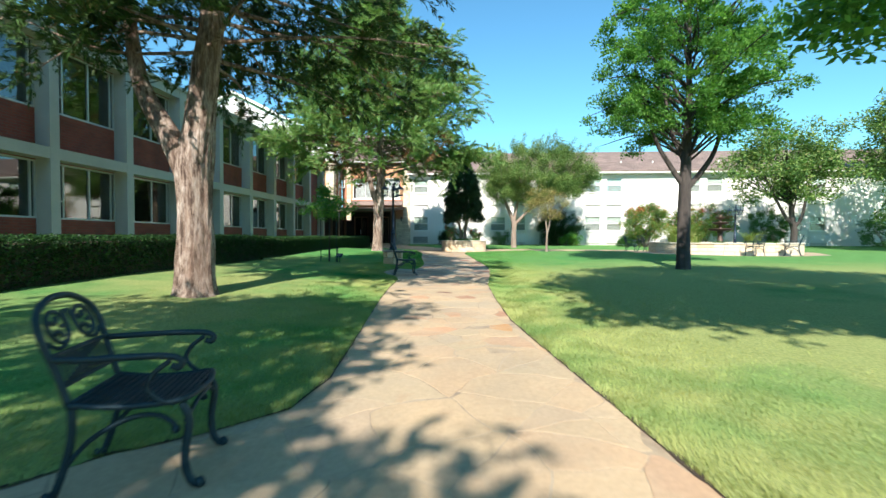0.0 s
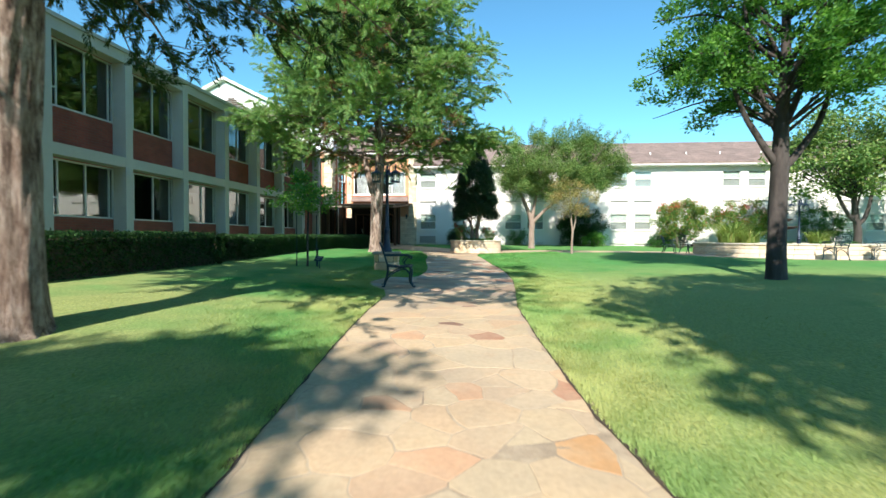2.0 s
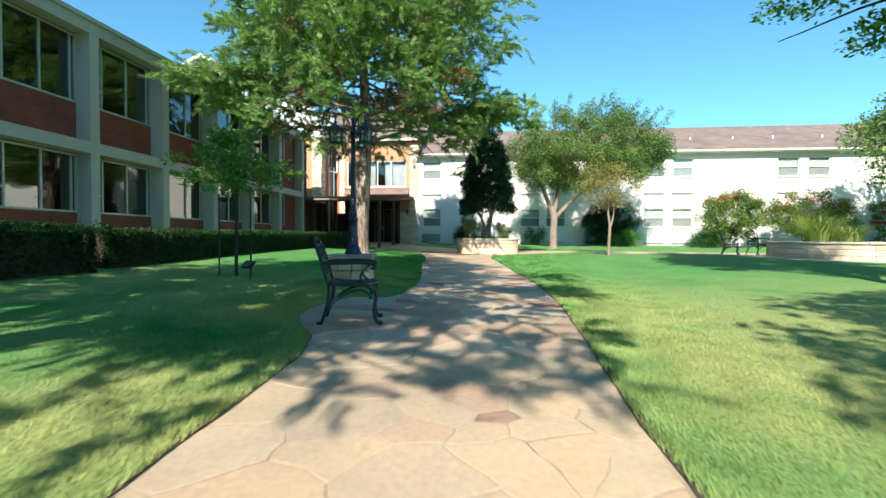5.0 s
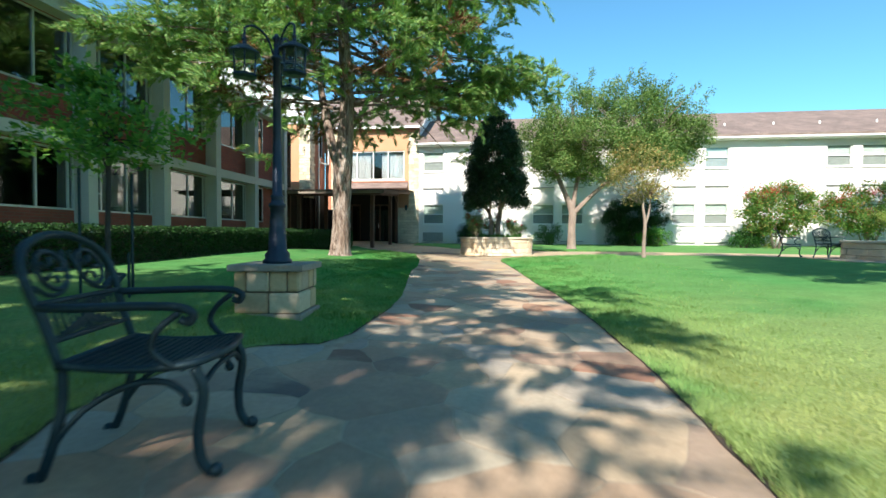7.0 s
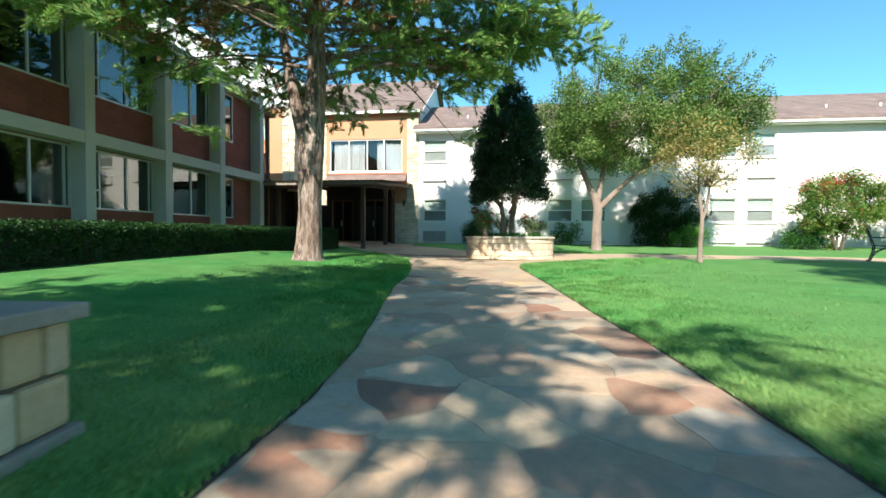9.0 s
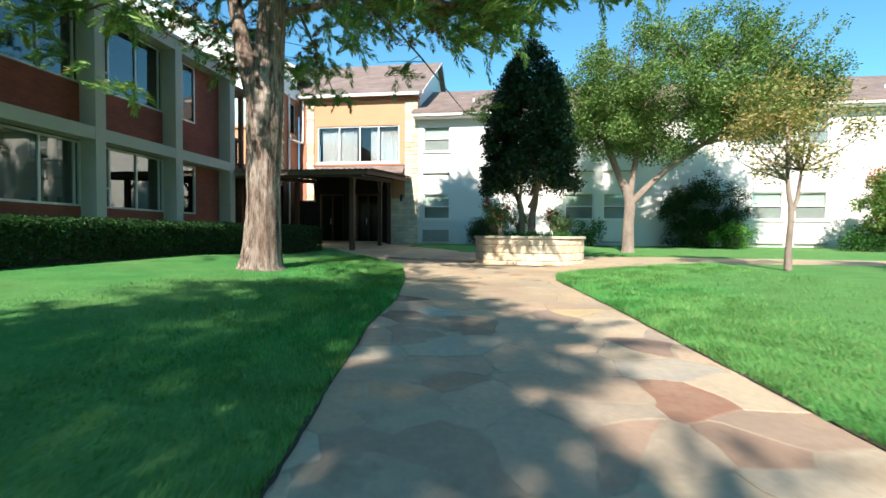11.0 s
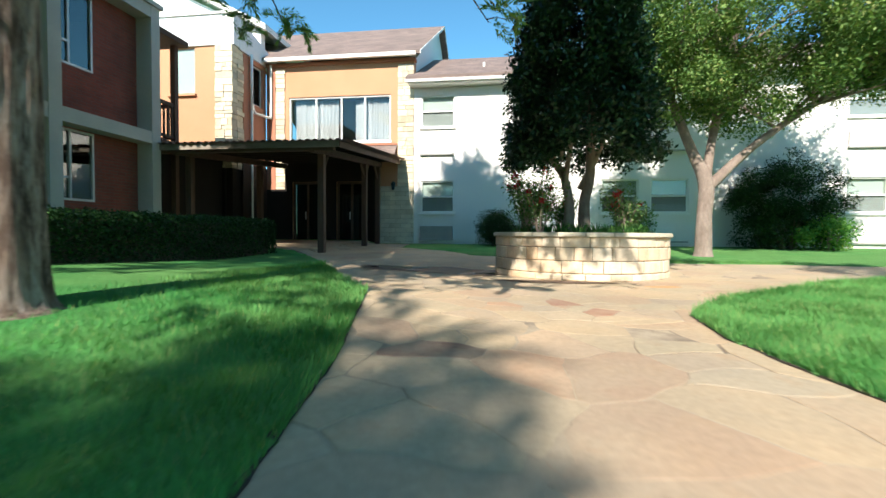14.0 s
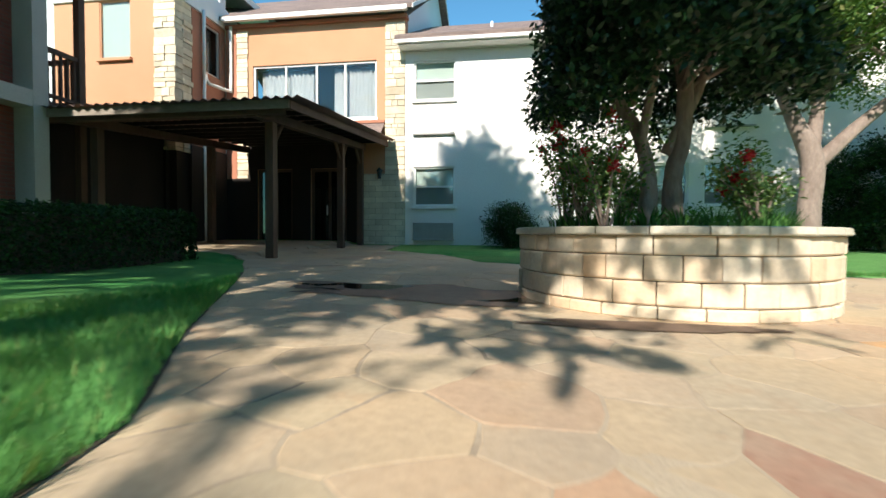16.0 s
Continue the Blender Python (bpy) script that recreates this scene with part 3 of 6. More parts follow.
def leaf_cloud(rng, clumps, per, spread, size, aspect=0.5, flat=0.6, tilt=0.7, out=None):
    """Leaves scattered round clump centres (m, 3). spread: the clump's radius; out: a point from which the leaves turn away."""
    clumps = np.asarray(clumps, float)
    m = len(clumps)
    spread = np.asarray(spread, float) * np.ones(m)
    d = rng.normal(size=(m, per, 3))
    d /= np.linalg.norm(d, axis=2, keepdims=True) + 1e-9
    r = rng.random((m, per, 1)) ** 0.45
    pts = d * r * spread[:, None, None]
    pts[..., 2] *= flat
    pts = (pts + clumps[:, None]).reshape(-1, 3)
    n = len(pts)
    along = rng.normal(size=(n, 3))
    along[:, 2] *= tilt
    if out is not None:
        o = pts - np.asarray(out)
        along += 0.9 * o / (np.linalg.norm(o, axis=1, keepdims=True) + 1e-9)
    along /= np.linalg.norm(along, axis=1, keepdims=True)
    ref = rng.normal(size=(n, 3)) * 0.6 + np.array([0, 0, 1.0])
    side = np.cross(along, ref)
    side /= np.linalg.norm(side, axis=1, keepdims=True) + 1e-9
    s = size * rng.uniform(0.6, 1.35, (n, 1))
    a, b = along * s, side * s * aspect * 0.5
    return np.stack([pts, pts + a * 0.45 + b, pts + a, pts + a * 0.45 - b], 1)


def shell_clumps(rng, n, centre, radii, inner=0.55, cut=None, lump=0.25):
    """Clump centres in the outer shell of a lumpy ellipsoid."""
    out = []
    while len(out) < n:
        d = Vector(rng.normal(size=3)).normalized()
        k = (inner + (1 - inner) * rng.random() ** 0.6) * (1 + lump * noise.noise(d * 2.1 + Vector(centre)))
        p = Vector((centre[0] + d.x * radii[0] * k, centre[1] + d.y * radii[1] * k, centre[2] + d.z * radii[2] * k))
        if cut is None or cut(p):
            out.append(tuple(p))
    return np.array(out)


def limbs(rng, bm, start, clumps, count, r0, seg=5):
    """Tapered boughs from points on the trunk out to some of the clumps."""
    pick = rng.choice(len(clumps), min(count, len(clumps)), replace=False)
    for i in pick:
        end = Vector(clumps[i])
        s = min((Vector(start[int(q)]) for q in rng.integers(len(start), size=4)), key=lambda q: (q - end).length)
        mid = s.lerp(end, 0.5) + Vector((rng.normal() * 0.15, rng.normal() * 0.15, 0.12 * (end - s).length * rng.uniform(-0.3, 0.6)))
        tube(bm, curve_points([s, mid, end], 4), np.linspace(r0, r0 * 0.15, 9).tolist(), seg)


def tree(name, base, trunks, crown_sets, bark, leaf, label, category="tree", limb_from=None, limb_count=30, limb_r=0.05, seed=1, kind="", wobble=0.08):
    """trunks: lists of (offset, radius) from the base; crown_sets: (clumps, per, spread, size, aspect, flat) in world metres."""
    rng = np.random.default_rng(seed)
    ob = thing(name, base, label, category, kind=kind)
    B = Vector(base)
    bm = bmesh.new()
    for k, t in enumerate(trunks):
        pts = curve_points([B + Vector(p) for p, r in t], 6)
        rs = np.interp(np.linspace(0, len(t) - 1, len(pts)), range(len(t)), [r for p, r in t]).tolist()
        tube(bm, pts, rs, 28 if rs[0] > 0.12 else 8, wobble, seed + k)
    part("trunk", bm, bark, ob, smooth=True, world_space=True)
    start = [B + Vector(p) for p in (limb_from or [trunks[0][-1][0]])]
    bm = bmesh.new()
    quads = []
    for clumps, per, spread, size, aspect, flat in crown_sets:
        limbs(rng, bm, start, clumps, limb_count, limb_r)
        quads.append(leaf_cloud(rng, clumps, per, spread, size, aspect, flat))
    if len(bm.verts):
        part("branching", bm, bark, ob, smooth=True, world_space=True, kind="stuff")
    else:
        bm.free()
    v = np.concatenate(quads) - np.array(base)
    hang("crown", blades_mesh("crown", v, leaf), ob)
    return ob



def plumes(rng, c, o, per, spread, size, aspect):
    """Feathery plumes of scale leaves: several short drooping sprays to each tuft at c, reaching outwards along o."""
    m, k = len(c), 6
    d = rng.normal(size=(m, k, 3)) * np.array([0.62, 0.62, 0.45])
    d[..., :2] += o[:, None] * 0.75
    d[..., 2] += 0.22
    d /= np.linalg.norm(d, axis=2, keepdims=True) + 1e-9
    L = spread * rng.uniform(0.7, 1.7, (m, k, 1, 1))
    start = c[:, None] + rng.normal(size=(m, k, 3)) * spread * np.array([0.42, 0.42, 0.26])
    n = max(4, per // k)
    t = rng.random((m, k, n, 1))
    r = (0.10 + 0.55 * np.sin(np.pi * np.clip(t * 0.85 + 0.1, 0, 1))) * 0.21 * L
    off = rng.normal(size=(m, k, n, 3))
    off /= np.linalg.norm(off, axis=3, keepdims=True) + 1e-9
    p = start[:, :, None] + d[:, :, None] * L * t + off * r * rng.random((m, k, n, 1)) ** 0.5
    p[..., 2] -= (0.30 * L * t * t)[..., 0]
    along = d[:, :, None] * 1.15 + off * 0.5 + rng.normal(size=p.shape) * 0.16
    along[..., 2] -= 0.5 * t[..., 0] - 0.15
    along /= np.linalg.norm(along, axis=3, keepdims=True)
    p, along = p.reshape(-1, 3), along.reshape(-1, 3)
    side = np.cross(along, rng.normal(size=p.shape) * 0.7 + np.array([0, 0, 1.0]))
    side /= np.linalg.norm(side, axis=1, keepdims=True) + 1e-9
    s = size * rng.uniform(0.6, 1.3, (len(p), 1))
    a, b = along * s, side * s * aspect * 0.5
    return np.stack([p - b, p + b, p + a], 1)


def bough_tree(name, base, trunks, boughs, leaf_spec, bark, leaf, label, seed, wobble=0.1, bare=None, extra=(), withered=0.0):
    """A tree whose foliage sits in tufts along separate boughs. boughs: (count, lowest, highest, [(height, reach)],
    rise, tufts);
    leaf_spec: (blades a tuft, tuft radius, blade length, blade aspect, flatness); bare: where most tufts are left out."""
    rng = np.random.default_rng(seed)
    ob = thing(name, base, label, "tree")
    B = Vector(base)
    bm = bmesh.new()
    axis = []
    for k, t in enumerate(trunks):
        pts = curve_points([B + Vector(p) for p, r in t], 12)
        rs = np.interp(np.linspace(0, len(t) - 1, len(pts)), range(len(t)), [r for p, r in t]).tolist()
        tube(bm, pts, rs, 64 if rs[0] > 0.3 else 32 if rs[0] > 0.12 else 8, wobble, seed + k)
        if k == 0:
            axis = [Vector(p) for p in pts]
    part("trunk", bm, bark, ob, smooth=True, world_space=True)
    az = np.array([p.z for p in axis])
    order = np.argsort(az)

    def on_axis(z):
        return Vector([float(np.interp(z, az[order], np.array([p[i] for p in axis])[order])) for i in (0, 1)] + [z])

    bm = bmesh.new()
    tufts, outs, brown = [], [], []
    for count, lo, hi, reach, rise, many in boughs:
        for k in range(count):
            f = (k + rng.random()) / count
            z = B.z + lo + (hi - lo) * f ** 1.1
            a = k * 2.399 + rng.normal() * 0.35
            L = float(np.interp(z - B.z, [h for h, r in reach], [r for h, r in reach])) * rng.uniform(0.72, 1.08)
            L *= 1 + 0.22 * noise.noise(Vector((math.cos(a) * 1.3, math.sin(a) * 1.3, z * 0.35 + seed)))
            d = Vector((math.cos(a), math.sin(a), 0))
            s = on_axis(z - L * rise)
            mid = s + d * L * 0.5 + Vector((0, 0, L * rise * 0.75 + rng.normal() * 0.1))
            tip = s + d * L + Vector((rng.normal() * 0.2, rng.normal() * 0.2, L * rise + rng.normal() * 0.35 - 0.05 * L))
            pts = curve_points([s, mid, tip], 5)
            r0 = 0.018 + 0.011 * L if leaf_spec[3] > 0.3 else 0.012 + 0.007 * L
            if not (bare and bare(tip)):
                tube(bm, pts, np.linspace(r0, 0.008, len(pts)).tolist(), 5)
            n = max(2, int(many * (0.4 + 0.6 * L / max(r for h, r in reach))))
            for q in range(n):
                t = 0.30 + 0.70 * ((q + rng.random()) / n)
                g = t * (len(pts) - 1)
                i = min(int(g), len(pts) - 2)
                p = Vector(pts[i]).lerp(Vector(pts[i + 1]), g - i)
                w = 0.24 * L * (1.15 - t) * rng.normal()
                e = p + Vector((-d.y, d.x, 0)) * w + Vector((0, 0, rng.normal() * 0.24 + 0.06))
                if abs(w) > 0.25 and not (bare and bare(tip)):
                    tube(bm, [p, p.lerp(e, 0.5) + Vector((0, 0, 0.03)), e], [0.011, 0.008, 0.004], 3)
                if bare and bare(e) and rng.random() < 0.85:
                    if rng.random() < withered:
                        brown.append((tuple(e), (d.x, d.y)))
                    continue
                tufts.append(e)
                outs.append((d.x, d.y))
    for low, c, radii, n in extra:
        for e in shell_clumps(rng, n, c, radii, 0.15):
            tufts.append(Vector(e))
            outs.append((c[0] - B.x, 0.2))
        s, c = on_axis(B.z + low), Vector(c)
        pts = curve_points([s, s.lerp(c, 0.5) + Vector((0, 0, 0.25)), c, c + (c - s).normalized() * radii[0] * 0.7], 4)
        tube(bm, pts, np.linspace(0.07, 0.01, len(pts)).tolist(), 6)
    outs = [tuple(Vector(v).normalized()) for v in outs]
    part("branching", bm, bark, ob, smooth=True, world_space=True, kind="stuff")
    per, spread, size, aspect, flat = leaf_spec
    c, o = np.array([tuple(t) for t in tufts]), np.array(outs)
    if aspect < 0.3:
        hang("crown", blades_mesh("crown", plumes(rng, c, o, per, spread, size, aspect) - np.array(base), leaf), ob)
        if brown:
            c, o = np.array([b[0] for b in brown]), np.array([b[1] for b in brown])
            hang("withered_sprays", blades_mesh("withered_sprays", plumes(rng, c, o, per // 3, spread * 0.9, size, aspect) - np.array(base), M_WITHERED), ob, "dry brown inner sprays", kind="stuff")
        return ob
    m = len(c)
    d = rng.normal(size=(m, per, 3))
    d /= np.linalg.norm(d, axis=2, keepdims=True) + 1e-9
    d[..., 2] = np.abs(d[..., 2]) * 1.2 - 0.28
    R = spread * rng.uniform(0.6, 1.3, (m, 1, 1))
    p = d * R * rng.random((m, per, 1)) ** 0.5 * np.array([1, 1, flat]) + c[:, None]
    along = d * 0.5 + rng.normal(size=d.shape) * 0.5
    along[..., :2] += o[:, None] * 0.5
    along[..., 2] += 0.15
    along /= np.linalg.norm(along, axis=2, keepdims=True)
    p, along = p.reshape(-1, 3), along.reshape(-1, 3)
    side = np.cross(along, rng.normal(size=p.shape) * 0.6 + np.array([0, 0, 1.0]))
    side /= np.linalg.norm(side, axis=1, keepdims=True) + 1e-9
    s = size * rng.uniform(0.6, 1.3, (len(p), 1))
    a, b = along * s, side * s * aspect * 0.5
    v = np.stack([p, p + a * 0.5 + b, p + a, p + a * 0.5 - b], 1) - np.array(base)
    hang("crown", blades_mesh("crown", v, leaf), ob)
    return ob


RNG = np.random.default_rng(7)
# ---- long brick and concrete building on the west side ----
WX, RX = -10.46, -10.88            # face of the columns, face of the recessed wall
BAY, END_Y, BAYS = 2.66, 33.85, 15
COL = 0.28
START_Y = END_Y - BAY * BAYS
FLOOR1 = 0.62


def west_building():
    ob = thing("brick_building", (WX, 14, 0.5), "two-storey red brick building with grey concrete frame and ribbon windows", "building")
    part("slab", boxed(WX - 7.0, WX, START_Y, END_Y, 3.19, 3.49), M_CONC, ob, "pale grey concrete floor band", world_space=True)
    part("foundation", boxed(WX - 7.0, WX + 0.02, START_Y, END_Y, -0.6, FLOOR1), M_CONC, ob, world_space=True)
    part("roof_beam", boxed(WX - 7.0, WX, START_Y, END_Y, 6.33, 6.63), M_CONC, ob, world_space=True)
    part("roof", boxed(WX - 7.1, WX + 0.07, START_Y - 0.1, END_Y + 0.07, 6.634, 6.74), M_CONC, ob, "thin metal-edged flat roof", world_space=True)
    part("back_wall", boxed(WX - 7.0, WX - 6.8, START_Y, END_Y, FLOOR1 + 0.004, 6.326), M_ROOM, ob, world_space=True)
    for y0, y1 in ((START_Y, START_Y + 0.2), (END_Y - 0.29, END_Y - 0.08)):
        part("end_wall", boxed(WX - 6.79, RX - 0.22, y0, y1, FLOOR1 + 0.004, 6.326), M_BRICK, ob, world_space=True)
    col = mesh_of("column", boxed(-0.74, 0.012, -COL, 0.0, FLOOR1 - 0.1, 6.65), M_CONC)
    for k in range(BAYS + 1):
        hang("column", col, ob, m=Matrix.Translation((0, END_Y - BAY * k - 14, -0.5)))
    # recessed wall, one panel a bay and storey
    for k in range(BAYS):
        y1 = END_Y - BAY * k - COL
        y0 = y1 - BAY + COL
        last = k == 0
        for z0, sill, top in ((FLOOR1, 1.62, 3.188), (3.492, 4.52, 6.328)):
            w1 = y1 - (1.25 if last else 0.0)
            ops = [(y0 + 0.002, w1 - 0.002, sill, top - 0.03)]
            part("wall_panel", pierced_wall(1, RX, 0.2, y0, y1, z0, top, ops), M_BRICK, ob, "red brick spandrel", world_space=True)
            fr = ops[0]
            u = (fr[0] + 0.53, fr[0] + 1.40, fr[1] - 0.16) if not last else (fr[0] + 0.55,)
            window_unit("window", ob, M_ALU, "pale aluminium framed window", 1, RX + 0.012, 0.09, *fr, 0.05, u, [(0, fr[2] + 0.50)], M_SOLAR, 0.0)
    # dividing walls of the rooms behind
    for k in range(0, BAYS, 2):
        y = END_Y - BAY * k - 0.15
        for z0, z1 in ((FLOOR1 + 0.004, 3.186), (3.494, 6.326)):
            part("partition", boxed(WX - 6.78, RX - 0.24, y - BAY, y - BAY + 0.1, z0, z1), M_ROOM, ob, world_space=True)
    return ob


west_building()


def balcony():
    """Timber landing between the brick building and the stucco wing."""
    ob = thing("timber_balcony", (-11.9, 36.0, 0.5), "brown timber upper landing with baluster railing and small roof", "balcony")
    part("deck", boxed(-13.4, -10.75, 33.9, 35.0, 3.30, 3.46), M_TIMBER, ob, world_space=True)
    for x in (-10.85, -13.2):
        part("post", boxed(x - 0.07, x + 0.07, 34.80, 34.94, 0.4, 6.15), M_TIMBER, ob, world_space=True)
    for z0, z1 in ((4.44, 4.53), (3.56, 3.63)):
        part("rail", boxed(-10.89, -10.81, 33.92, 34.797, z0, z1), M_TIMBER, ob, world_space=True)
        part("rail", boxed(-13.125, -10.925, 34.83, 34.91, z0, z1), M_TIMBER, ob, world_space=True)
    bal = mesh_of("baluster", boxed(-0.022, 0.022, -0.022, 0.022, 3.632, 4.438), M_TIMBER)
    for k in range(6):
        hang("baluster", bal, ob, m=Matrix.Translation((1.05, -1.98 + k * 0.145, -0.5)))
    for k in range(14):
        hang("baluster", bal, ob, m=Matrix.Translation((0.86 - k * 0.15, -1.13, -0.5)))
    part("roof", boxed(-13.4, -10.55, 33.93, 35.05, 6.152, 6.30), M_TIMBER, ob, world_space=True)


balcony()

# ---- stucco wing with the picture window ----
OY = 40.15


def picture_window(ob, x0, x1, z0, z1, y):
    w = x1 - x0
    win = window_unit("window", ob, M_TRIM, "wide four-light window with white curtains", 0, y + 0.05, 0.08, x0, x1, z0, z1, 0.06, (x0 + w * 0.27, x0 + w * 0.52, x0 + w * 0.75), (), M_GLASS, 0.05)
    for a, b in ((0.04, 0.47), (0.64, 0.97)):
        bm = bmesh.new()
        n = 40
        prev = None
        for k in range(n + 1):
            x = x0 + w * (a + (b - a) * k / n)
            yy = y + 0.30 + 0.05 * math.sin(k * 1.9) + 0.02 * math.sin(k * 0.7)
            v = (bm.verts.new((x, yy, z0 - 0.02)), bm.verts.new((x, yy, z1 - 0.1)))
            if prev:
                bm.faces.new((prev[0], v[0], v[1], prev[1]))
            prev = v
        bmesh.ops.solidify(bm, geom=bm.faces[:], thickness=0.004)
        part("curtain", bm, M_CURTAIN, win, "white drawn curtain", smooth=True, world_space=True)


def roof_slope(bm, x0, x1, y0, z0, y1, z1, t=0.12):
    """A sloping roof plane from the eave (y0, z0) to the ridge (y1, z1)."""
    v = [bm.verts.new(p) for p in ((x0, y0, z0), (x1, y0, z0), (x1, y1, z1), (x0, y1, z1), (x0, y0, z0 - t), (x1, y0, z0 - t), (x1, y1, z1 - t), (x0, y1, z1 - t))]
    for q in ((0, 1, 2, 3), (7, 6, 5, 4), (0, 4, 5, 1), (1, 5, 6, 2), (2, 6, 7, 3), (3, 7, 4, 0)):
        bm.faces.new([v[i] for i in q])
    return bm


def block_column(ob, x0, x1, y0, y1, z0, z1, seed, rough):
    """A pier of coursed rubble blocks, each standing a little proud of or behind its neighbours."""
    rng = np.random.default_rng(seed)
    z = z0
    while z < z1 - 0.02:
        h = min(float(rng.choice([0.11, 0.15, 0.19, 0.24])), z1 - z)
        if z1 - z - h < 0.06:
            h = z1 - z
        n = int(rng.choice([1, 2, 2, 3])) if x1 - x0 > 0.4 else 1
        w = rng.uniform(0.6, 1.4, n)
        cuts = [x0] + (x0 + (x1 - x0) * np.cumsum(w) / w.sum()).tolist()
        for k in range(n):
            right = rng.uniform(-rough, rough) if k == n - 1 else -0.005
            part("stone_block", boxed(cuts[k] + 0.005, cuts[k + 1] + right, y0 - rng.uniform(-0.4, 1) * rough, y1, z + 0.006, z + h - 0.006, 0.008), M_BLOCK, ob, world_space=True)
        z += h


def stucco_wing():
    ob = thing("stucco_wing", (-8, OY, 0.5), "orange stucco wing with cream stone corners and brown shingle roof", "building")
    x0, x1 = -11.015, -5.12
    door1, door2 = (-9.95, -8.75, 0.62, 2.95), (-8.15, -6.95, 0.62, 2.95)
    win = (-10.10, -6.02, 4.47, 6.22)
    part("wall", pierced_wall(0, OY, 0.3, x0, x1, 0.2, 7.40, [door1, door2, win]), M_ORANGE, ob, "orange stucco wall", world_space=True)
    for i, (a, b) in enumerate(((-10.63, -10.25), (x1 - 0.62, x1))):
        block_column(ob, a, b, OY - 0.055, OY - 0.003, 2.66 if i == 0 else 0.4, 7.30, 301 + i, 0.012)
    part("corner_strip", boxed(-11.0, -10.64, OY - 0.05, OY - 0.003, 2.66, 7.39), M_RUST, ob, "rust-brown stucco strip", world_space=True)
    part("stone_plinth", boxed(-6.5, x1 + 0.02, OY - 0.12, OY - 0.052, 0.3, 2.75), M_PIER, ob, "rough stone facing", world_space=True)
    # lower wall coloured near-black for the shade under the porch roof
    part("lower_cladding", pierced_wall(0, OY - 0.045, 0.04, x0 + 0.02, -6.51, 0.3, 3.72, [door1, door2, (x0 + 0.02, -10.24, 2.655, 3.72)]), M_PORCHSHADE, ob, "lower wall coloured near-black for porch shade", world_space=True)
    part("string_course", boxed(x0 + 0.71, x1 - 0.63, OY - 0.08, OY - 0.003, 4.30, 4.38), M_RUST, ob, world_space=True)
    part("ledge_roof", roof_slope(bmesh.new(), -10.2, -5.75, OY - 0.42, 3.95, OY - 0.083, 4.28, 0.05), M_SHINGLE, ob, "narrow brown shingled ledge", world_space=True)
    picture_window(ob, *win, OY)
    for d in (door1, door2):
        dr = window_unit("door", ob, M_TIMBER, "dark timber-framed glazed double door", 0, OY + 0.06, 0.07, *d, 0.09, ((d[0] + d[1]) / 2,), (), M_DARKGLASS)
        part("handle", boxed((d[0] + d[1]) / 2 - 0.09, (d[0] + d[1]) / 2 - 0.06, OY + 0.02, OY + 0.058, 1.5, 1.8), M_ALU, dr, world_space=True)
    part("frieze", boxed(x0, x1 + 0.05, OY - 0.10, OY + 0.2, 7.402, 7.52), M_RUST, ob, "brown eave board", world_space=True)
    part("gutter", boxed(x0 + 0.1, x1 + 0.12, OY - 0.42, OY - 0.28, 7.50, 7.63), M_TRIM, ob, "white gutter", world_space=True)
    bm = bmesh.new()
    roof_slope(bm, -15.2, x1 + 0.28, OY - 0.40, 7.66, 45.7, 11.10)
    roof_slope(bm, -15.2, x1 + 0.28, 51.4, 7.66, 45.7, 11.10)
    part("roof", bm, M_SHINGLE, ob, "brown shingle roof", world_space=True)
    # gable wall over the neighbour's roof
    bm = bmesh.new()
    a = [bm.verts.new((x1, y, z)) for y, z in ((OY + 0.31, 0.4), (51, 0.4), (51, 7.72), (45.7, 10.92), (OY + 0.31, 7.62))]
    b = [bm.verts.new((x1 - 0.3, v.co.y, v.co.z)) for v in a]
    bm.faces.new(a)
    bm.faces.new(b[::-1])
    for k in range(5):
        bm.faces.new((a[k], b[k], b[(k + 1) % 5], a[(k + 1) % 5]))
    part("gable_wall", bm, M_SIDING, ob, "white gable end", world_space=True)
    bm = bmesh.new()
    for ya, za, yb, zb in ((OY - 0.40, 7.53, 45.7, 10.97), (51.4, 7.53, 45.7, 10.97)):
        w = [bm.verts.new((x, y, z + dz)) for x in (x1 + 0.282, x1 + 0.31) for y, z, dz in ((ya, za, 0), (ya, za, 0.12), (yb, zb, 0.12), (yb, zb, 0))]
        for q in ((0, 1, 2, 3), (7, 6, 5, 4), (0, 4, 5, 1), (1, 5, 6, 2), (2, 6, 7, 3), (3, 7, 4, 0)):
            bm.faces.new([w[i] for i in q])
    part("rake_board", bm, M_TRIM, ob, world_space=True)
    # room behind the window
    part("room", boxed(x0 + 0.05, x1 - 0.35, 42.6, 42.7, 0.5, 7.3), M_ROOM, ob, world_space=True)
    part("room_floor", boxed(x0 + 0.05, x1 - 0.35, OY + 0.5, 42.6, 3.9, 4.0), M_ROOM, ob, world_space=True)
    # lower return and the nearer block
    FY = 38.0
    sw = (-13.50, -12.50, 5.82, 7.44)
    part("front_wall", pierced_wall(0, FY, 0.3, -15.0, -11.70, 0.2, 7.46, [sw]), M_ORANGE, ob, "orange stucco wall", world_space=True)
    w = window_unit("window", ob, M_ORANGE, "tall window with pale blind", 0, FY + 0.02, 0.06, *sw, 0.035, (), (), M_GLASS, 0.05)
    part("blind", boxed(sw[0] + 0.02, sw[1] - 0.02, FY + 0.085, FY + 0.095, sw[2] + 0.005, sw[3] - 0.005), M_BLIND, w, world_space=True)
    # side wall back to the picture-window front, with a window
    op = (39.14, 39.90, 5.75, 7.22)
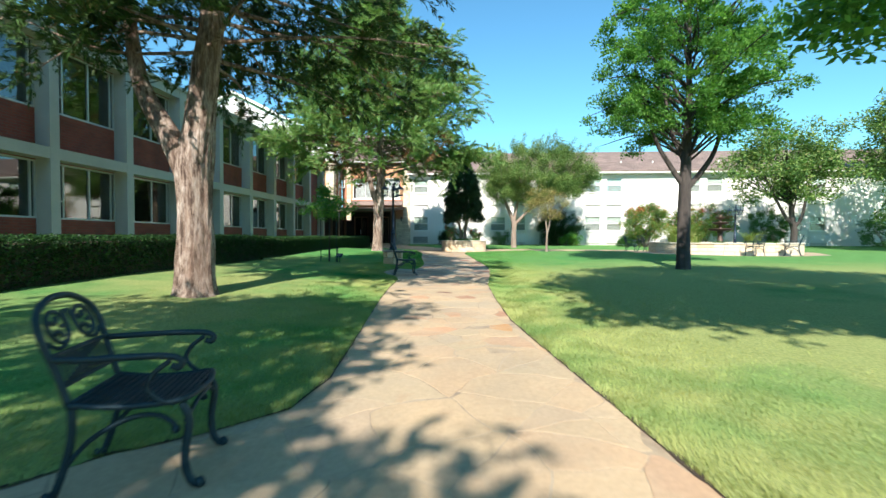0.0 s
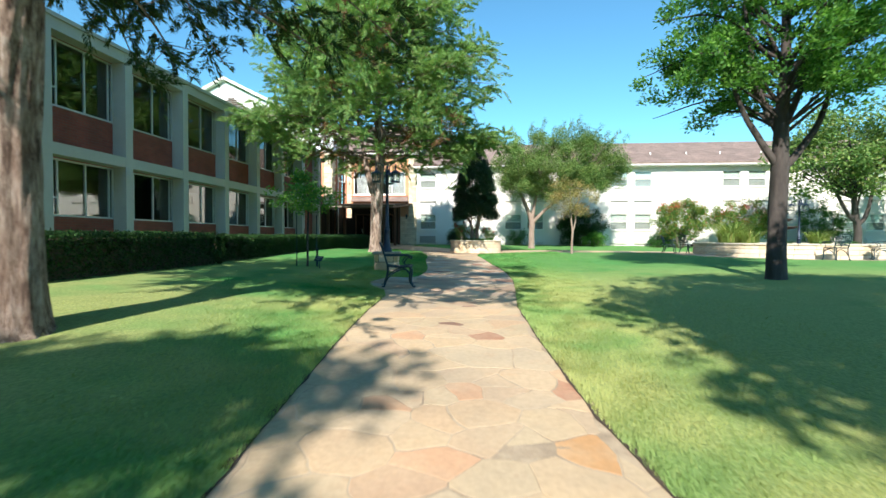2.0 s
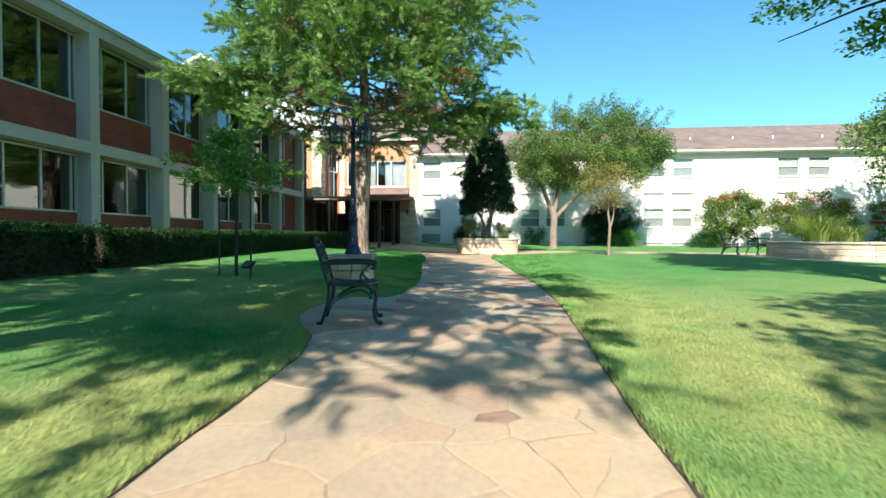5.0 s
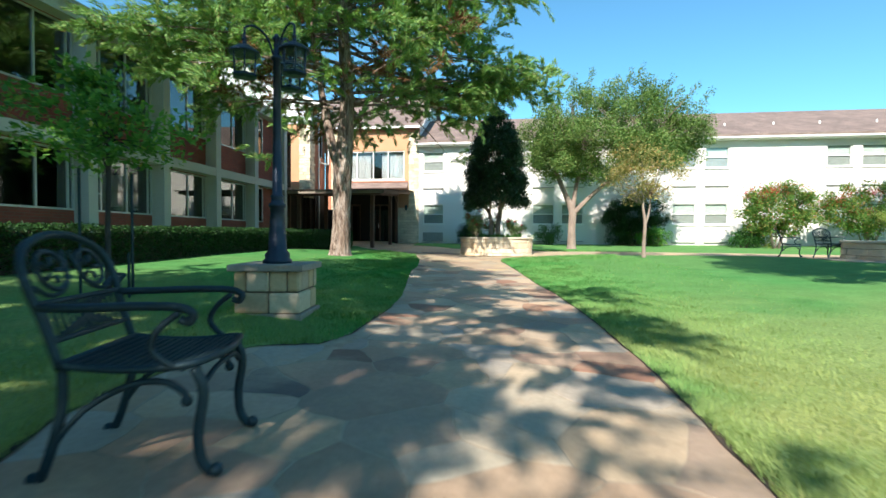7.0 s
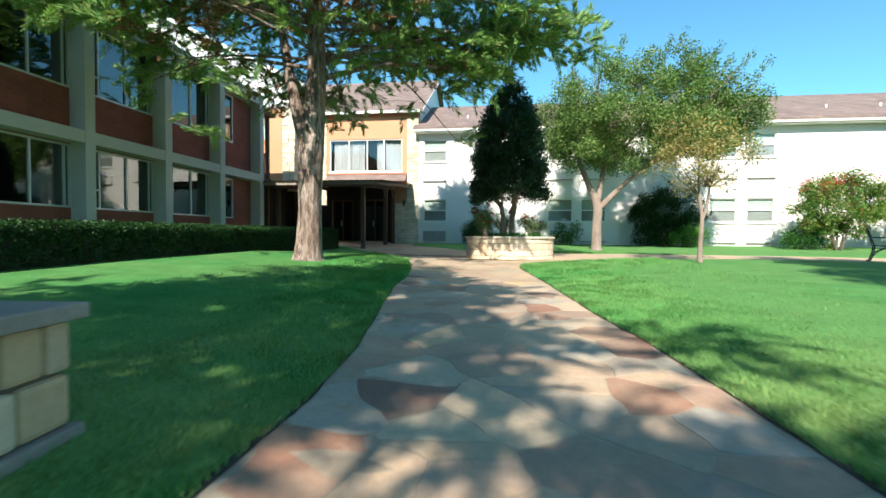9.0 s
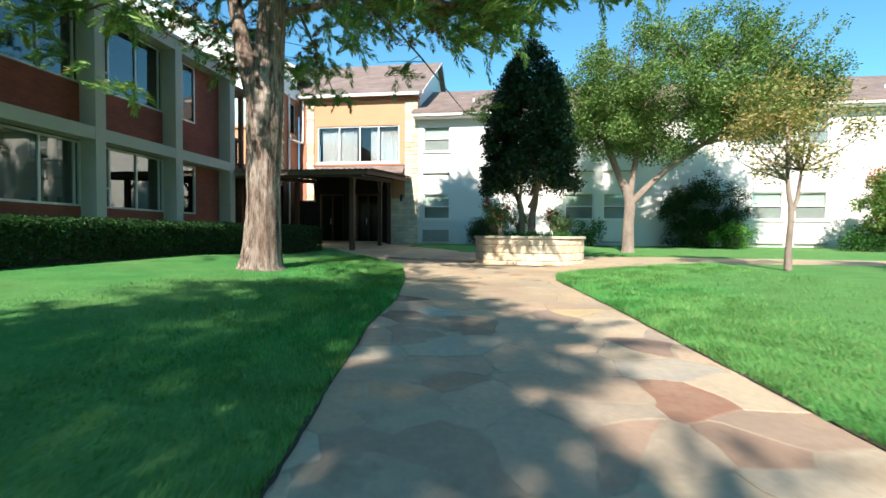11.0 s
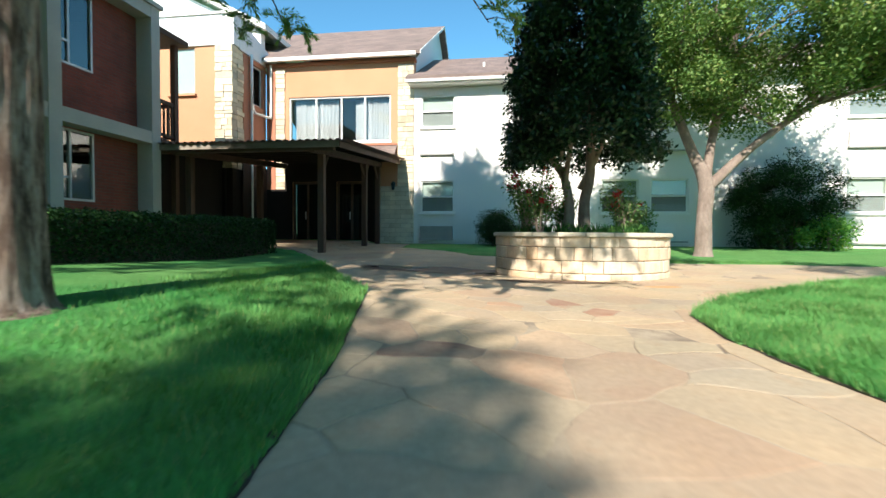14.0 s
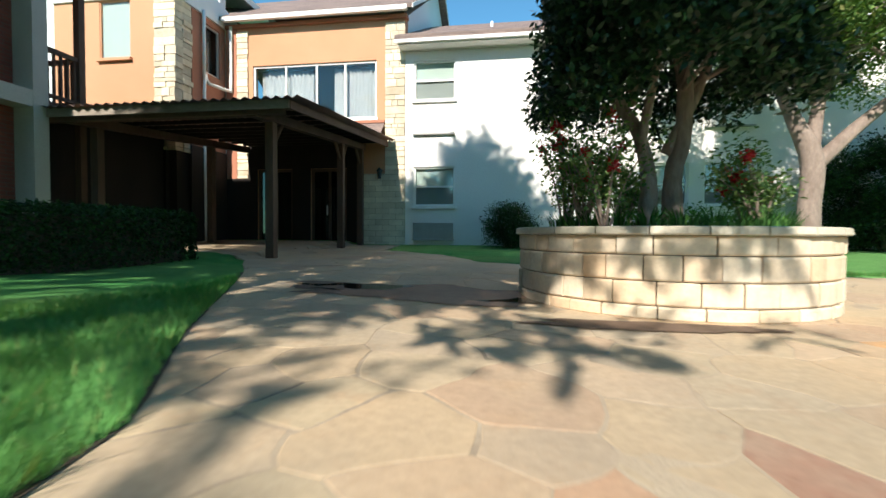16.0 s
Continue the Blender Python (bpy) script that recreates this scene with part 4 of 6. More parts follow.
    part("side_wall", pierced_wall(1, -11.06, 0.3, FY + 0.60, OY, 0.2, 7.40, [op]), M_RUST, ob, "rust-brown stucco return wall", world_space=True)
    window_unit("window", ob, M_ALU, "narrow dark window", 1, -11.12, 0.08, *op, 0.06, (), (), M_DARKGLASS)
    part("downpipe_link", tube(bmesh.new(), [(-10.98, 39.02, 7.5), (-10.98, 39.02, 5.45)], 0.05, 8), M_TRIM, ob, "white downpipe", True, True)
    part("downpipe", tube(bmesh.new(), curve_points([(-10.78, 40.02, 7.45), (-10.78, 40.02, 5.6), (-10.82, 39.95, 5.42), (-10.95, 39.2, 5.40), (-10.98, 39.02, 5.3), (-10.98, 39.02, 0.6)], 4), 0.05, 8), M_TRIM, ob, "white downpipe", True, True)
    # white upper storey of the nearer block and the louvred gable behind it
    part("parapet", boxed(-15.0, -11.0, FY - 0.06, FY + 0.28, 7.464, 8.50), M_SIDING, ob, "white boarded parapet", world_space=True)
    part("parapet_cap", boxed(-15.02, -10.94, FY - 0.12, FY + 0.34, 8.504, 8.58), M_TRIM, ob, world_space=True)
    bm = bmesh.new()
    a = [bm.verts.new((-11.0, y, z)) for y, z in ((FY + 0.29, 7.41), (41.2, 7.41), (41.2, 7.75), (FY + 0.29, 8.50))]
    b = [bm.verts.new((-11.25, v.co.y, v.co.z)) for v in a]
    bm.faces.new(a)
    bm.faces.new(b[::-1])
    for k in range(4):
        bm.faces.new((a[k], b[k], b[(k + 1) % 4], a[(k + 1) % 4]))
    part("side_parapet", bm, M_SIDING, ob, "white boarded cheek wall", world_space=True)
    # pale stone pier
    # core takes the porch's shade as its colour below the blocks
    part("pier", boxed(-11.697, -11.09, FY - 0.03, FY + 0.57, 0.3, 7.46), M_PORCHSHADE, ob, "core of the stone pier, coloured near-black for porch shade", world_space=True)
    block_column(ob, -11.697, -11.045, FY - 0.10, FY + 0.20, 3.2, 7.46, 310, 0.03)
    block_column(ob, -11.45, -11.045, FY + 0.21, FY + 0.585, 3.2, 7.46, 312, 0.035)
    return ob


stucco_wing()


def chapel_gable():
    """White gabled block that rises behind the brick building."""
    ob = thing("gabled_block", (-20.8, 42, 0.6), "white boarded gable with a dark louvre rising behind the brick building", "building")
    GY = 40.4
    bm = bmesh.new()
    shape = [(-27.5, 0.5), (-11.4, 0.5), (-11.4, 8.9), (-20.8, 13.6), (-27.5, 10.2)]
    a = [bm.verts.new((x, GY, z)) for x, z in shape]
    b = [bm.verts.new((x, GY + 0.3, z)) for x, z in shape]
    bm.faces.new(a)
    bm.faces.new(b[::-1])
    for k in range(5):
        bm.faces.new((a[k], b[k], b[(k + 1) % 5], a[(k + 1) % 5]))
    part("gable_wall", bm, M_SIDING, ob, world_space=True)
    for xa, za, xb, zb in ((-11.0, 8.85, -20.8, 13.75), (-20.8, 13.75, -28.0, 10.15)):
        bm = bmesh.new()
        d = 14
        v = [bm.verts.new(p) for p in ((xa, GY - 0.4, za), (xb, GY - 0.4, zb), (xb, GY + d, zb), (xa, GY + d, za), (xa, GY - 0.4, za + 0.22), (xb, GY - 0.4, zb + 0.22), (xb, GY + d, zb + 0.22), (xa, GY + d, za + 0.22))]
        for q in ((3, 2, 1, 0), (4, 5, 6, 7), (0, 1, 5, 4), (1, 2, 6, 5), (2, 3, 7, 6), (3, 0, 4, 7)):
            bm.faces.new([v[i] for i in q])
        part("roof", bm, M_TRIM, ob, "white-edged roof slope", world_space=True)
    for k in range(7):
        w = 1.5 - k * 0.2
        part("louvre_slat", boxed(-20.3 - w, -20.3 + w, GY - 0.08, GY - 0.01, 11.2 + k * 0.17, 11.28 + k * 0.17), M_TIMBER, ob, world_space=True)


chapel_gable()

# ---- white building across the far side ----
NY = 40.1
WIN_X = [-4.84, 1.66, 3.31, 9.42, 11.12, 17.28, 19.02, 25.1, 26.9, 33.0]


def sash_window(ob, x, z, w=1.25, h=1.17):
    win = window_unit("window", ob, M_TRIM, "white sash window with pale blind", 0, NY + 0.05, 0.09, x, x + w, z, z + h, 0.05, (), [(0, z + h * 0.5)], M_GLASS, 0.05)
    part("blind", boxed(x + 0.02, x + w - 0.02, NY + 0.16, NY + 0.175, z + h * 0.5, z + h - 0.02), M_BLIND, win, "pale green blind", world_space=True)
    part("screen", boxed(x + 0.02, x + w - 0.02, NY + 0.12, NY + 0.125, z + 0.05, z + h * 0.49), M_SCREEN, win, "grey insect screen", world_space=True)


def white_building():
    ob = thing("white_building", (14, NY, 0.6), "long two-storey white painted building with brown shingle roof", "building")
    x0, x1 = -5.11, 38.0
    ops = [(x, x + 1.25, z, z + 1.17) for x in WIN_X for z in (1.77, 4.93)]
    part("wall", pierced_wall(0, NY, 0.3, x0, x1, 0.2, 6.38, ops), M_WHITE, ob, world_space=True)
    for x, _, z, _ in ops:
        sash_window(ob, x, z)
    for x in WIN_X:
        for z in (0.78, 3.93):
            bm = boxed(x, x + 1.22, NY - 0.09, NY - 0.003, z, z + 0.48)
            g = part("ac_grille", bm, M_GREY if z < 1 and x < 0 else M_WHITE, ob, "through-wall air-conditioner cover", world_space=True)
            # solid grey strip in place of the shadow line below each cover
            part("drip_edge", boxed(x - 0.02, x + 1.24, NY - 0.10, NY - 0.003, z - 0.045, z - 0.003), M_GREY, g, "grey strip standing in for the shadow under the cover", world_space=True)
    part("frieze", boxed(x0 - 0.05, x1, NY - 0.06, NY + 0.25, 6.384, 6.47), M_TRIM, ob, world_space=True)
    part("soffit", boxed(x0 - 0.12, x1, NY - 0.48, NY - 0.063, 6.40, 6.44), M_TRIM, ob, world_space=True)
    part("gutter", boxed(x0 - 0.20, x1, NY - 0.58, NY - 0.482, 6.44, 6.53), M_TRIM, ob, "white gutter", world_space=True)
    bm = bmesh.new()
    roof_slope(bm, x0 - 0.20, x1, NY - 0.55, 6.66, 44.4, 9.0)
    roof_slope(bm, x0 - 0.20, x1, 49.2, 6.66, 44.4, 9.0)
    part("roof", bm, M_SHINGLE, ob, "brown shingle roof", world_space=True)
    part("back_wall", boxed(x0, x1, 48.4, 48.6, 0.2, 6.5), M_WHITE, ob, world_space=True)
    part("end_wall", boxed(x1 - 0.3, x1, NY + 0.302, 48.39, 0.2, 6.5), M_WHITE, ob, world_space=True)
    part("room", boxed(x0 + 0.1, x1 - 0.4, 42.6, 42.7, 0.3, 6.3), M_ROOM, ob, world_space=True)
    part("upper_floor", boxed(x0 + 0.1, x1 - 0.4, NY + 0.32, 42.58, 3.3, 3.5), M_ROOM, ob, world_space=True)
    for x in (-2.6, 3.0, 12.6, 15.2, 17.6, 20.5, 24.0, 28.5):
        part("vent_pipe", tube(bmesh.new(), [(x, 41.3, 7.3), (x, 41.3, 7.66)], 0.045, 8), M_TRIM, ob, "white roof vent pipe", True, True)


white_building()


def south_sky_block():
    """Unseen plain block, added to close off sky light behind the path's start."""
    ob = thing("plain_building", (6, -26, -0.3), "unseen plain white block added to cut sky light", "building")
    part("wall", boxed(-30, 40, -30, -26, -0.6, 6.4), M_WHITE, ob, world_space=True)
    bm = bmesh.new()
    roof_slope(bm, -30.4, 40.4, -25.5, 6.5, -28, 8.2)
    roof_slope(bm, -30.4, 40.4, -30.5, 6.5, -28, 8.2)
    part("roof", bm, M_SHINGLE, ob, world_space=True)


south_sky_block()

# ---- pergola porch ----
def porch():
    ob = thing("timber_porch", (-8.2, 37, 0.5), "dark brown timber porch with rusty corrugated metal roof", "porch")
    def slant(bm):
        """Tips a form to the roof's fall, which drops towards the lawn."""
        for v in bm.verts:
            v.co.z += 0.08 * (v.co.y - 34.6)
        return bm

    zt = 3.02
    posts = [(-6.4, 34.62), (-6.4, 38.2), (-6.4, 39.75), (-10.2, 34.62), (-10.2, 38.2)]
    for x, y in posts:
        part("post", boxed(x - 0.085, x + 0.085, y - 0.085, y + 0.085, gz(x, y) - 0.05, zt + 0.08 * (y - 34.6), 0.012), M_TIMBER, ob, world_space=True)
    for x in (-6.4, -10.2):
        part("beam", slant(boxed(x - 0.09, x + 0.09, 33.95, 40.0, zt + 0.008, zt + 0.18)), M_TIMBER, ob, world_space=True)
    part("beam", boxed(-11.2, -5.8, 33.90, 34.06, zt - 0.02, zt + 0.12), M_TIMBER, ob, world_space=True)
    for x, y in posts[:3]:
        for d in (-1, 1):
            if (y > 39 and d > 0) or (y < 35 and d < 0):
                continue
            part("brace", slant(tube(bmesh.new(), [(x, y + d * 0.07, zt - 0.42), (x, y + d * 0.42, zt + 0.02)], 0.045, 6)), M_TIMBER, ob, world_space=True)
    for k in range(10):
        y = 34.3 + k * 0.6
        # rafters darkened with the same porch shade colour
        part("rafter", slant(boxed(-11.4 if y < 38 else -10.15, -5.75, y - 0.04, y + 0.04, zt + 0.183, zt + 0.265)), M_PORCHSHADE, ob, world_space=True)
    part("fascia", boxed(-11.4, -5.62, 33.80, 33.84, 3.06, 3.215), M_WEATHERED, ob, "weathered grey-brown fascia board", world_space=True)
    part("fascia", slant(boxed(-5.66, -5.61, 33.85, 40.0, 3.12, 3.27)), M_TIMBER, ob, world_space=True)
    # corrugated sheet
    bm = bmesh.new()
    n = 140
    prev = None
    for k in range(n + 1):
        x = -11.45 + 6.03 * k / n
        dz = 0.028 * math.sin(k * 1.4)
        far = 38.2 if x < -10.15 else 40.07
        v = (bm.verts.new((x, 33.70, 3.22 + dz)), bm.verts.new((x, far, 3.22 + 0.083 * (far - 33.7) + dz)))
        if prev:
            bm.faces.new((prev[0], v[0], v[1], prev[1]))
        prev = v
    bmesh.ops.solidify(bm, geom=bm.faces[:], thickness=0.006)
    part("corrugated_roof", bm, M_RUSTY, ob, "rust-brown corrugated metal sheet", world_space=True)
    # near-black sheets that put the porch's shade on its walls
    part("side_board", slant(boxed(-11.62, -11.42, 33.9, 37.98, -0.2, 3.26)), M_PORCHSHADE, ob, "porch side wall coloured near-black for its shade", world_space=True)
    part("wall_lining", boxed(-11.012, -10.98, 38.43, 40.09, 0.3, 3.45), M_PORCHSHADE, ob, "near-black sheet for the shade on the return wall", world_space=True)
    part("wall_lining", boxed(-11.40, -11.31, 37.84, 37.96, 0.3, 3.2), M_PORCHSHADE, ob, "near-black strip for the shade beside the pier", world_space=True)
    part("wall_board", boxed(-10.2, -6.51, 40.06, 40.088, 3.0, 3.70), M_PORCHSHADE, ob, "wall board coloured near-black for the shade under the roof", world_space=True)


porch()


def wall_lantern():
    ob = thing("wall_lantern", (-5.85, 39.9, 2.75), "small black wall lantern on the stone corner", "lamp")
    part("bracket", boxed(-0.02, 0.02, 0.0, 0.13, 0.10, 0.14), M_IRON, ob)
    part("cage", lathe(bmesh.new(), [(0.05, -0.16), (0.08, 0.06), (0.10, 0.08), (0.02, 0.17)], 6), M_IRON, ob)


wall_lantern()

# ---- trees ----
def west_cedar():
    base = (-4.08, 8.48, gz(-4.08, 8.48) - 0.05)
    trunks = [[((0, 0, 0), 0.42), ((0.0, 0, 0.12), 0.36), ((0.0, 0, 0.5), 0.315), ((0.03, 0, 1.4), 0.265), ((0.02, 0, 2.2), 0.285), ((0.12, 0, 2.9), 0.24), ((0.22, 0.0, 3.8), 0.22), ((0.3, 0.1, 5.5), 0.16), ((0.1, 0.1, 11.0), 0.03)],
              [((-0.1, 0, 2.05), 0.20), ((-0.35, 0, 2.6), 0.18), ((-0.85, 0.05, 3.4), 0.15), ((-1.1, 0.1, 4.1), 0.13), ((-1.5, 0.3, 6.0), 0.07)]]
    boughs = [(42, 4.2, 6.2, [(4.2, 4.3), (5.5, 4.7), (6.2, 4.4)], 0.06, 10),
              (46, 6.2, 9.6, [(6.2, 4.6), (7, 4.0), (9.6, 2.8)], 0.12, 10),
              (24, 9.6, 12.6, [(9.6, 2.8), (10.5, 2.4), (11.5, 1.8), (12.6, 0.6)], 0.2, 8)]

    def bare(p):
        """Foliage left out underneath and over the path, so its shadow misses sunlit ground."""
        ragged = math.sin(p.x * 2.6 + p.y * 2.1 + p.z * 3)
        if p.z < 5.2:
            return p.y < 5.8 or p.x > -2.0 and p.y < 8.6 and ragged > -0.15
        # outer, south: where the shadow of foliage at p lands
        outer, south = p.x + 0.144 * p.z, p.y + 1.376 * p.z
        return south < 12.9 or -1.5 < outer < -0.4 and 16.7 < south < 18.3 and ragged > -0.4 or south > 25.8 and (outer < -2.5 or south > 27.2) or south > 24.4 and outer > -1.35 or outer > 1.0 or outer > -0.4 and (south < 16.4 and ragged > -0.2 or south > 20.6)

    # the four extra clumps hang out of view, added for their cast shade
    bough_tree("cedar_tree", base, trunks, boughs, (420, 0.36, 0.105, 0.24, 0.8), M_CEDARBARK, M_CEDARSHADED, "large old cedar with forked pale reddish trunk and feathery crown coloured as in shade", 3, 0.12, bare,
               [(6.2, (-3.2, 4.8, 6.7), (1.4, 1.6, 0.6), 64), (6.6, (-0.8, 3.5, 6.9), (1.1, 0.5, 0.5), 12), (6.4, (-0.1, 8.0, 6.9), (0.8, 0.8, 0.4), 20), (6.8, (0.1, 9.9, 7.0), (0.5, 0.7, 0.4), 6)])


def far_cedar():
    base = (-4.68, 25.4, gz(-4.68, 25.4) - 0.05)
    trunks = [[((0, 0, 0), 0.40), ((0, 0, 0.12), 0.31), ((0.02, 0, 0.6), 0.255), ((0.05, 0, 2.0), 0.235), ((0.1, 0, 2.9), 0.25), ((0.2, 0, 4.2), 0.20), ((0.1, 0, 7.0), 0.14), ((0, 0, 12.8), 0.03)],
              [((0.0, 0, 2.5), 0.16), ((-0.3, 0.1, 3.3), 0.14), ((-0.6, 0.2, 4.6), 0.10), ((-1.0, 0.2, 7.0), 0.05)]]
    boughs = [(14, 3.6, 4.6, [(3.6, 2.6), (4.6, 4.4)], -0.05, 10),
              (60, 4.6, 8.2, [(4.6, 4.8), (5.5, 5.6), (8.2, 5.6)], 0.08, 14),
              (80, 8.2, 13.3, [(8.2, 5.4), (10.2, 4.4), (11.4, 2.6), (12.4, 1.2), (13.2, 0.5)], 0.22, 13)]

    def bare(p):
        r = math.hypot(p.x + 4.6, p.y - 25.4)
        # foliage left out where its shadow would land on the sunlit planter
        if p.x + 0.144 * p.z > -1.3 and 26.8 < p.y + 1.376 * p.z < 31:
            return True
        # front left empty so the path stays sunlit; bare underneath
        return p.z < 9.0 and p.y < 21.3 or p.z < 6.0 and r < 3.6 and p.y < 28.5 or p.z < 5.0 and r < 4.6 and p.x > -6.5

    bough_tree("cedar_tree", base, trunks, boughs, (620, 0.42, 0.115, 0.22, 0.95), M_CEDARBARK, M_CEDAR, "tall cedar with shaggy trunk and layered green sprays, bare underneath", 4, 0.14, bare,
               [(4.4, (0.1, 27.0, 5.65), (1.5, 1.2, 0.5), 36), (4.0, (-1.5, 26.6, 4.9), (0.9, 0.9, 0.5), 12), (5.2, (-8.6, 24.3, 6.1), (1.5, 2.2, 1.2), 46)], 0.16)


def elm():
    base = (7.0, 15.7, gz(7.0, 15.7) - 0.04)
    trunks = [[((0, 0, 0), 0.27), ((0, 0, 0.15), 0.21), ((0.0, 0, 1.2), 0.185), ((0.02, 0, 2.6), 0.17), ((0.05, 0, 3.8), 0.14), ((0.1, 0, 5.5), 0.09), ((0, 0, 11.2), 0.02)],
              [((0.0, 0, 2.55), 0.09), ((-0.45, -0.05, 3.2), 0.075), ((-0.95, -0.1, 4.1), 0.055), ((-1.6, -0.2, 6.2), 0.02)],
              [((0.02, 0, 2.45), 0.10), ((0.5, 0.05, 3.0), 0.08), ((1.0, 0.1, 3.9), 0.06), ((1.6, 0.3, 6.2), 0.02)],
              [((0.03, 0, 3.3), 0.08), ((0.4, -0.2, 4.6), 0.06), ((0.8, -0.4, 7.4), 0.02)],
              [((0.03, 0, 3.2), 0.08), ((-0.35, 0.3, 4.6), 0.06), ((-0.7, 0.5, 7.6), 0.02)]]
    boughs = [(26, 4.3, 6.2, [(4.3, 2.4), (6.2, 3.0)], 0.5, 10), (44, 6.2, 11.6, [(6.2, 3.0), (8.5, 2.7), (11.6, 1.0)], 0.6, 10)]
    bough_tree("elm_tree", base, trunks, boughs, (170, 0.36, 0.10, 0.52, 0.9), M_GREYBARK, M_ELM, "slender upright elm with dark trunk and fresh green leaves", 5)


def live_oak():
    base = (3.25, 35.3, gz(3.25, 35.3) - 0.04)
    rng = np.random.default_rng(14)
    shoots = []
    for k in range(46):
        x, y = rng.uniform(2.0, 8.5), rng.uniform(33.6, 36.9)
        top = 8.15 - 0.10 * (x - 5.0) ** 2 + rng.uniform(-0.75, 0.35)
        shoots += [(x + 0.10 * j + 0.03 * (x - 5.0) * j, y, top - 0.55 + 0.22 * j) for j in range(4)]
    cl = np.concatenate([
        shell_clumps(rng, 190, (4.95, 35.2, 5.65), (4.2, 2.9, 2.35), 0.4, lambda p: p.z > (4.2 if p.x > 5.2 else 3.9), 0.12),
        shell_clumps(rng, 30, (6.6, 34.9, 5.1), (2.9, 2.0, 0.8), 0.2),
        shell_clumps(rng, 34, (2.6, 35.2, 5.0), (1.7, 1.8, 1.1), 0.2)])
    shoots = np.array(shoots)
    trunks = [[((0, 0, 0), 0.26), ((0, 0, 0.2), 0.20), ((0.0, 0, 1.0), 0.17), ((0.02, 0, 1.85), 0.185), ((-0.3, 0, 2.6), 0.12), ((-0.7, 0, 3.6), 0.10), ((-1.1, 0.1, 4.9), 0.04)],
              [((0.0, 0, 1.75), 0.13), ((0.15, 0.1, 2.7), 0.10), ((0.4, 0.2, 4.0), 0.09), ((0.8, 0.2, 5.8), 0.04)],
              [((0.05, 0, 1.7), 0.13), ((0.75, -0.1, 2.45), 0.10), ((1.5, -0.2, 3.1), 0.08), ((2.6, -0.4, 3.9), 0.06), ((3.8, -0.5, 4.6), 0.03)]]
    tree("live_oak_tree", base, trunks, [(cl, 560, 0.54, 0.092, 0.48, 0.9), (shoots, 46, 0.16, 0.092, 0.42, 1.4)], M_OAKBARK, M_OAK, "spreading live oak with pale forked trunk before the white wall", limb_from=[(-0.5, 0, 3.1), (-0.8, 0, 4.0), (0.25, 0.15, 3.4), (0.4, 0.2, 4.1), (0.6, 0.2, 5.0), (1.5, -0.2, 3.1), (2.2, -0.3, 3.6), (3.0, -0.4, 4.1), (3.6, -0.5, 4.5)], limb_count=44, limb_r=0.04, seed=6)


def planter_tree():
    base = (-0.35, 31.3, 0.95)
    rng = np.random.default_rng(15)
    pts = []
    while len(pts) < 640:
        z = rng.uniform(2.18, 6.2)
        rad = float(np.interp(z, [2.16, 2.4, 4.2, 5.2, 5.8, 6.2], [1.36, 1.46, 1.16, 0.82, 0.46, 0.1])) - 0.10
        if rng.random() > rad / 1.3:
            continue
        a = rng.random() * 2 * math.pi
        k = math.sqrt(rng.uniform(0.30, 1.0))
        pts.append((-0.30 + rad * k * math.cos(a), 31.3 + rad * k * math.sin(a), z + 0.10 * (k < 0.8) + 0.05 * math.sin(a * 3)))
    cl = np.array(pts)
    trunks = [[((-0.14, -0.1, 0), 0.11), ((-0.12, -0.1, 0.5), 0.08), ((-0.2, 0, 1.0), 0.07), ((-0.5, 0, 1.7), 0.06), ((-0.4, 0, 3.6), 0.03)],
              [((0.16, 0.05, 0), 0.12), ((0.16, 0.05, 0.6), 0.09), ((0.24, 0, 1.3), 0.08), ((0.12, 0, 4.2), 0.04)],
              [((0.08, 0.05, 0.8), 0.06), ((0.35, 0.0, 1.4), 0.05), ((0.6, 0, 2.2), 0.03)],
              [((-0.2, -0.05, 0.8), 0.05), ((-0.15, -0.3, 1.4), 0.04), ((-0.1, -0.7, 2.1), 0.025)]]
    tree("holly_tree", base, trunks, [(cl, 135, 0.24, 0.085, 0.5, 0.9)], M_HOLLYBARK, M_MAG, "clipped conical evergreen with glossy dark leaves in a stone planter", limb_from=[(-0.25, 0, 1.3), (0.2, 0, 1.4), (0, 0, 2.2)], limb_count=36, limb_r=0.03, seed=7)


def golden_sapling():
    base = (4.68, 28.6, gz(4.68, 28.6) - 0.03)
    rng = np.random.default_rng(16)
    cl = shell_clumps(rng, 70, (4.6, 28.6, 3.15), (1.25, 1.2, 1.0), 0.25)
    trunks = [[((0, 0, 0), 0.075), ((0.0, 0, 0.5), 0.06), ((0.03, 0, 1.2), 0.055), ((-0.05, 0, 1.8), 0.04), ((-0.1, 0, 3.2), 0.015)],
              [((0.03, 0, 1.1), 0.04), ((0.15, 0, 1.6), 0.035), ((0.3, 0.1, 2.8), 0.012)]]
    tree("golden_sapling", base, trunks, [(cl, 92, 0.33, 0.075, 0.5, 0.8)], M_OAKBARK, M_GOLD, "young tree with thin pale trunk and yellowing leaves", limb_from=[(-0.05, 0, 1.8), (0.2, 0, 2.0)], limb_count=22, limb_r=0.018, seed=8)


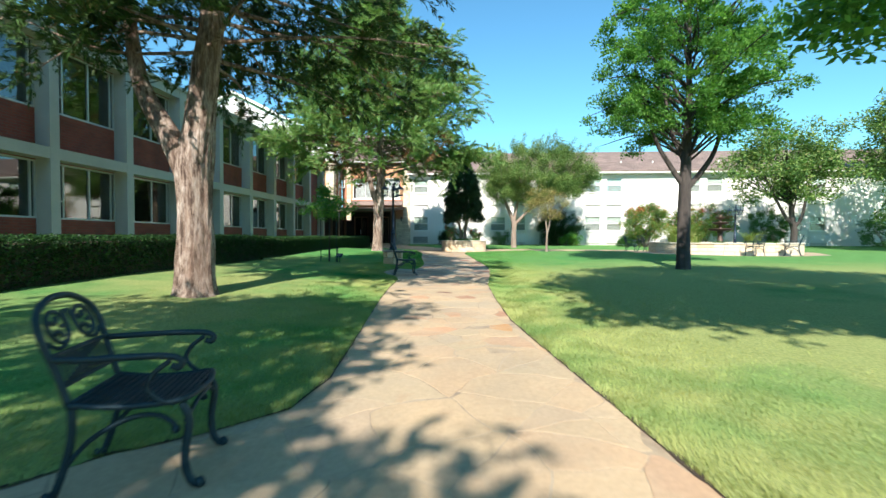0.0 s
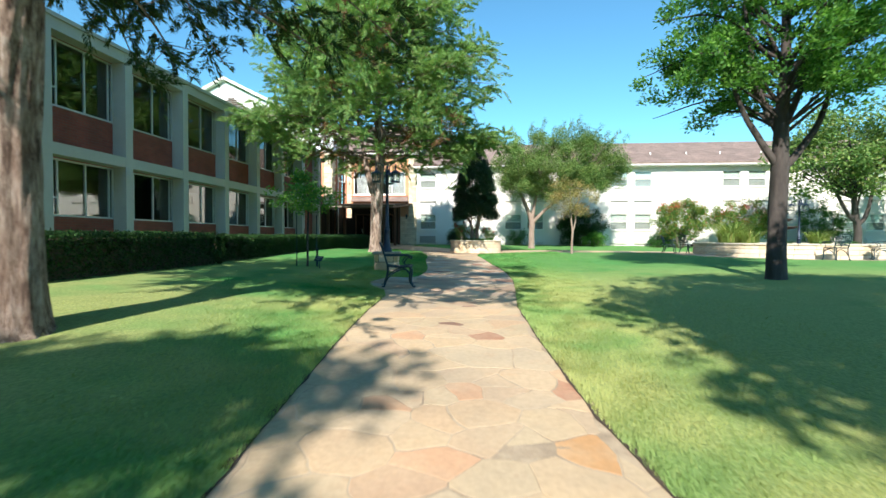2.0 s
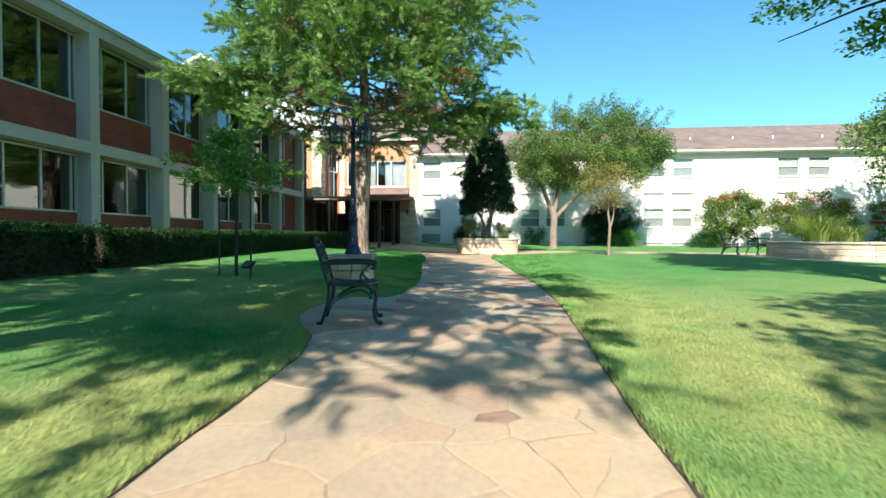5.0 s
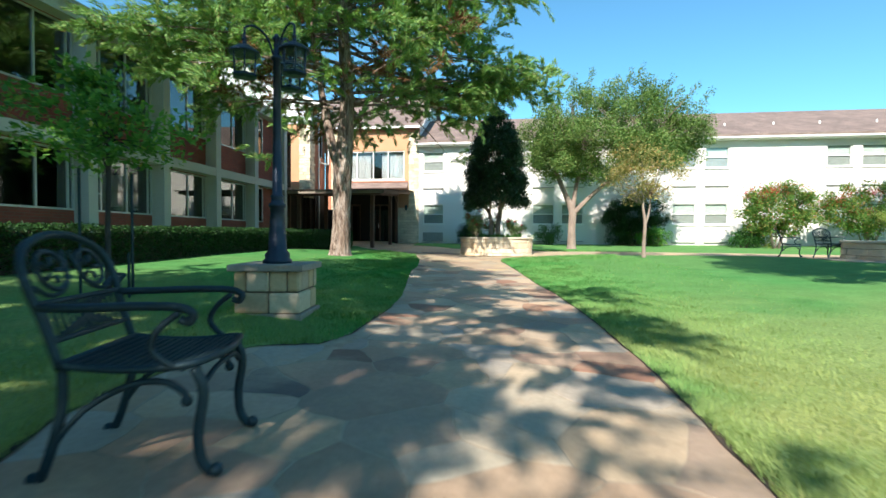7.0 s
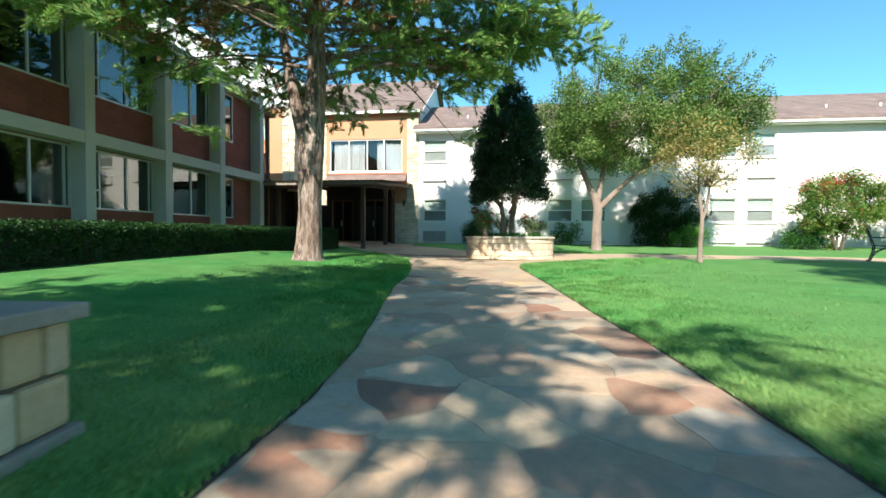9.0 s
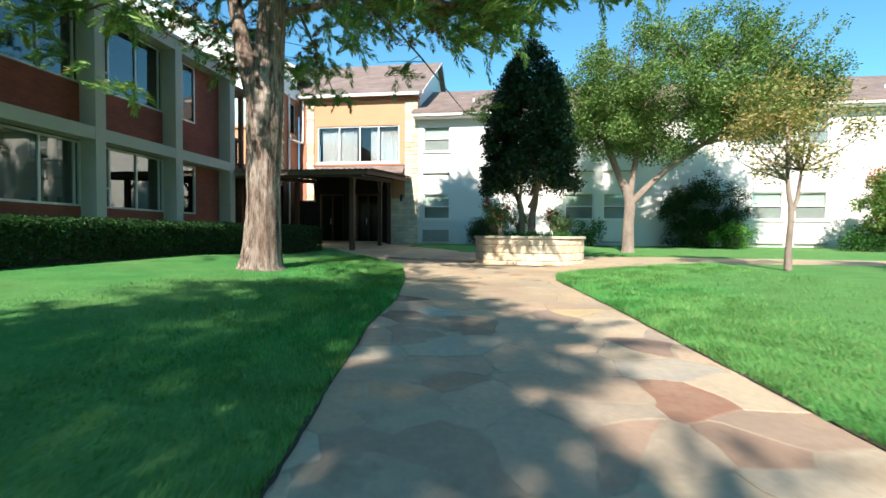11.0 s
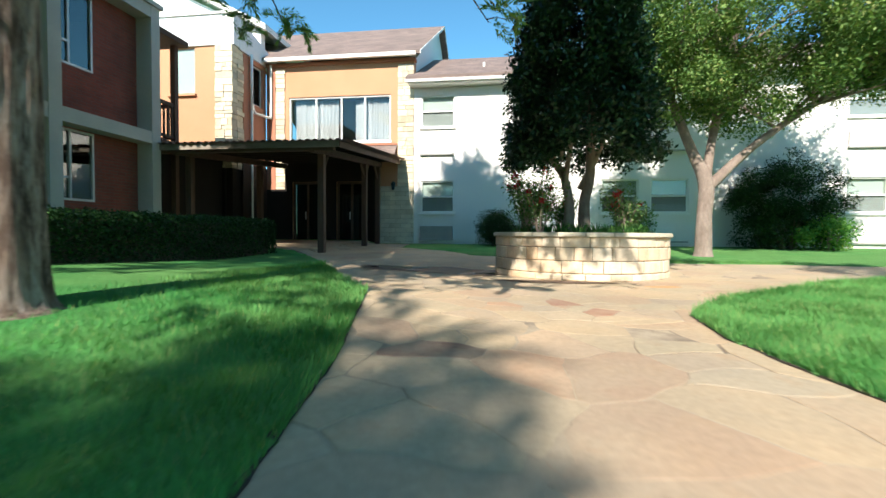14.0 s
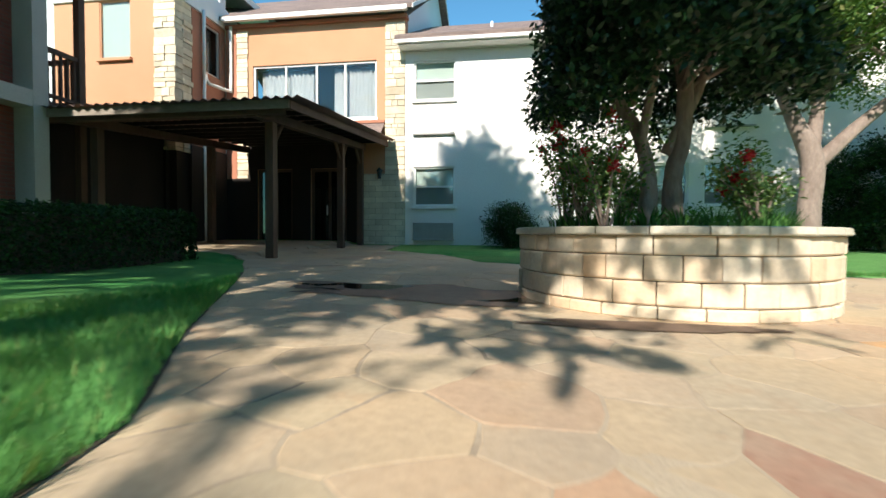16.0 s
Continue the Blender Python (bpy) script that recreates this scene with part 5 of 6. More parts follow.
def staked_sapling():
    base = (-4.65, 17.35, gz(-4.65, 17.35) - 0.03)
    rng = np.random.default_rng(17)
    cl = np.concatenate([shell_clumps(rng, 46, (-4.7, 17.3, 2.25), (1.0, 0.95, 0.55), 0.2), shell_clumps(rng, 14, (-4.75, 17.3, 2.85), (0.35, 0.35, 0.3), 0.2)])
    trunks = [[((0, 0, 0), 0.035), ((0.0, 0, 0.8), 0.03), ((0.02, 0, 1.6), 0.025), ((0, 0, 2.6), 0.01)]]
    ob = tree("staked_sapling", base, trunks, [(cl, 50, 0.26, 0.095, 0.5, 0.6)], M_GREYBARK, M_YOUNG, "young staked tree with bright green leaves on the lawn", limb_from=[(0.02, 0, 1.5), (0.02, 0, 1.9)], limb_count=20, limb_r=0.012, seed=9)
    for x, y, h in ((-0.28, -0.1, 1.55), (0.22, 0.12, 1.5), (0.32, -0.05, 0.55)):
        part("stake", tube(bmesh.new(), [(x, y, -0.1), (x, y, h)], 0.016, 6), M_IRON, ob, "dark metal stake")


def back_tree(name, x, y, centre, radii, n, per, size, leaf, label, seed, trunk_h, r=0.2, cut=None, spread=0.8, low=None):
    base = (x, y, gz(x, y) - 0.05)
    rng = np.random.default_rng(seed)
    cl = shell_clumps(rng, n, centre, radii, 0.35, cut)
    for c, rr, many in low or ():
        cl = np.concatenate([cl, shell_clumps(rng, many, c, rr, 0.2)])
    dx, dy = centre[0] - x, centre[1] - y
    trunks = [[((0, 0, 0), r * 1.3), ((0, 0, 0.2), r), ((0.03, 0, trunk_h * 0.6), r * 0.85), ((dx * 0.2, dy * 0.2, trunk_h), r * 0.75), ((dx, dy, centre[2] - base[2] + radii[2] * 0.5), r * 0.15)],
              [((0, 0, trunk_h * 0.75), r * 0.55), ((-0.7, 0, trunk_h * 1.15), r * 0.45), ((dx - radii[0] * 0.4, dy, centre[2] - base[2]), r * 0.15)],
              [((0, 0, trunk_h * 0.7), r * 0.55), ((0.6, 0.1, trunk_h * 1.1), r * 0.45), ((dx + radii[0] * 0.4, dy, centre[2] - base[2]), r * 0.15)]]
    return tree(name, base, trunks, [(cl, per, spread, size, 0.5, 0.75)], M_GREYBARK, leaf, label, limb_from=[(dx * 0.2, dy * 0.2, trunk_h), (dx * 0.5, dy * 0.5, trunk_h * 1.4)], limb_count=30, limb_r=r * 0.25, seed=seed)


west_cedar()
far_cedar()
elm()
live_oak()
planter_tree()
golden_sapling()
staked_sapling()
back_tree("live_oak_tree", 21.2, 33.0, (20.6, 33.0, 6.1), (4.2, 3.2, 2.7), 130, 170, 0.19, M_OAK, "round live oak with dark leaning trunk near the white building", 21, 2.2, 0.22)
back_tree("live_oak_tree", 27.0, 30.5, (27.0, 30.5, 6.6), (3.3, 3.3, 4.6), 130, 150, 0.22, M_OAK, "tall leafy tree at the far corner of the lawn", 22, 2.6, 0.26)
back_tree("live_oak_tree", 32.0, 35.0, (32.0, 35.0, 8.0), (3.8, 3.4, 4.6), 110, 150, 0.22, M_OAK, "tall leafy tree near the end of the white building", 23, 2.0, 0.2)
# low clumps after the first are out of view, set for cast shade
back_tree("shade_tree", 8.6, 1.4, (6.2, 2.4, 6.9), (4.4, 5.2, 1.8), 250, 95, 0.23, M_ELM, "broad shade tree whose boughs hang over the lawn", 24, 3.2, 0.25, lambda p: p.z > 5.0, low=[((7.2, 9.2, 4.9), (0.9, 0.8, 0.35), 10), ((3.4, 0.6, 7.6), (2.2, 1.7, 0.9), 70), ((2.5, -0.8, 7.8), (0.8, 0.6, 0.4), 14), ((3.4, -1.9, 7.2), (2.0, 0.9, 0.6), 30)])
# unseen tree added behind the start; its shape is set by the shade wanted
back_tree("shade_tree", -6.0, -5.2, (-5.4, -4.0, 6.6), (4.6, 2.4, 1.2), 62, 100, 0.23, M_ELM, "unseen broad tree added behind the start of the path for shade", 25, 3.0, 0.25, low=[((-1.5, -6.3, 6.3), (1.3, 1.2, 0.6), 22), ((-3.35, -4.4, 8.8), (1.5, 0.9, 0.45), 38)])


# ---- hedge and shrubs ----
def hedge(x0, x1, y0, y1, top, seed):
    rng = np.random.default_rng(seed)
    ym = (y0 + y1) / 2
    ob = thing("hedge", ((x0 + x1) / 2, ym, gz(x1, ym)), "clipped dark green box hedge along the brick building", "hedge", group="clipped hedges")
    bm = bmesh.new()
    nseg = max(2, int((y1 - y0) / 2))
    for k in range(nseg):
        a, b = y0 + (y1 - y0) * k / nseg, y0 + (y1 - y0) * (k + 1) / nseg
        box(bm, x0 + 0.08, x1 - 0.08, a + (0.08 if k == 0 else 0), b - (0.08 if k == nseg - 1 else 0), gz(x1, a) - 0.1, top + 0.008 * (a - y0) - 0.08)
    part("inner_growth", bm, M_SOIL, ob, "dark twiggy inside", world_space=True)
    L = y1 - y0
    n = int(L * 1700)
    y = rng.uniform(y0, y1, n)
    lift = 0.008 * (y - y0)
    face = rng.random(n)
    bump = np.array([noise.noise(Vector((0, v * 1.3, f * 3))) for v, f in zip(y, face)]) * 0.05
    X = np.where(face < 0.45, x1 + bump, rng.uniform(x0, x1, n))
    base = np.array([gz(x1, v) for v in y])
    Z = np.where(face < 0.45, base + (top + lift - base) * rng.random(n) ** 0.8, top + lift + bump)
    ends = rng.random(n) < 0.05
    y = np.where(ends, np.where(rng.random(n) < 0.5, y0, y1), y)
    Z = np.where(ends, base + (top + lift - base) * rng.random(n), Z)
    v = leaf_cloud(rng, np.stack([X, y, Z], 1), 3, 0.06, 0.045, 0.6, 1.0, 0.9)
    hang("foliage", blades_mesh("foliage", v - np.array(ob.location), M_HEDGE), ob)


hedge(-8.4, -6.75, -6.0, 16.4, 0.98, 31)
hedge(-8.5, -7.0, 17.0, 33.2, 1.10, 32)


def shrub(name, centre, radii, n, per, size, leaf, label, seed, stems=5, spread=0.3, accents=None, flat=0.9):
    rng = np.random.default_rng(seed)
    g = gz(centre[0], centre[1])
    ob = thing(name, (centre[0], centre[1], g), label, "shrub")
    cl = shell_clumps(rng, n, centre, radii, 0.4, lambda p: p.z > g + 0.08)
    bm = bmesh.new()
    for k in range(stems):
        a = rng.random() * 6.28
        s = Vector((centre[0] + 0.15 * math.cos(a), centre[1] + 0.15 * math.sin(a), g - 0.05))
        e = Vector((centre[0] + radii[0] * 0.5 * math.cos(a), centre[1] + radii[1] * 0.5 * math.sin(a), centre[2] + radii[2] * 0.3))
        tube(bm, [s, s.lerp(e, 0.4) + Vector((0, 0, 0.15)), e], [0.04, 0.03, 0.01], 6)
    part("branching", bm, M_OAKBARK, ob, smooth=True, world_space=True)
    v = leaf_cloud(rng, cl, per, spread, size, 0.5, flat)
    hang("foliage", blades_mesh("foliage", v - np.array(ob.location), leaf), ob)
    if accents:
        cl2 = shell_clumps(rng, accents[0], (centre[0], centre[1], centre[2] + radii[2] * accents[3]), (radii[0] * 0.95, radii[1] * 0.95, radii[2] * accents[4]), 0.7)
        v = leaf_cloud(rng, cl2, accents[1], accents[2], 0.05, 0.8, 1.0)
        hang("bloom", blades_mesh("bloom", v - np.array(ob.location), M_RED), ob, "red flower clusters", kind="stuff")
    return ob


shrub("tall_shrub", (7.2, 39.2, 1.9), (1.7, 0.75, 1.65), 200, 220, 0.07, M_HEDGE, "tall dense green shrub against the white wall", 41)
shrub("low_shrub", (8.0, 38.6, 1.0), (0.9, 0.6, 0.5), 24, 110, 0.11, M_YOUNG, "low bright green shrub at the foot of the wall", 42)
shrub("clipped_shrub", (-1.95, 38.9, 1.1), (0.62, 0.55, 0.60), 90, 220, 0.05, M_HEDGE, "small rounded clipped shrub by the wall", 43)
shrub("crape_myrtle", (13.2, 37.0, 2.3), (1.75, 1.2, 1.45), 140, 120, 0.12, M_MYRTLE, "crape myrtle with yellow-green leaves and red blooms", 44, 7, 0.34, (34, 70, 0.30, 0.5, 0.5))
shrub("crape_myrtle", (17.4, 37.2, 2.4), (2.4, 1.2, 1.2), 140, 110, 0.12, M_MYRTLE, "crape myrtle with reddish leaves by the white wall", 45, 7, 0.34, (40, 70, 0.28, 0.4, 0.5))
shrub("low_shrub", (12.0, 37.6, 1.0), (0.9, 0.6, 0.55), 24, 110, 0.11, M_SHRUB, "low dark green shrub under the crape myrtle", 46)
shrub("tall_shrub", (23.0, 38.4, 2.0), (1.8, 1.0, 1.7), 70, 120, 0.12, M_SHRUB, "tall dark shrub behind the fountain", 47)
shrub("tall_shrub", (31.0, 38.0, 1.6), (2.2, 1.0, 1.3), 60, 110, 0.12, M_SHRUB, "leafy shrub near the end of the white wall", 48)
shrub("low_shrub", (2.6, 39.4, 1.1), (0.7, 0.5, 0.7), 20, 90, 0.10, M_SHRUB, "loose green shrub under the window", 49)


# ---- round stone planter ----
def block_ring(ob, centre, radius, courses, z0, depth, n, seed, cap=True, name="stone_block"):
    """Courses of separate stone blocks round a ring; courses: heights."""
    rng = np.random.default_rng(seed)
    z = z0
    for c, h in enumerate(courses):
        a = rng.random() * 0.4
        cuts = [a]
        while cuts[-1] < a + 2 * math.pi - 0.18:
            cuts.append(cuts[-1] + rng.uniform(0.6, 1.4) * 2 * math.pi / n)
        cuts[-1] = a + 2 * math.pi
        for t0, t1 in zip(cuts, cuts[1:]):
            bm = bmesh.new()
            g = 0.006 / radius
            proud = rng.uniform(-0.006, 0.010)
            m = 3
            rows = []
            for k in range(m + 1):
                t = t0 + g + (t1 - t0 - 2 * g) * k / m
                edge = 0.008 if k in (0, m) else 0.0
                o, i = radius + proud, radius - depth
                rows.append([bm.verts.new((centre[0] + r * math.cos(t), centre[1] + r * math.sin(t), zz)) for r, zz in
                             ((i, z + 0.004), (o - 0.012 - edge, z + 0.004), (o - edge, z + 0.018), (o - edge, z + h - 0.018), (o - 0.012 - edge, z + h - 0.004), (i, z + h - 0.004))])
            for p, q in zip(rows, rows[1:]):
                for k in range(6):
                    bm.faces.new((p[k], q[k], q[(k + 1) % 6], p[(k + 1) % 6]))
            bm.faces.new(rows[0][::-1])
            bm.faces.new(rows[-1])
            part(name, bm, M_STONE, ob, world_space=True)
        z += h
    core = lathe(bmesh.new(), [(radius - 0.03, z0 - 0.15), (radius - 0.03, z - 0.01), (radius - depth + 0.02, z - 0.01), (radius - depth + 0.02, z0 - 0.15)], 48, (centre[0], centre[1], 0))
    part("mortar_core", core, M_CORE, ob, world_space=True)
    if cap:
        k = max(10, int(n * 0.8))
        for i in range(k):
            t0, t1 = 2 * math.pi * i / k + 0.004, 2 * math.pi * (i + 1) / k - 0.004
            bm = bmesh.new()
            rows = []
            for j in range(4):
                t = t0 + (t1 - t0) * j / 3
                rows.append([bm.verts.new((centre[0] + r * math.cos(t), centre[1] + r * math.sin(t), zz)) for r, zz in
                             ((radius - depth - 0.02, z), (radius + 0.035, z), (radius + 0.045, z + 0.012), (radius + 0.04, z + 0.06), (radius + 0.02, z + 0.068), (radius - depth - 0.02, z + 0.068))])
            for p, q in zip(rows, rows[1:]):
                for j in range(6):
                    bm.faces.new((p[j], q[j], q[(j + 1) % 6], p[(j + 1) % 6]))
            bm.faces.new(rows[0][::-1])
            bm.faces.new(rows[-1])
            part("cap_stone", bm, M_STONECAP, ob, world_space=True)
    return z


PC = (-0.27, 31.42)
planter = thing("round_planter", (*PC, 0.27), "round raised planter of pale limestone blocks with flat cap", "planter")
block_ring(planter, PC, 1.45, (0.11, 0.19, 0.20, 0.155), 0.27, 0.24, 29, 51)
part("soil", lathe(bmesh.new(), [(1.2, 0.4), (1.2, 0.90), (0.6, 0.95), (0.01, 0.96)], 32, (*PC, 0)), M_SOIL, planter, world_space=True)


def rose_bush(x, y, h, seed):
    rng = np.random.default_rng(seed)
    ob = thing("rose_bush", (x, y, 0.93), "loose rose bush with small red blooms in the planter", "rose bush", group="planter roses")
    bm = bmesh.new()
    tips = []
    for k in range(13):
        a, l = rng.random() * 6.28, rng.uniform(0.6, 1.0) * h
        e = Vector((0.42 * math.cos(a) * rng.uniform(0.3, 1.0), 0.42 * math.sin(a) * rng.uniform(0.3, 1.0), l))
        pts = curve_points([(0, 0, -0.04), e * 0.45 + Vector((0, 0, 0.1)), e], 4)
        tube(bm, pts, np.linspace(0.012, 0.004, len(pts)).tolist(), 5)
        tips += [tuple(p) for p in pts[3:]]
    part("branching", bm, M_OAKBARK, ob)
    tips = np.array(tips)
    hang("foliage", blades_mesh("foliage", leaf_cloud(rng, tips, 19, 0.16, 0.05, 0.6, 1.0), M_ROSELEAF), ob)
    tops = tips[tips[:, 2] > h * 0.62]
    pick = tops[rng.choice(len(tops), min(6, int(h * 5), len(tops)), replace=False)]
    for p in pick:
        hang("rose", blades_mesh("rose", leaf_cloud(rng, p[None], 34, 0.05, 0.045, 0.9, 1.0), M_RED), ob, "red rose")


for i, (x, y, h) in enumerate(((-1.15, 30.85, 1.2), (-1.0, 30.5, 0.8), (-1.25, 31.4, 1.1), (0.42, 30.9, 0.8), (0.62, 31.6, 0.7), (-0.5, 32.1, 0.8))):
    rose_bush(x, y, h, 60 + i)


def tuft(name, x, y, z, n, h, w, leaf, label, seed, lean=0.5):
    """A tussock of thin arching blades."""
    rng = np.random.default_rng(seed)
    ob = thing(name, (x, y, z), label, "ornamental grass")
    a = rng.random(n) * 6.28
    r = w * 0.5 * np.sqrt(rng.random(n))
    p = np.stack([r * np.cos(a), r * np.sin(a), np.zeros(n) - 0.02], 1)
    L = h * rng.uniform(0.5, 1.0, n)
    out = np.stack([np.cos(a), np.sin(a), np.zeros(n)], 1)
    up = np.array([0, 0, 1.0])
    side = np.stack([-np.sin(a), np.cos(a), np.zeros(n)], 1) * (0.006 + 0.004 * h)
    m1 = p + up * (L * 0.6)[:, None] + out * (L * 0.18 * lean)[:, None]
    tip = p + up * (L * 0.9)[:, None] + out * (L * 0.75 * lean)[:, None]
    low = np.stack([p - side, p + side, m1 + side, m1 - side], 1)
    high = np.stack([m1 - side, m1 + side, tip + side * 0.1, tip - side * 0.1], 1)
    hang("foliage", blades_mesh("foliage", np.concatenate([low, high]), leaf), ob)
    return ob


for i in range(11):
    a = -0.4 - i * 0.26
    tuft("grass_tuft", PC[0] + 1.0 * math.cos(a), PC[1] + 1.0 * math.sin(a), 0.92, 90, 0.30, 0.3, M_SHRUB, "tuft of green border grass in the planter", 80 + i)


# ---- fountain bed ----
FC = (13.5, 26.6)
bed = thing("fountain_wall", (*FC, 0.35), "low curved limestone wall round the fountain bed", "planter")
block_ring(bed, FC, 3.5, (0.19, 0.19, 0.17), 0.33, 0.3, 40, 52)
part("soil", lathe(bmesh.new(), [(3.1, 0.3), (3.1, 0.80), (0.05, 0.84)], 40, (*FC, 0)), M_SOIL, bed, world_space=True)


def fountain(x, y, z):
    ob = thing("tiered_fountain", (x, y, z), "three-tier bronze-brown garden fountain", "fountain")
    part("column", lathe(bmesh.new(), [(0.30, -0.05), (0.30, 0.06), (0.17, 0.12), (0.11, 0.4), (0.15, 0.74), (0.07, 0.80), (0.07, 1.02), (0.10, 1.10), (0.05, 1.14), (0.05, 1.33), (0.07, 1.38), (0.03, 1.42), (0.05, 1.54), (0.01, 1.6)], 20), M_BRONZE, ob, smooth=True)
    for r, h in ((0.62, 0.74), (0.42, 1.08), (0.26, 1.36)):
        part("bowl", lathe(bmesh.new(), [(0.10, h - 0.03), (r * 0.7, h), (r * 0.95, h + 0.08), (r, h + 0.10), (r * 0.97, h + 0.11), (r * 0.6, h + 0.05), (0.08, h + 0.04)], 24), M_BRONZE, ob, smooth=True)


fountain(13.4, 26.5, 0.82)
for i, (x, y, h) in enumerate(((11.7, 27.4, 1.3), (11.2, 26.6, 1.1), (12.3, 28.2, 1.4), (11.9, 26.2, 0.9), (15.6, 27.5, 0.9))):
    tuft("ornamental_grass", x, y, 0.80, 330, h, 0.7, M_REED, "tall yellow-green ornamental grass in the fountain bed", 100 + i, 0.8)
for i, (x, y) in enumerate(((14.6, 24.4), (15.4, 25.4), (14.2, 25.2), (12.4, 24.6))):
    tuft("border_grass", x, y, 0.80, 160, 0.35, 0.6, M_SHRUB, "low green border grass in the fountain bed", 110 + i, 0.9)


# ---- lamps ----
def lamp_head(parent, cx, cy, cz):
    bm = lathe(bmesh.new(), [(0.06, 0), (0.125, 0.012), (0.125, 0.032), (0.10, 0.042)], 6, (cx, cy, cz))
    g = part("lantern", bm, M_LAMP, parent, "six-sided lantern with pale glass")
    part("glass", lathe(bmesh.new(), [(0.10, 0.043), (0.112, 0.235)], 6, (cx, cy, cz)), M_LANTERN, g, "pale yellowish glass")
    part("hood", lathe(bmesh.new(), [(0.10, 0.232), (0.15, 0.238), (0.15, 0.25), (0.11, 0.285), (0.06, 0.315), (0.025, 0.33), (0.018, 0.36), (0.028, 0.38), (0.012, 0.40), (0.012, 0.47)], 12, (cx, cy, cz)), M_LAMP, g)
    for k in range(6):
        a = 2 * math.pi * k / 6
        part("cage_bar", tube(bmesh.new(), [(cx + 0.106 * math.cos(a), cy + 0.106 * math.sin(a), cz + 0.035), (cx + 0.117 * math.cos(a), cy + 0.117 * math.sin(a), cz + 0.24)], 0.008, 5), M_LAMP, g)


def lamp_post(loc, label, rz=0):
    ob = thing("lamp_post", loc, label, "lamp post", rz, group="courtyard lamps")
    part("pole", lathe(bmesh.new(), [(0.145, 0), (0.145, 0.03), (0.12, 0.05), (0.125, 0.09), (0.095, 0.13), (0.075, 0.42), (0.07, 0.56), (0.085, 0.575), (0.085, 0.60), (0.062, 0.62), (0.058, 0.66), (0.07, 0.68), (0.05, 0.70), (0.042, 1.2), (0.036, 2.05), (0.055, 2.06), (0.055, 2.09), (0.03, 2.11), (0.03, 2.25), (0.045, 2.27), (0.012, 2.32)], 20), M_LAMP, ob, smooth=True)
    for k in range(3):
        a = 2 * math.pi * k / 3 + 1.57
        c, s = math.cos(a), math.sin(a)
        part("arm", tube(bmesh.new(), curve_points([(0.03 * c, 0.03 * s, 2.10), (0.09 * c, 0.09 * s, 2.27), (0.20 * c, 0.20 * s, 2.36), (0.29 * c, 0.29 * s, 2.34), (0.30 * c, 0.30 * s, 2.28)], 5), 0.012, 6), M_LAMP, ob, smooth=True)
        lamp_head(ob, 0.30 * c, 0.30 * s, 1.84)
    return ob


PED = (-2.22, 16.83)


def pedestal():
    z0 = gz(*PED) + 0.025
    ob = thing("lamp_pedestal", (*PED, z0), "square pedestal of cream stone blocks with a flat grey cap", "pedestal", 8)
    rng = np.random.default_rng(70)
    part("core", boxed(-0.29, 0.29, -0.29, 0.29, -0.1, 0.41), M_CORE, ob)
    part("plinth", boxed(-0.345, 0.345, -0.345, 0.345, -0.16, -0.022, 0.01), M_PEDCAP, ob, "flat grey stone plinth in the grass")
    for c, (za, zb) in enumerate(((-0.02, 0.185), (0.192, 0.39))):
        for side in range(4):
            R = pose(0, 0, 0, 0, 0, 90 * side)
            cuts = sorted([-0.315, 0.315] + [rng.uniform(-0.03, 0.09)] if c == 0 else [-0.315, 0.315, rng.uniform(-0.22, -0.1), rng.uniform(0.02, 0.1), rng.uniform(0.18, 0.24)])
            for a, b in zip(cuts, cuts[1:]):
                bm = boxed(a + 0.005, b - 0.005, -0.315 - rng.uniform(-0.004, 0.008), -0.26, za + 0.004, zb - 0.004, 0.024)
                bm.transform(R)
                part("stone_block", bm, M_PED, ob)
    part("cap", boxed(-0.36, 0.36, -0.36, 0.36, 0.392, 0.455, 0.01), M_PEDCAP, ob, "flat grey stone cap")
    return z0 + 0.455


ptop = pedestal()
lamp_post((*PED, ptop), "dark blue cast-iron lamp post with three lanterns on a stone pedestal")
lamp_post((14.3, 26.8, 0.55), "dark cast-iron lamp post with three lanterns behind the fountain", 40)


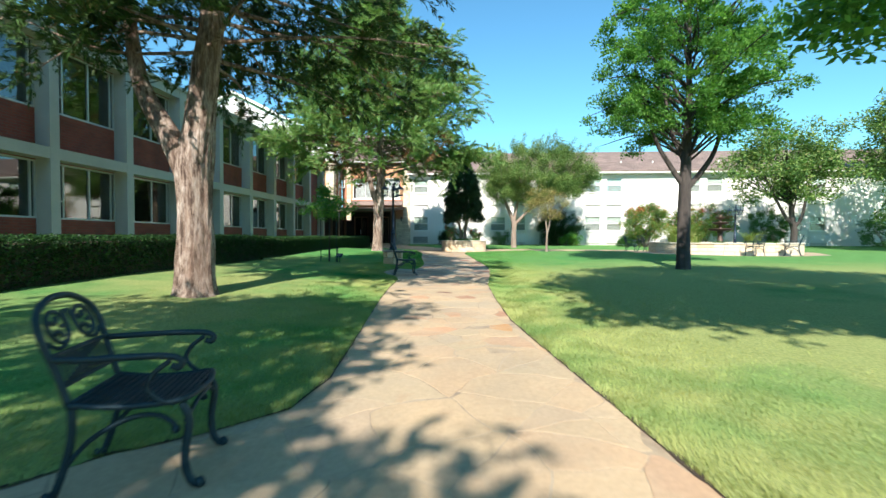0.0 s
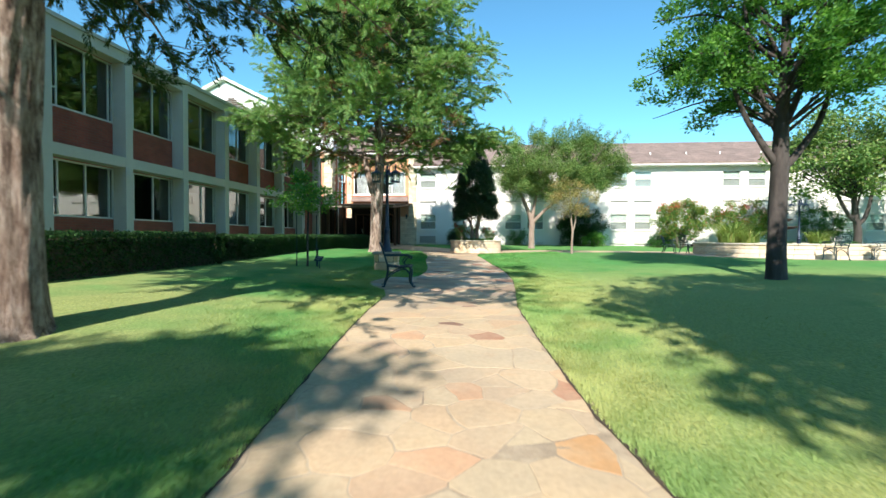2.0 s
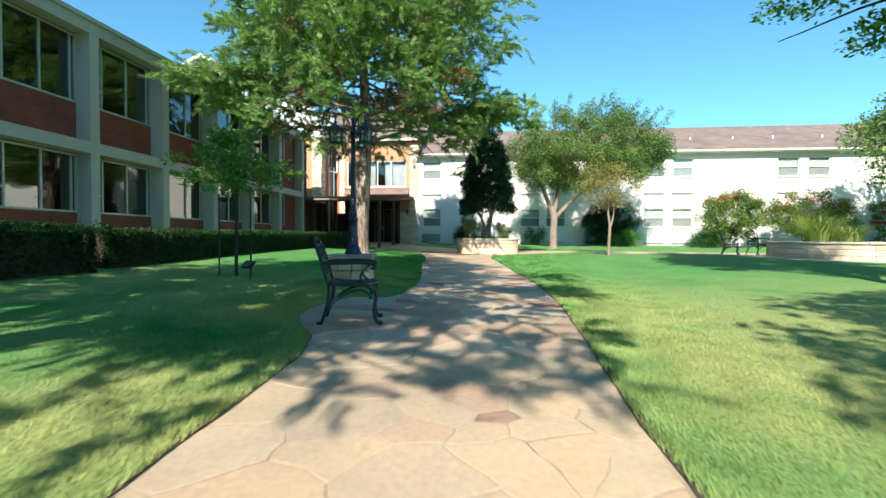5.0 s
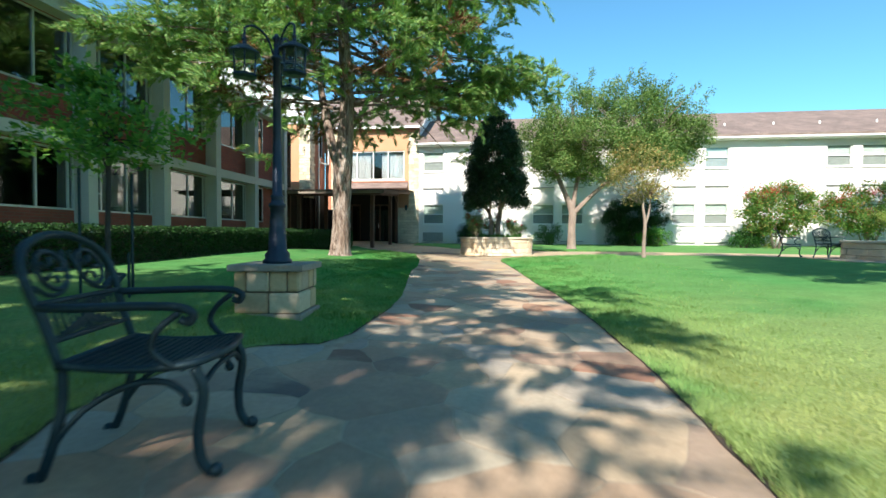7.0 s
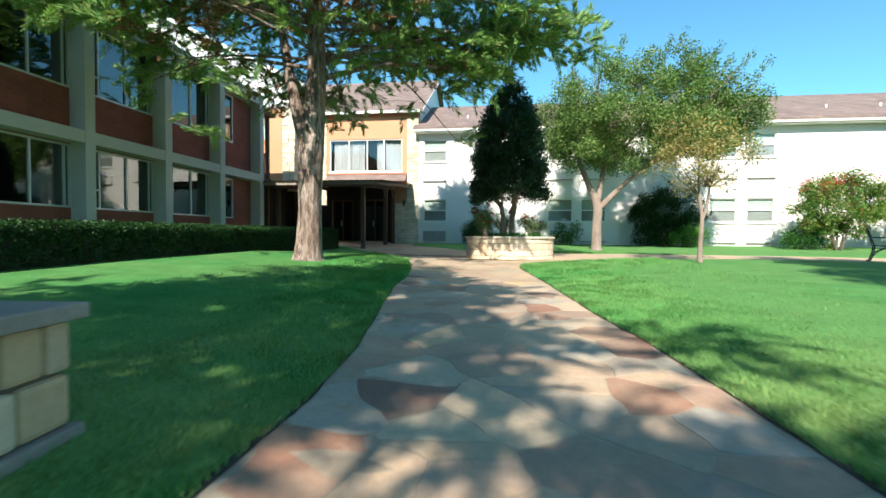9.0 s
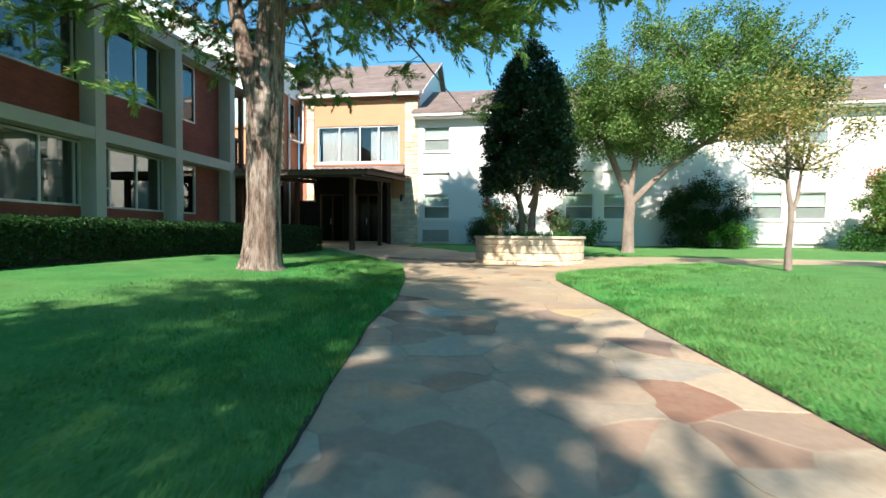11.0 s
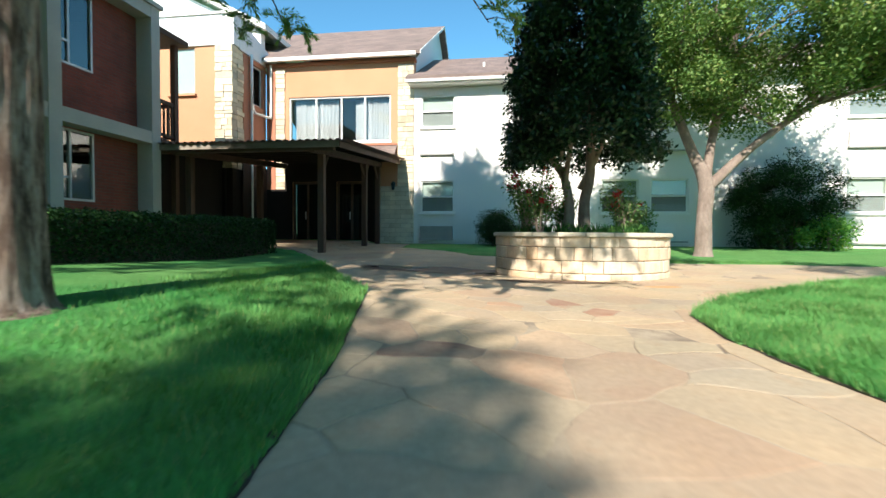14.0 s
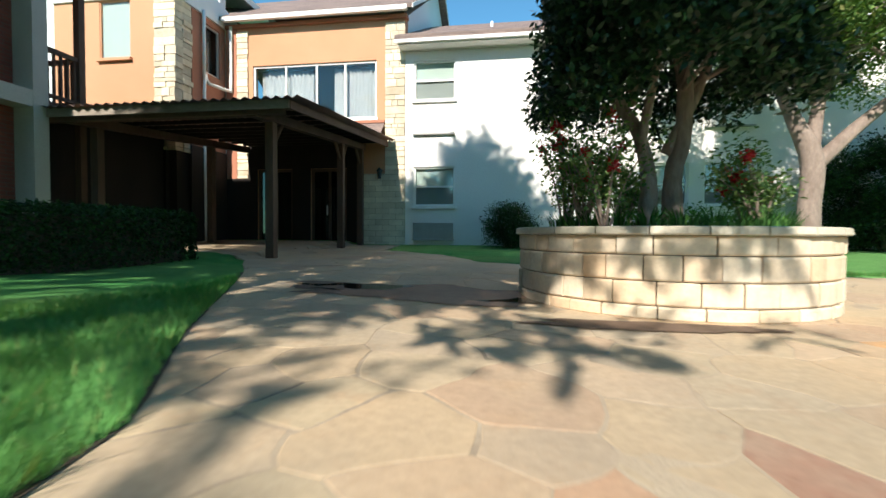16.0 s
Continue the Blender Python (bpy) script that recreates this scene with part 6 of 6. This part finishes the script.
# ---- cast-metal armchairs ----
def armchair():
    ob = thing("garden_armchair", (0, 0, -50), "dark blue cast-metal garden armchair with scrolled back and arms", "chair", group="garden armchairs")
    # seat: a dished lattice of bars in a rim
    n = 15

    def sz(x):
        return 0.425 + 0.025 * ((x - 0.02) / 0.26) ** 2 - 0.02 * max(0, x - 0.18)

    rim = [(x, 0.255, sz(x)) for x in np.linspace(-0.23, 0.22, 6)] + [(0.265, 0.2, sz(0.26)), (0.29, 0.0, sz(0.27) - 0.005), (0.265, -0.2, sz(0.26))] + [(x, -0.255, sz(x)) for x in np.linspace(0.22, -0.23, 6)]
    bm = bmesh.new()
    tube(bm, curve_points(rim, 3), 0.016, 7)
    tube(bm, [(-0.23, -0.255, sz(-0.23)), (-0.23, 0.255, sz(-0.23))], 0.014, 6)
    seat = part("seat", bm, M_IRON, ob, "pierced metal seat in a rounded rim", smooth=True)
    for k in range(n):
        y = -0.235 + 0.47 * k / (n - 1)
        part("seat_bar", tube(bmesh.new(), [(x, y, sz(x)) for x in np.linspace(-0.22, 0.26, 6)], 0.011, 4), M_IRON, seat)
        x = -0.22 + 0.48 * k / (n - 1)
        part("seat_bar", tube(bmesh.new(), [(x, -0.24, sz(x)), (x, 0.24, sz(x))], 0.011, 4), M_IRON, seat)
    # back
    def bp(y, z):
        return (-0.235 - 0.30 * (z - 0.44) - 0.10 * max(0, z - 0.75), y, z)
    bm = bmesh.new()
    arch = [bp(-0.245, 0.43), bp(-0.25, 0.6), bp(-0.265, 0.78), bp(-0.21, 0.87), bp(-0.1, 0.915), bp(0, 0.925), bp(0.1, 0.915), bp(0.21, 0.87), bp(0.265, 0.78), bp(0.25, 0.6), bp(0.245, 0.43)]
    tube(bm, curve_points(arch, 5), 0.017, 7)
    back = part("backrest", bm, M_IRON, ob, "arched metal back with scrollwork", smooth=True)
    bm = bmesh.new()
    for s in (-1, 1):
        ring = [bp(s * 0.115 + 0.078 * math.cos(a), 0.785 + 0.075 * math.sin(a)) for a in np.linspace(0, 2 * math.pi, 17)]
        tube(bm, ring, 0.011, 5)
        tube(bm, curve_points([bp(s * 0.02, 0.86), bp(s * 0.06, 0.73), bp(s * 0.16, 0.69), bp(s * 0.235, 0.73)], 5), 0.010, 5)
        for k in range(5):
            a = 2 * math.pi * k / 5
            tube(bm, [bp(s * 0.115 + 0.02 * math.cos(a), 0.785 + 0.02 * math.sin(a)), bp(s * 0.115 + 0.05 * math.cos(a), 0.785 + 0.05 * math.sin(a))], [0.008, 0.013], 5)
    part("scrollwork", bm, M_IRON, back)
    bm = bmesh.new()
    tube(bm, [bp(-0.25, 0.67), bp(0.25, 0.67)], 0.011, 6)
    tube(bm, [bp(-0.25, 0.53), bp(0.25, 0.53)], 0.011, 6)
    for k in range(13):
        y = -0.22 + 0.44 * k / 12
        tube(bm, [bp(y, 0.53), bp(y, 0.67)], 0.006, 4)
        tube(bm, [bp(y - 0.018, 0.53), bp(-y * 0.98, 0.67)], 0.005, 4)
    part("lattice", bm, M_IRON, back, kind="stuff")
    for s in (-1, 1):
        bm = bmesh.new()
        y = s * 0.285
        top = curve_points([bp(s * 0.255, 0.66), (-0.15, y, 0.66), (0.05, y, 0.665), (0.2, y, 0.66), (0.25, y, 0.635), (0.235, y, 0.605), (0.205, y, 0.615)], 5)
        tube(bm, top, 0.017, 7)
        tube(bm, curve_points([(0.20, y, 0.64), (0.13, y, 0.58), (0.10, y, 0.51), (0.15, y * 0.95, 0.45), (0.21, y * 0.9, 0.425)], 5), 0.013, 6)
        part("armrest", bm, M_IRON, ob, "curled metal armrest", smooth=True)
        # front leg with curl, rear leg, apron
        bm = bmesh.new()
        yl = s * 0.235
        tube(bm, curve_points([(0.235, yl, 0.42), (0.265, yl, 0.33), (0.245, yl, 0.18), (0.255, yl, 0.07), (0.295, yl, 0.015), (0.315, yl, 0.022)], 5), [0.02] * 20 + [0.014] * 6, 7)
        bmesh.ops.create_uvsphere(bm, u_segments=8, v_segments=6, radius=0.026, matrix=Matrix.Translation((0.31, yl, 0.026)))
        bmesh.ops.create_uvsphere(bm, u_segments=8, v_segments=6, radius=0.022, matrix=Matrix.Translation((0.205, yl, 0.295)))
        part("leg", bm, M_IRON, ob, smooth=True)
        bm = bmesh.new()
        tube(bm, curve_points([(-0.23, yl, 0.43), (-0.235, yl, 0.28), (-0.275, yl, 0.12), (-0.315, yl, 0.012)], 5), 0.018, 7)
        bmesh.ops.create_uvsphere(bm, u_segments=8, v_segments=6, radius=0.022, matrix=Matrix.Translation((-0.34, yl, 0.022)))
        part("leg", bm, M_IRON, ob, smooth=True)
        bm = bmesh.new()
        tube(bm, curve_points([(-0.285, yl, 0.12), (-0.16, yl, 0.27), (0.0, yl, 0.36), (0.12, yl, 0.37), (0.19, yl, 0.33), (0.21, yl, 0.29)], 5), 0.013, 6)
        part("side_brace", bm, M_IRON, ob, smooth=True)
    bm = bmesh.new()
    tube(bm, curve_points([(0.25, -0.235, 0.33), (0.265, -0.12, 0.385), (0.27, 0, 0.395), (0.265, 0.12, 0.385), (0.25, 0.235, 0.33)], 5), 0.012, 6)
    part("front_apron", bm, M_IRON, ob, smooth=True)
    return ob


def plaque():
    x, y = -4.15, 16.9
    ob = thing("garden_plaque", (x, y, gz(x, y)), "small dark metal plaque on a short stake by the sapling", "sign", -20)
    part("stake", tube(bmesh.new(), [(0, 0.03, -0.1), (0, 0.03, 0.24)], 0.012, 6), M_IRON, ob)
    part("plate", boxed(-0.13, 0.13, -0.012, 0.012, -0.08, 0.08, 0.004, pose(0, 0, 0.27, -40, 0, 0)), M_IRON, ob)
    for k in range(3):
        part("text_bar", boxed(-0.09, 0.09 - 0.03 * k, -0.016, -0.012, 0.03 - k * 0.035, 0.042 - k * 0.035, 0, pose(0, 0, 0.27, -40, 0, 0)), M_GREY, ob, "pale line of lettering")


plaque()
chair = armchair()
SPOTS = [(-0.95, 3.18, 17), (-1.36, 14.12, 14), (10.3, 28.6, 20), (9.9, 29.9, -30), (12.9, 22.5, 95), (14.6, 22.7, 150)]
for x, y, rz in SPOTS[1:]:
    copy_thing(chair, pose(x, y, gz(x, y) - (0.012 if rz < 90 else 0), 0, 0, rz))
chair.matrix_basis = pose(SPOTS[0][0], SPOTS[0][1], gz(SPOTS[0][0], SPOTS[0][1]) - 0.012, 0, 0, SPOTS[0][2])


# ---- grass blades beside the paving ----
def grass():
    rng = np.random.default_rng(90)
    n = 1900000
    px = rng.uniform(-5.0, 4.2, n)
    py = rng.uniform(1.0, 33.5, n)
    keep = ~inside(px, py, PAVED)
    px, py = px[keep], py[keep]
    d = edge_distance(px, py, PAVED)
    keep = rng.random(len(px)) < np.clip(1.1 - d / 1.9, 0.06, 1.0)
    px, py, d = px[keep], py[keep], d[keep]
    n = len(px)
    z = np.array([gz(x, y) for x, y in zip(px, py)])
    comb = 2.2 * np.sin(px * 3.1 + 1.7 * np.sin(py * 2.3)) + 1.9 * np.sin(py * 4.7 + 1.3 * np.sin(px * 5.9))
    tuss = 0.5 + 0.5 * np.sin(px * 41 + 2.3 * np.sin(py * 17)) * np.sin(py * 37 + 2.1 * np.sin(px * 19))
    a = comb + rng.normal(size=n) * 1.1
    h = rng.uniform(0.014, 0.034, n) * (0.55 + 0.9 * tuss) * (1 + 0.45 * np.exp(-d * 6)) * np.interp(py, [20, 27], [1.0, 1.9])
    w = rng.uniform(0.002, 0.0046, n)
    lean = rng.uniform(0.3, 1.1, n) * h
    side = np.stack([-np.sin(a) * w, np.cos(a) * w, np.zeros(n)], 1)
    p = np.stack([px, py, z - 0.01], 1)
    tip = p + np.stack([np.cos(a) * lean, np.sin(a) * lean, h + 0.01], 1)
    me = blades_mesh("grass", np.stack([p - side, p + side, tip], 1), M_GRASS)
    tagged(new("grass", me), "short green turf blades along the flagstone path", "grass", kind="stuff")


grass()


# ---- flagstone paving ----
def cut(poly, nx, ny, c):
    """Keeps the part of a polygon where nx x + ny y <= c."""
    out = []
    for (x0, y0), (x1, y1) in zip(poly, poly[1:] + poly[:1]):
        a, b = nx * x0 + ny * y0 - c, nx * x1 + ny * y1 - c
        if a <= 0:
            out.append((x0, y0))
        if (a < 0 < b) or (b < 0 < a):
            t = a / (a - b)
            out.append((x0 + t * (x1 - x0), y0 + t * (y1 - y0)))
    return out


def wavy(x, y):
    """The crooked run of the joints."""
    a, b, c = Vector((x * 1.5, y * 1.5, 1)), Vector((x * 3.6, y * 3.6, 7)), Vector((x * 14, y * 14, 3))
    return (x + 0.10 * noise.noise(a) + 0.055 * noise.noise(b) + 0.010 * noise.noise(c),
            y + 0.10 * noise.noise(a + Vector((9, 4, 2))) + 0.055 * noise.noise(b + Vector((3, 8, 5))) + 0.010 * noise.noise(c + Vector((5, 1, 8))))


# stones that stand out by their colour
MARKED = {"red": ((0.52, 9.53), (1.1, 7.92), (0.85, 15.66), (-1.12, 17.33), (-0.95, 27.66), (-0.62, 27.2), (0.45, 18.29), (0.12, 21.0)),
          "pink": ((-0.32, 9.48), (0.4, 7.79), (-0.1, 7.57), (0.26, 6.84), (-1.28, 20.77), (-1.42, 25.38), (-1.48, 27.43)),
          "orange": ((1.1, 6.99), (0.55, 29.46)),
          "maroon": ((0.07, 10.19), (0.23, 11.63), (-1.11, 15.75), (-1.75, 22.73), (-1.81, 25.57), (0.71, 19.44), (-0.9, 18.17)),
          "slate": ((-1.41, 14.99), (-1.93, 23.75)),
          "blue": ((-1.43, 23.05),),
          "gold": ((-0.12, 23.28),)}


def path():
    rng = np.random.default_rng(95)
    bed = bmesh.new()
    from_poly = [bed.verts.new((x, y, gz(x, y) - 0.03)) for x, y in PAVED]
    face = bed.faces.new(from_poly)
    bmesh.ops.triangulate(bed, faces=[face])
    for _ in range(2):
        bmesh.ops.subdivide_edges(bed, edges=[e for e in bed.edges if e.calc_length() > 0.8], cuts=2, use_grid_fill=True)
        bmesh.ops.triangulate(bed, faces=bed.faces[:])
    for v in bed.verts:
        v.co.z = gz(v.co.x, v.co.y) - 0.0145
    ob = single("path", bed, M_MORTAR, "winding flagstone garden path of tan, cream and rust stones set in mortar", "path", kind="structure")
    seeds = [(x, y, 0.06 if k == "maroon" and y < 14 else 0.2) for k, spots in MARKED.items() for x, y in spots]
    tone_of = [k for k, spots in MARKED.items() for _ in spots]
    # small neighbours keep the coloured stones of the first stretch small
    for (x, y, g), k in list(zip(seeds, tone_of)):
        if y < 14 or y > 26:
            a0, far = rng.random() * 6.28, 0.20 if k == "maroon" else 0.29
            for q in range(5):
                a = a0 + q * 1.2566 + rng.normal() * 0.12
                seeds.append((x + far * 1.5 * math.cos(a), y + far * math.sin(a), 0.2))
    tries = 0
    while tries < 40000 and len(seeds) < 1700:
        tries += 1
        x, y = rng.uniform(-11.2, 18), rng.uniform(-3, 40)
        near = x < 2.6 and y < 33
        gap = rng.choice([0.16, 0.24, 0.34, 0.46, 0.6] if y < 13 or 23 < y < 26 else [0.12, 0.2, 0.28, 0.36, 0.48]) if near else rng.choice([0.45, 0.7])
        if y < 26 and not (-2.6 < x < 2.6):
            continue
        if all((x - a) ** 2 + (y - b) ** 2 > (gap * 0.5 + g * 0.5) ** 2 for a, b, g in seeds):
            seeds.append((x, y, gap))
    rest, mixed = bmesh.new(), bmesh.new()
    count = 0
    for i, (x, y, g) in enumerate(seeds):
        cell = [(x - 1.3, y - 1.3), (x + 1.3, y - 1.3), (x + 1.3, y + 1.3), (x - 1.3, y + 1.3)]
        for j, (a, b, h) in enumerate(seeds):
            if i != j and abs(a - x) < 2.6 and abs(b - y) < 2.6:
                dx, dy = a - x, b - y
                L = math.hypot(dx, dy)
                w = 0.5 + 0.22 * (g - h)
                cell = cut(cell, dx / L, dy / L, (x * dx + y * dy) / L + L * w - (0.0025 + 0.007 * ((i * j * 7919) % 97 / 97) ** 2))
                if len(cell) < 3:
                    break
        if len(cell) < 3:
            continue
        xs, ys = [p[0] for p in cell], [p[1] for p in cell]
        if not inside(np.array(xs + [x]), np.array(ys + [y]), PAVED).any():
            continue
        shape = PAVED
        for (x0, y0), (x1, y1) in zip(cell, cell[1:] + cell[:1]):
            L = math.hypot(x1 - x0, y1 - y0)
            if L < 1e-6:
                continue
            nx, ny = (y1 - y0) / L, -(x1 - x0) / L
            shape = cut(shape, nx, ny, nx * x0 + ny * y0)
            if len(shape) < 3:
                break
        if len(shape) < 3:
            continue
        area = 0.5 * abs(sum(a[0] * b[1] - a[1] * b[0] for a, b in zip(shape, shape[1:] + shape[:1])))
        if area < 0.01:
            continue
        # wavy edges
        ring = []
        for (x0, y0), (x1, y1) in zip(shape, shape[1:] + shape[:1]):
            L = math.hypot(x1 - x0, y1 - y0)
            k = max(1, int(L / 0.07))
            for q in range(k):
                t = q / k
                px, py = x0 + (x1 - x0) * t, y0 + (y1 - y0) * t
                ring.append(wavy(px, py))
        clean = [p for p, q in zip(ring, ring[1:] + ring[:1]) if math.hypot(p[0] - q[0], p[1] - q[1]) > 0.004]
        if len(clean) < 3:
            continue
        cx, cy = sum(p[0] for p in clean) / len(clean), sum(p[1] for p in clean) / len(clean)
        tx, ty, dz = rng.normal() * 0.002, rng.normal() * 0.002, rng.normal() * 0.0009
        single_piece = i < len(tone_of) or -3.2 < x < 2.2 and 3 < y < 29 and count < 330
        motley = 13 < y + 0.4 * math.sin(3 * x) < 23.5 and x < 3
        bm = bmesh.new() if single_piece else mixed if motley else rest
        low, high, top = [], [], []
        for px, py in clean:
            z = gz(px, py) - 0.012 + dz + tx * (px - cx) + ty * (py - cy)
            L = math.hypot(px - cx, py - cy) + 1e-6
            low.append(bm.verts.new((px, py, z - 0.03)))
            high.append(bm.verts.new((px, py, z - 0.0015)))
            s = 1 - min(0.006 / L, 0.3)
            top.append(bm.verts.new((cx + (px - cx) * s, cy + (py - cy) * s, z)))
        m = len(clean)
        for a, b in ((low, high), (high, top)):
            for k in range(m):
                bm.faces.new((a[k], a[(k + 1) % m], b[(k + 1) % m], b[k]))
        bm.faces.new(top)
        if single_piece:
            part("flagstone", bm, M_TONE[tone_of[i]] if i < len(tone_of) else M_MIXED if motley else M_FLAG, ob, tone_of[i] + " flagstone" if i < len(tone_of) else "")
            count += 1
    if len(rest.verts):
        part("far_flagstones", rest, M_FLAGFAR, ob, "cream and rust flagstones", kind="stuff")
    if len(mixed.verts):
        part("small_flagstones", mixed, M_MIXEDFAR, ob, "grey, cream and brick-red flagstones", kind="stuff")


path()


def soil_shade_line(edge, side, seed):
    """A thin crooked line between turf and paving: bare soil and painted edge shade."""
    bm = bmesh.new()
    prev = None
    for (x0, y0), (x1, y1) in zip(edge, edge[1:]):
        L = math.hypot(x1 - x0, y1 - y0)
        nx, ny = (y1 - y0) / L * side, -(x1 - x0) / L * side
        for k in range(max(1, int(L / 0.08))):
            t = k / max(1, int(L / 0.08))
            x, y = x0 + (x1 - x0) * t, y0 + (y1 - y0) * t
            w = 0.006 + 0.020 * noise.noise(Vector((x * 2.2, y * 2.2, seed))) + 0.012 * noise.noise(Vector((x * 11, y * 11, seed)))
            v = [bm.verts.new((x + nx * d, y + ny * d, gz(x, y) - z)) for d, z in ((-0.05, 0.012), (max(w, 0.002), 0.007))]
            if prev:
                bm.faces.new((prev[0], prev[1], v[1], v[0]))
            prev = v
    single("soil_edge", bm, M_SOIL, "thin dark line of bare soil and painted edge shade between lawn and paving", "soil", kind="structure")


# on the left the dark colour also stands for the turf edge's shade
soil_shade_line([p for p in LEFT_EDGE if 1 < p[1] < 34], 1, 4)
soil_shade_line([p for p in RIGHT_EDGE if p[1] < 31.2 and p[0] < 8], 1, 9)


def pool(name, cx, cy, rx, ry, lift, seed, material, label):
    """A flat wet shape with a ragged outline."""
    bm = bmesh.new()
    ring = []
    for k in range(90):
        a = 2 * math.pi * k / 90
        c, s = math.cos(a), math.sin(a)
        r = 1 + 0.5 * noise.noise(Vector((c * 1.5, s * 1.5, seed))) + 0.3 * noise.noise(Vector((c * 4, s * 4, seed + 4))) + 0.14 * noise.noise(Vector((c * 11, s * 11, seed + 9)))
        x, y = cx + rx * r * c, cy + ry * r * s
        ring.append(bm.verts.new((x, y, gz(x, y) - 0.012 + lift)))
    bm.faces.new(ring)
    bmesh.ops.triangulate(bm, faces=bm.faces[:])
    single(name, bm, material, label, "water", kind="structure")


M_WET = surface("wet_stone", (0.035, 0.022, 0.015), (0.06, 0.04, 0.028), 2, 20, 0.04, 0.0, spec=0.5, local=False)
M_DAMP = surface("damp_stone", (0.11, 0.07, 0.048), (0.18, 0.12, 0.085), 2, 20, 0.65, 0.1, spec=0.25, local=False)
pool("damp_patch", -2.75, 31.0, 1.45, 0.55, 0.009, 3, M_DAMP, "damp dark flagstones round the puddle")
pool("damp_patch", -0.9, 29.72, 0.9, 0.16, 0.009, 5, M_DAMP, "damp dark flagstones at the foot of the planter")
pool("puddle", -3.2, 31.1, 0.85, 0.24, 0.013, 6, M_WET, "shallow dark puddle on the flagstones by the planter")
pool("puddle", -2.05, 30.8, 0.62, 0.20, 0.013, 12, M_WET, "small dark puddle on the flagstones by the planter")
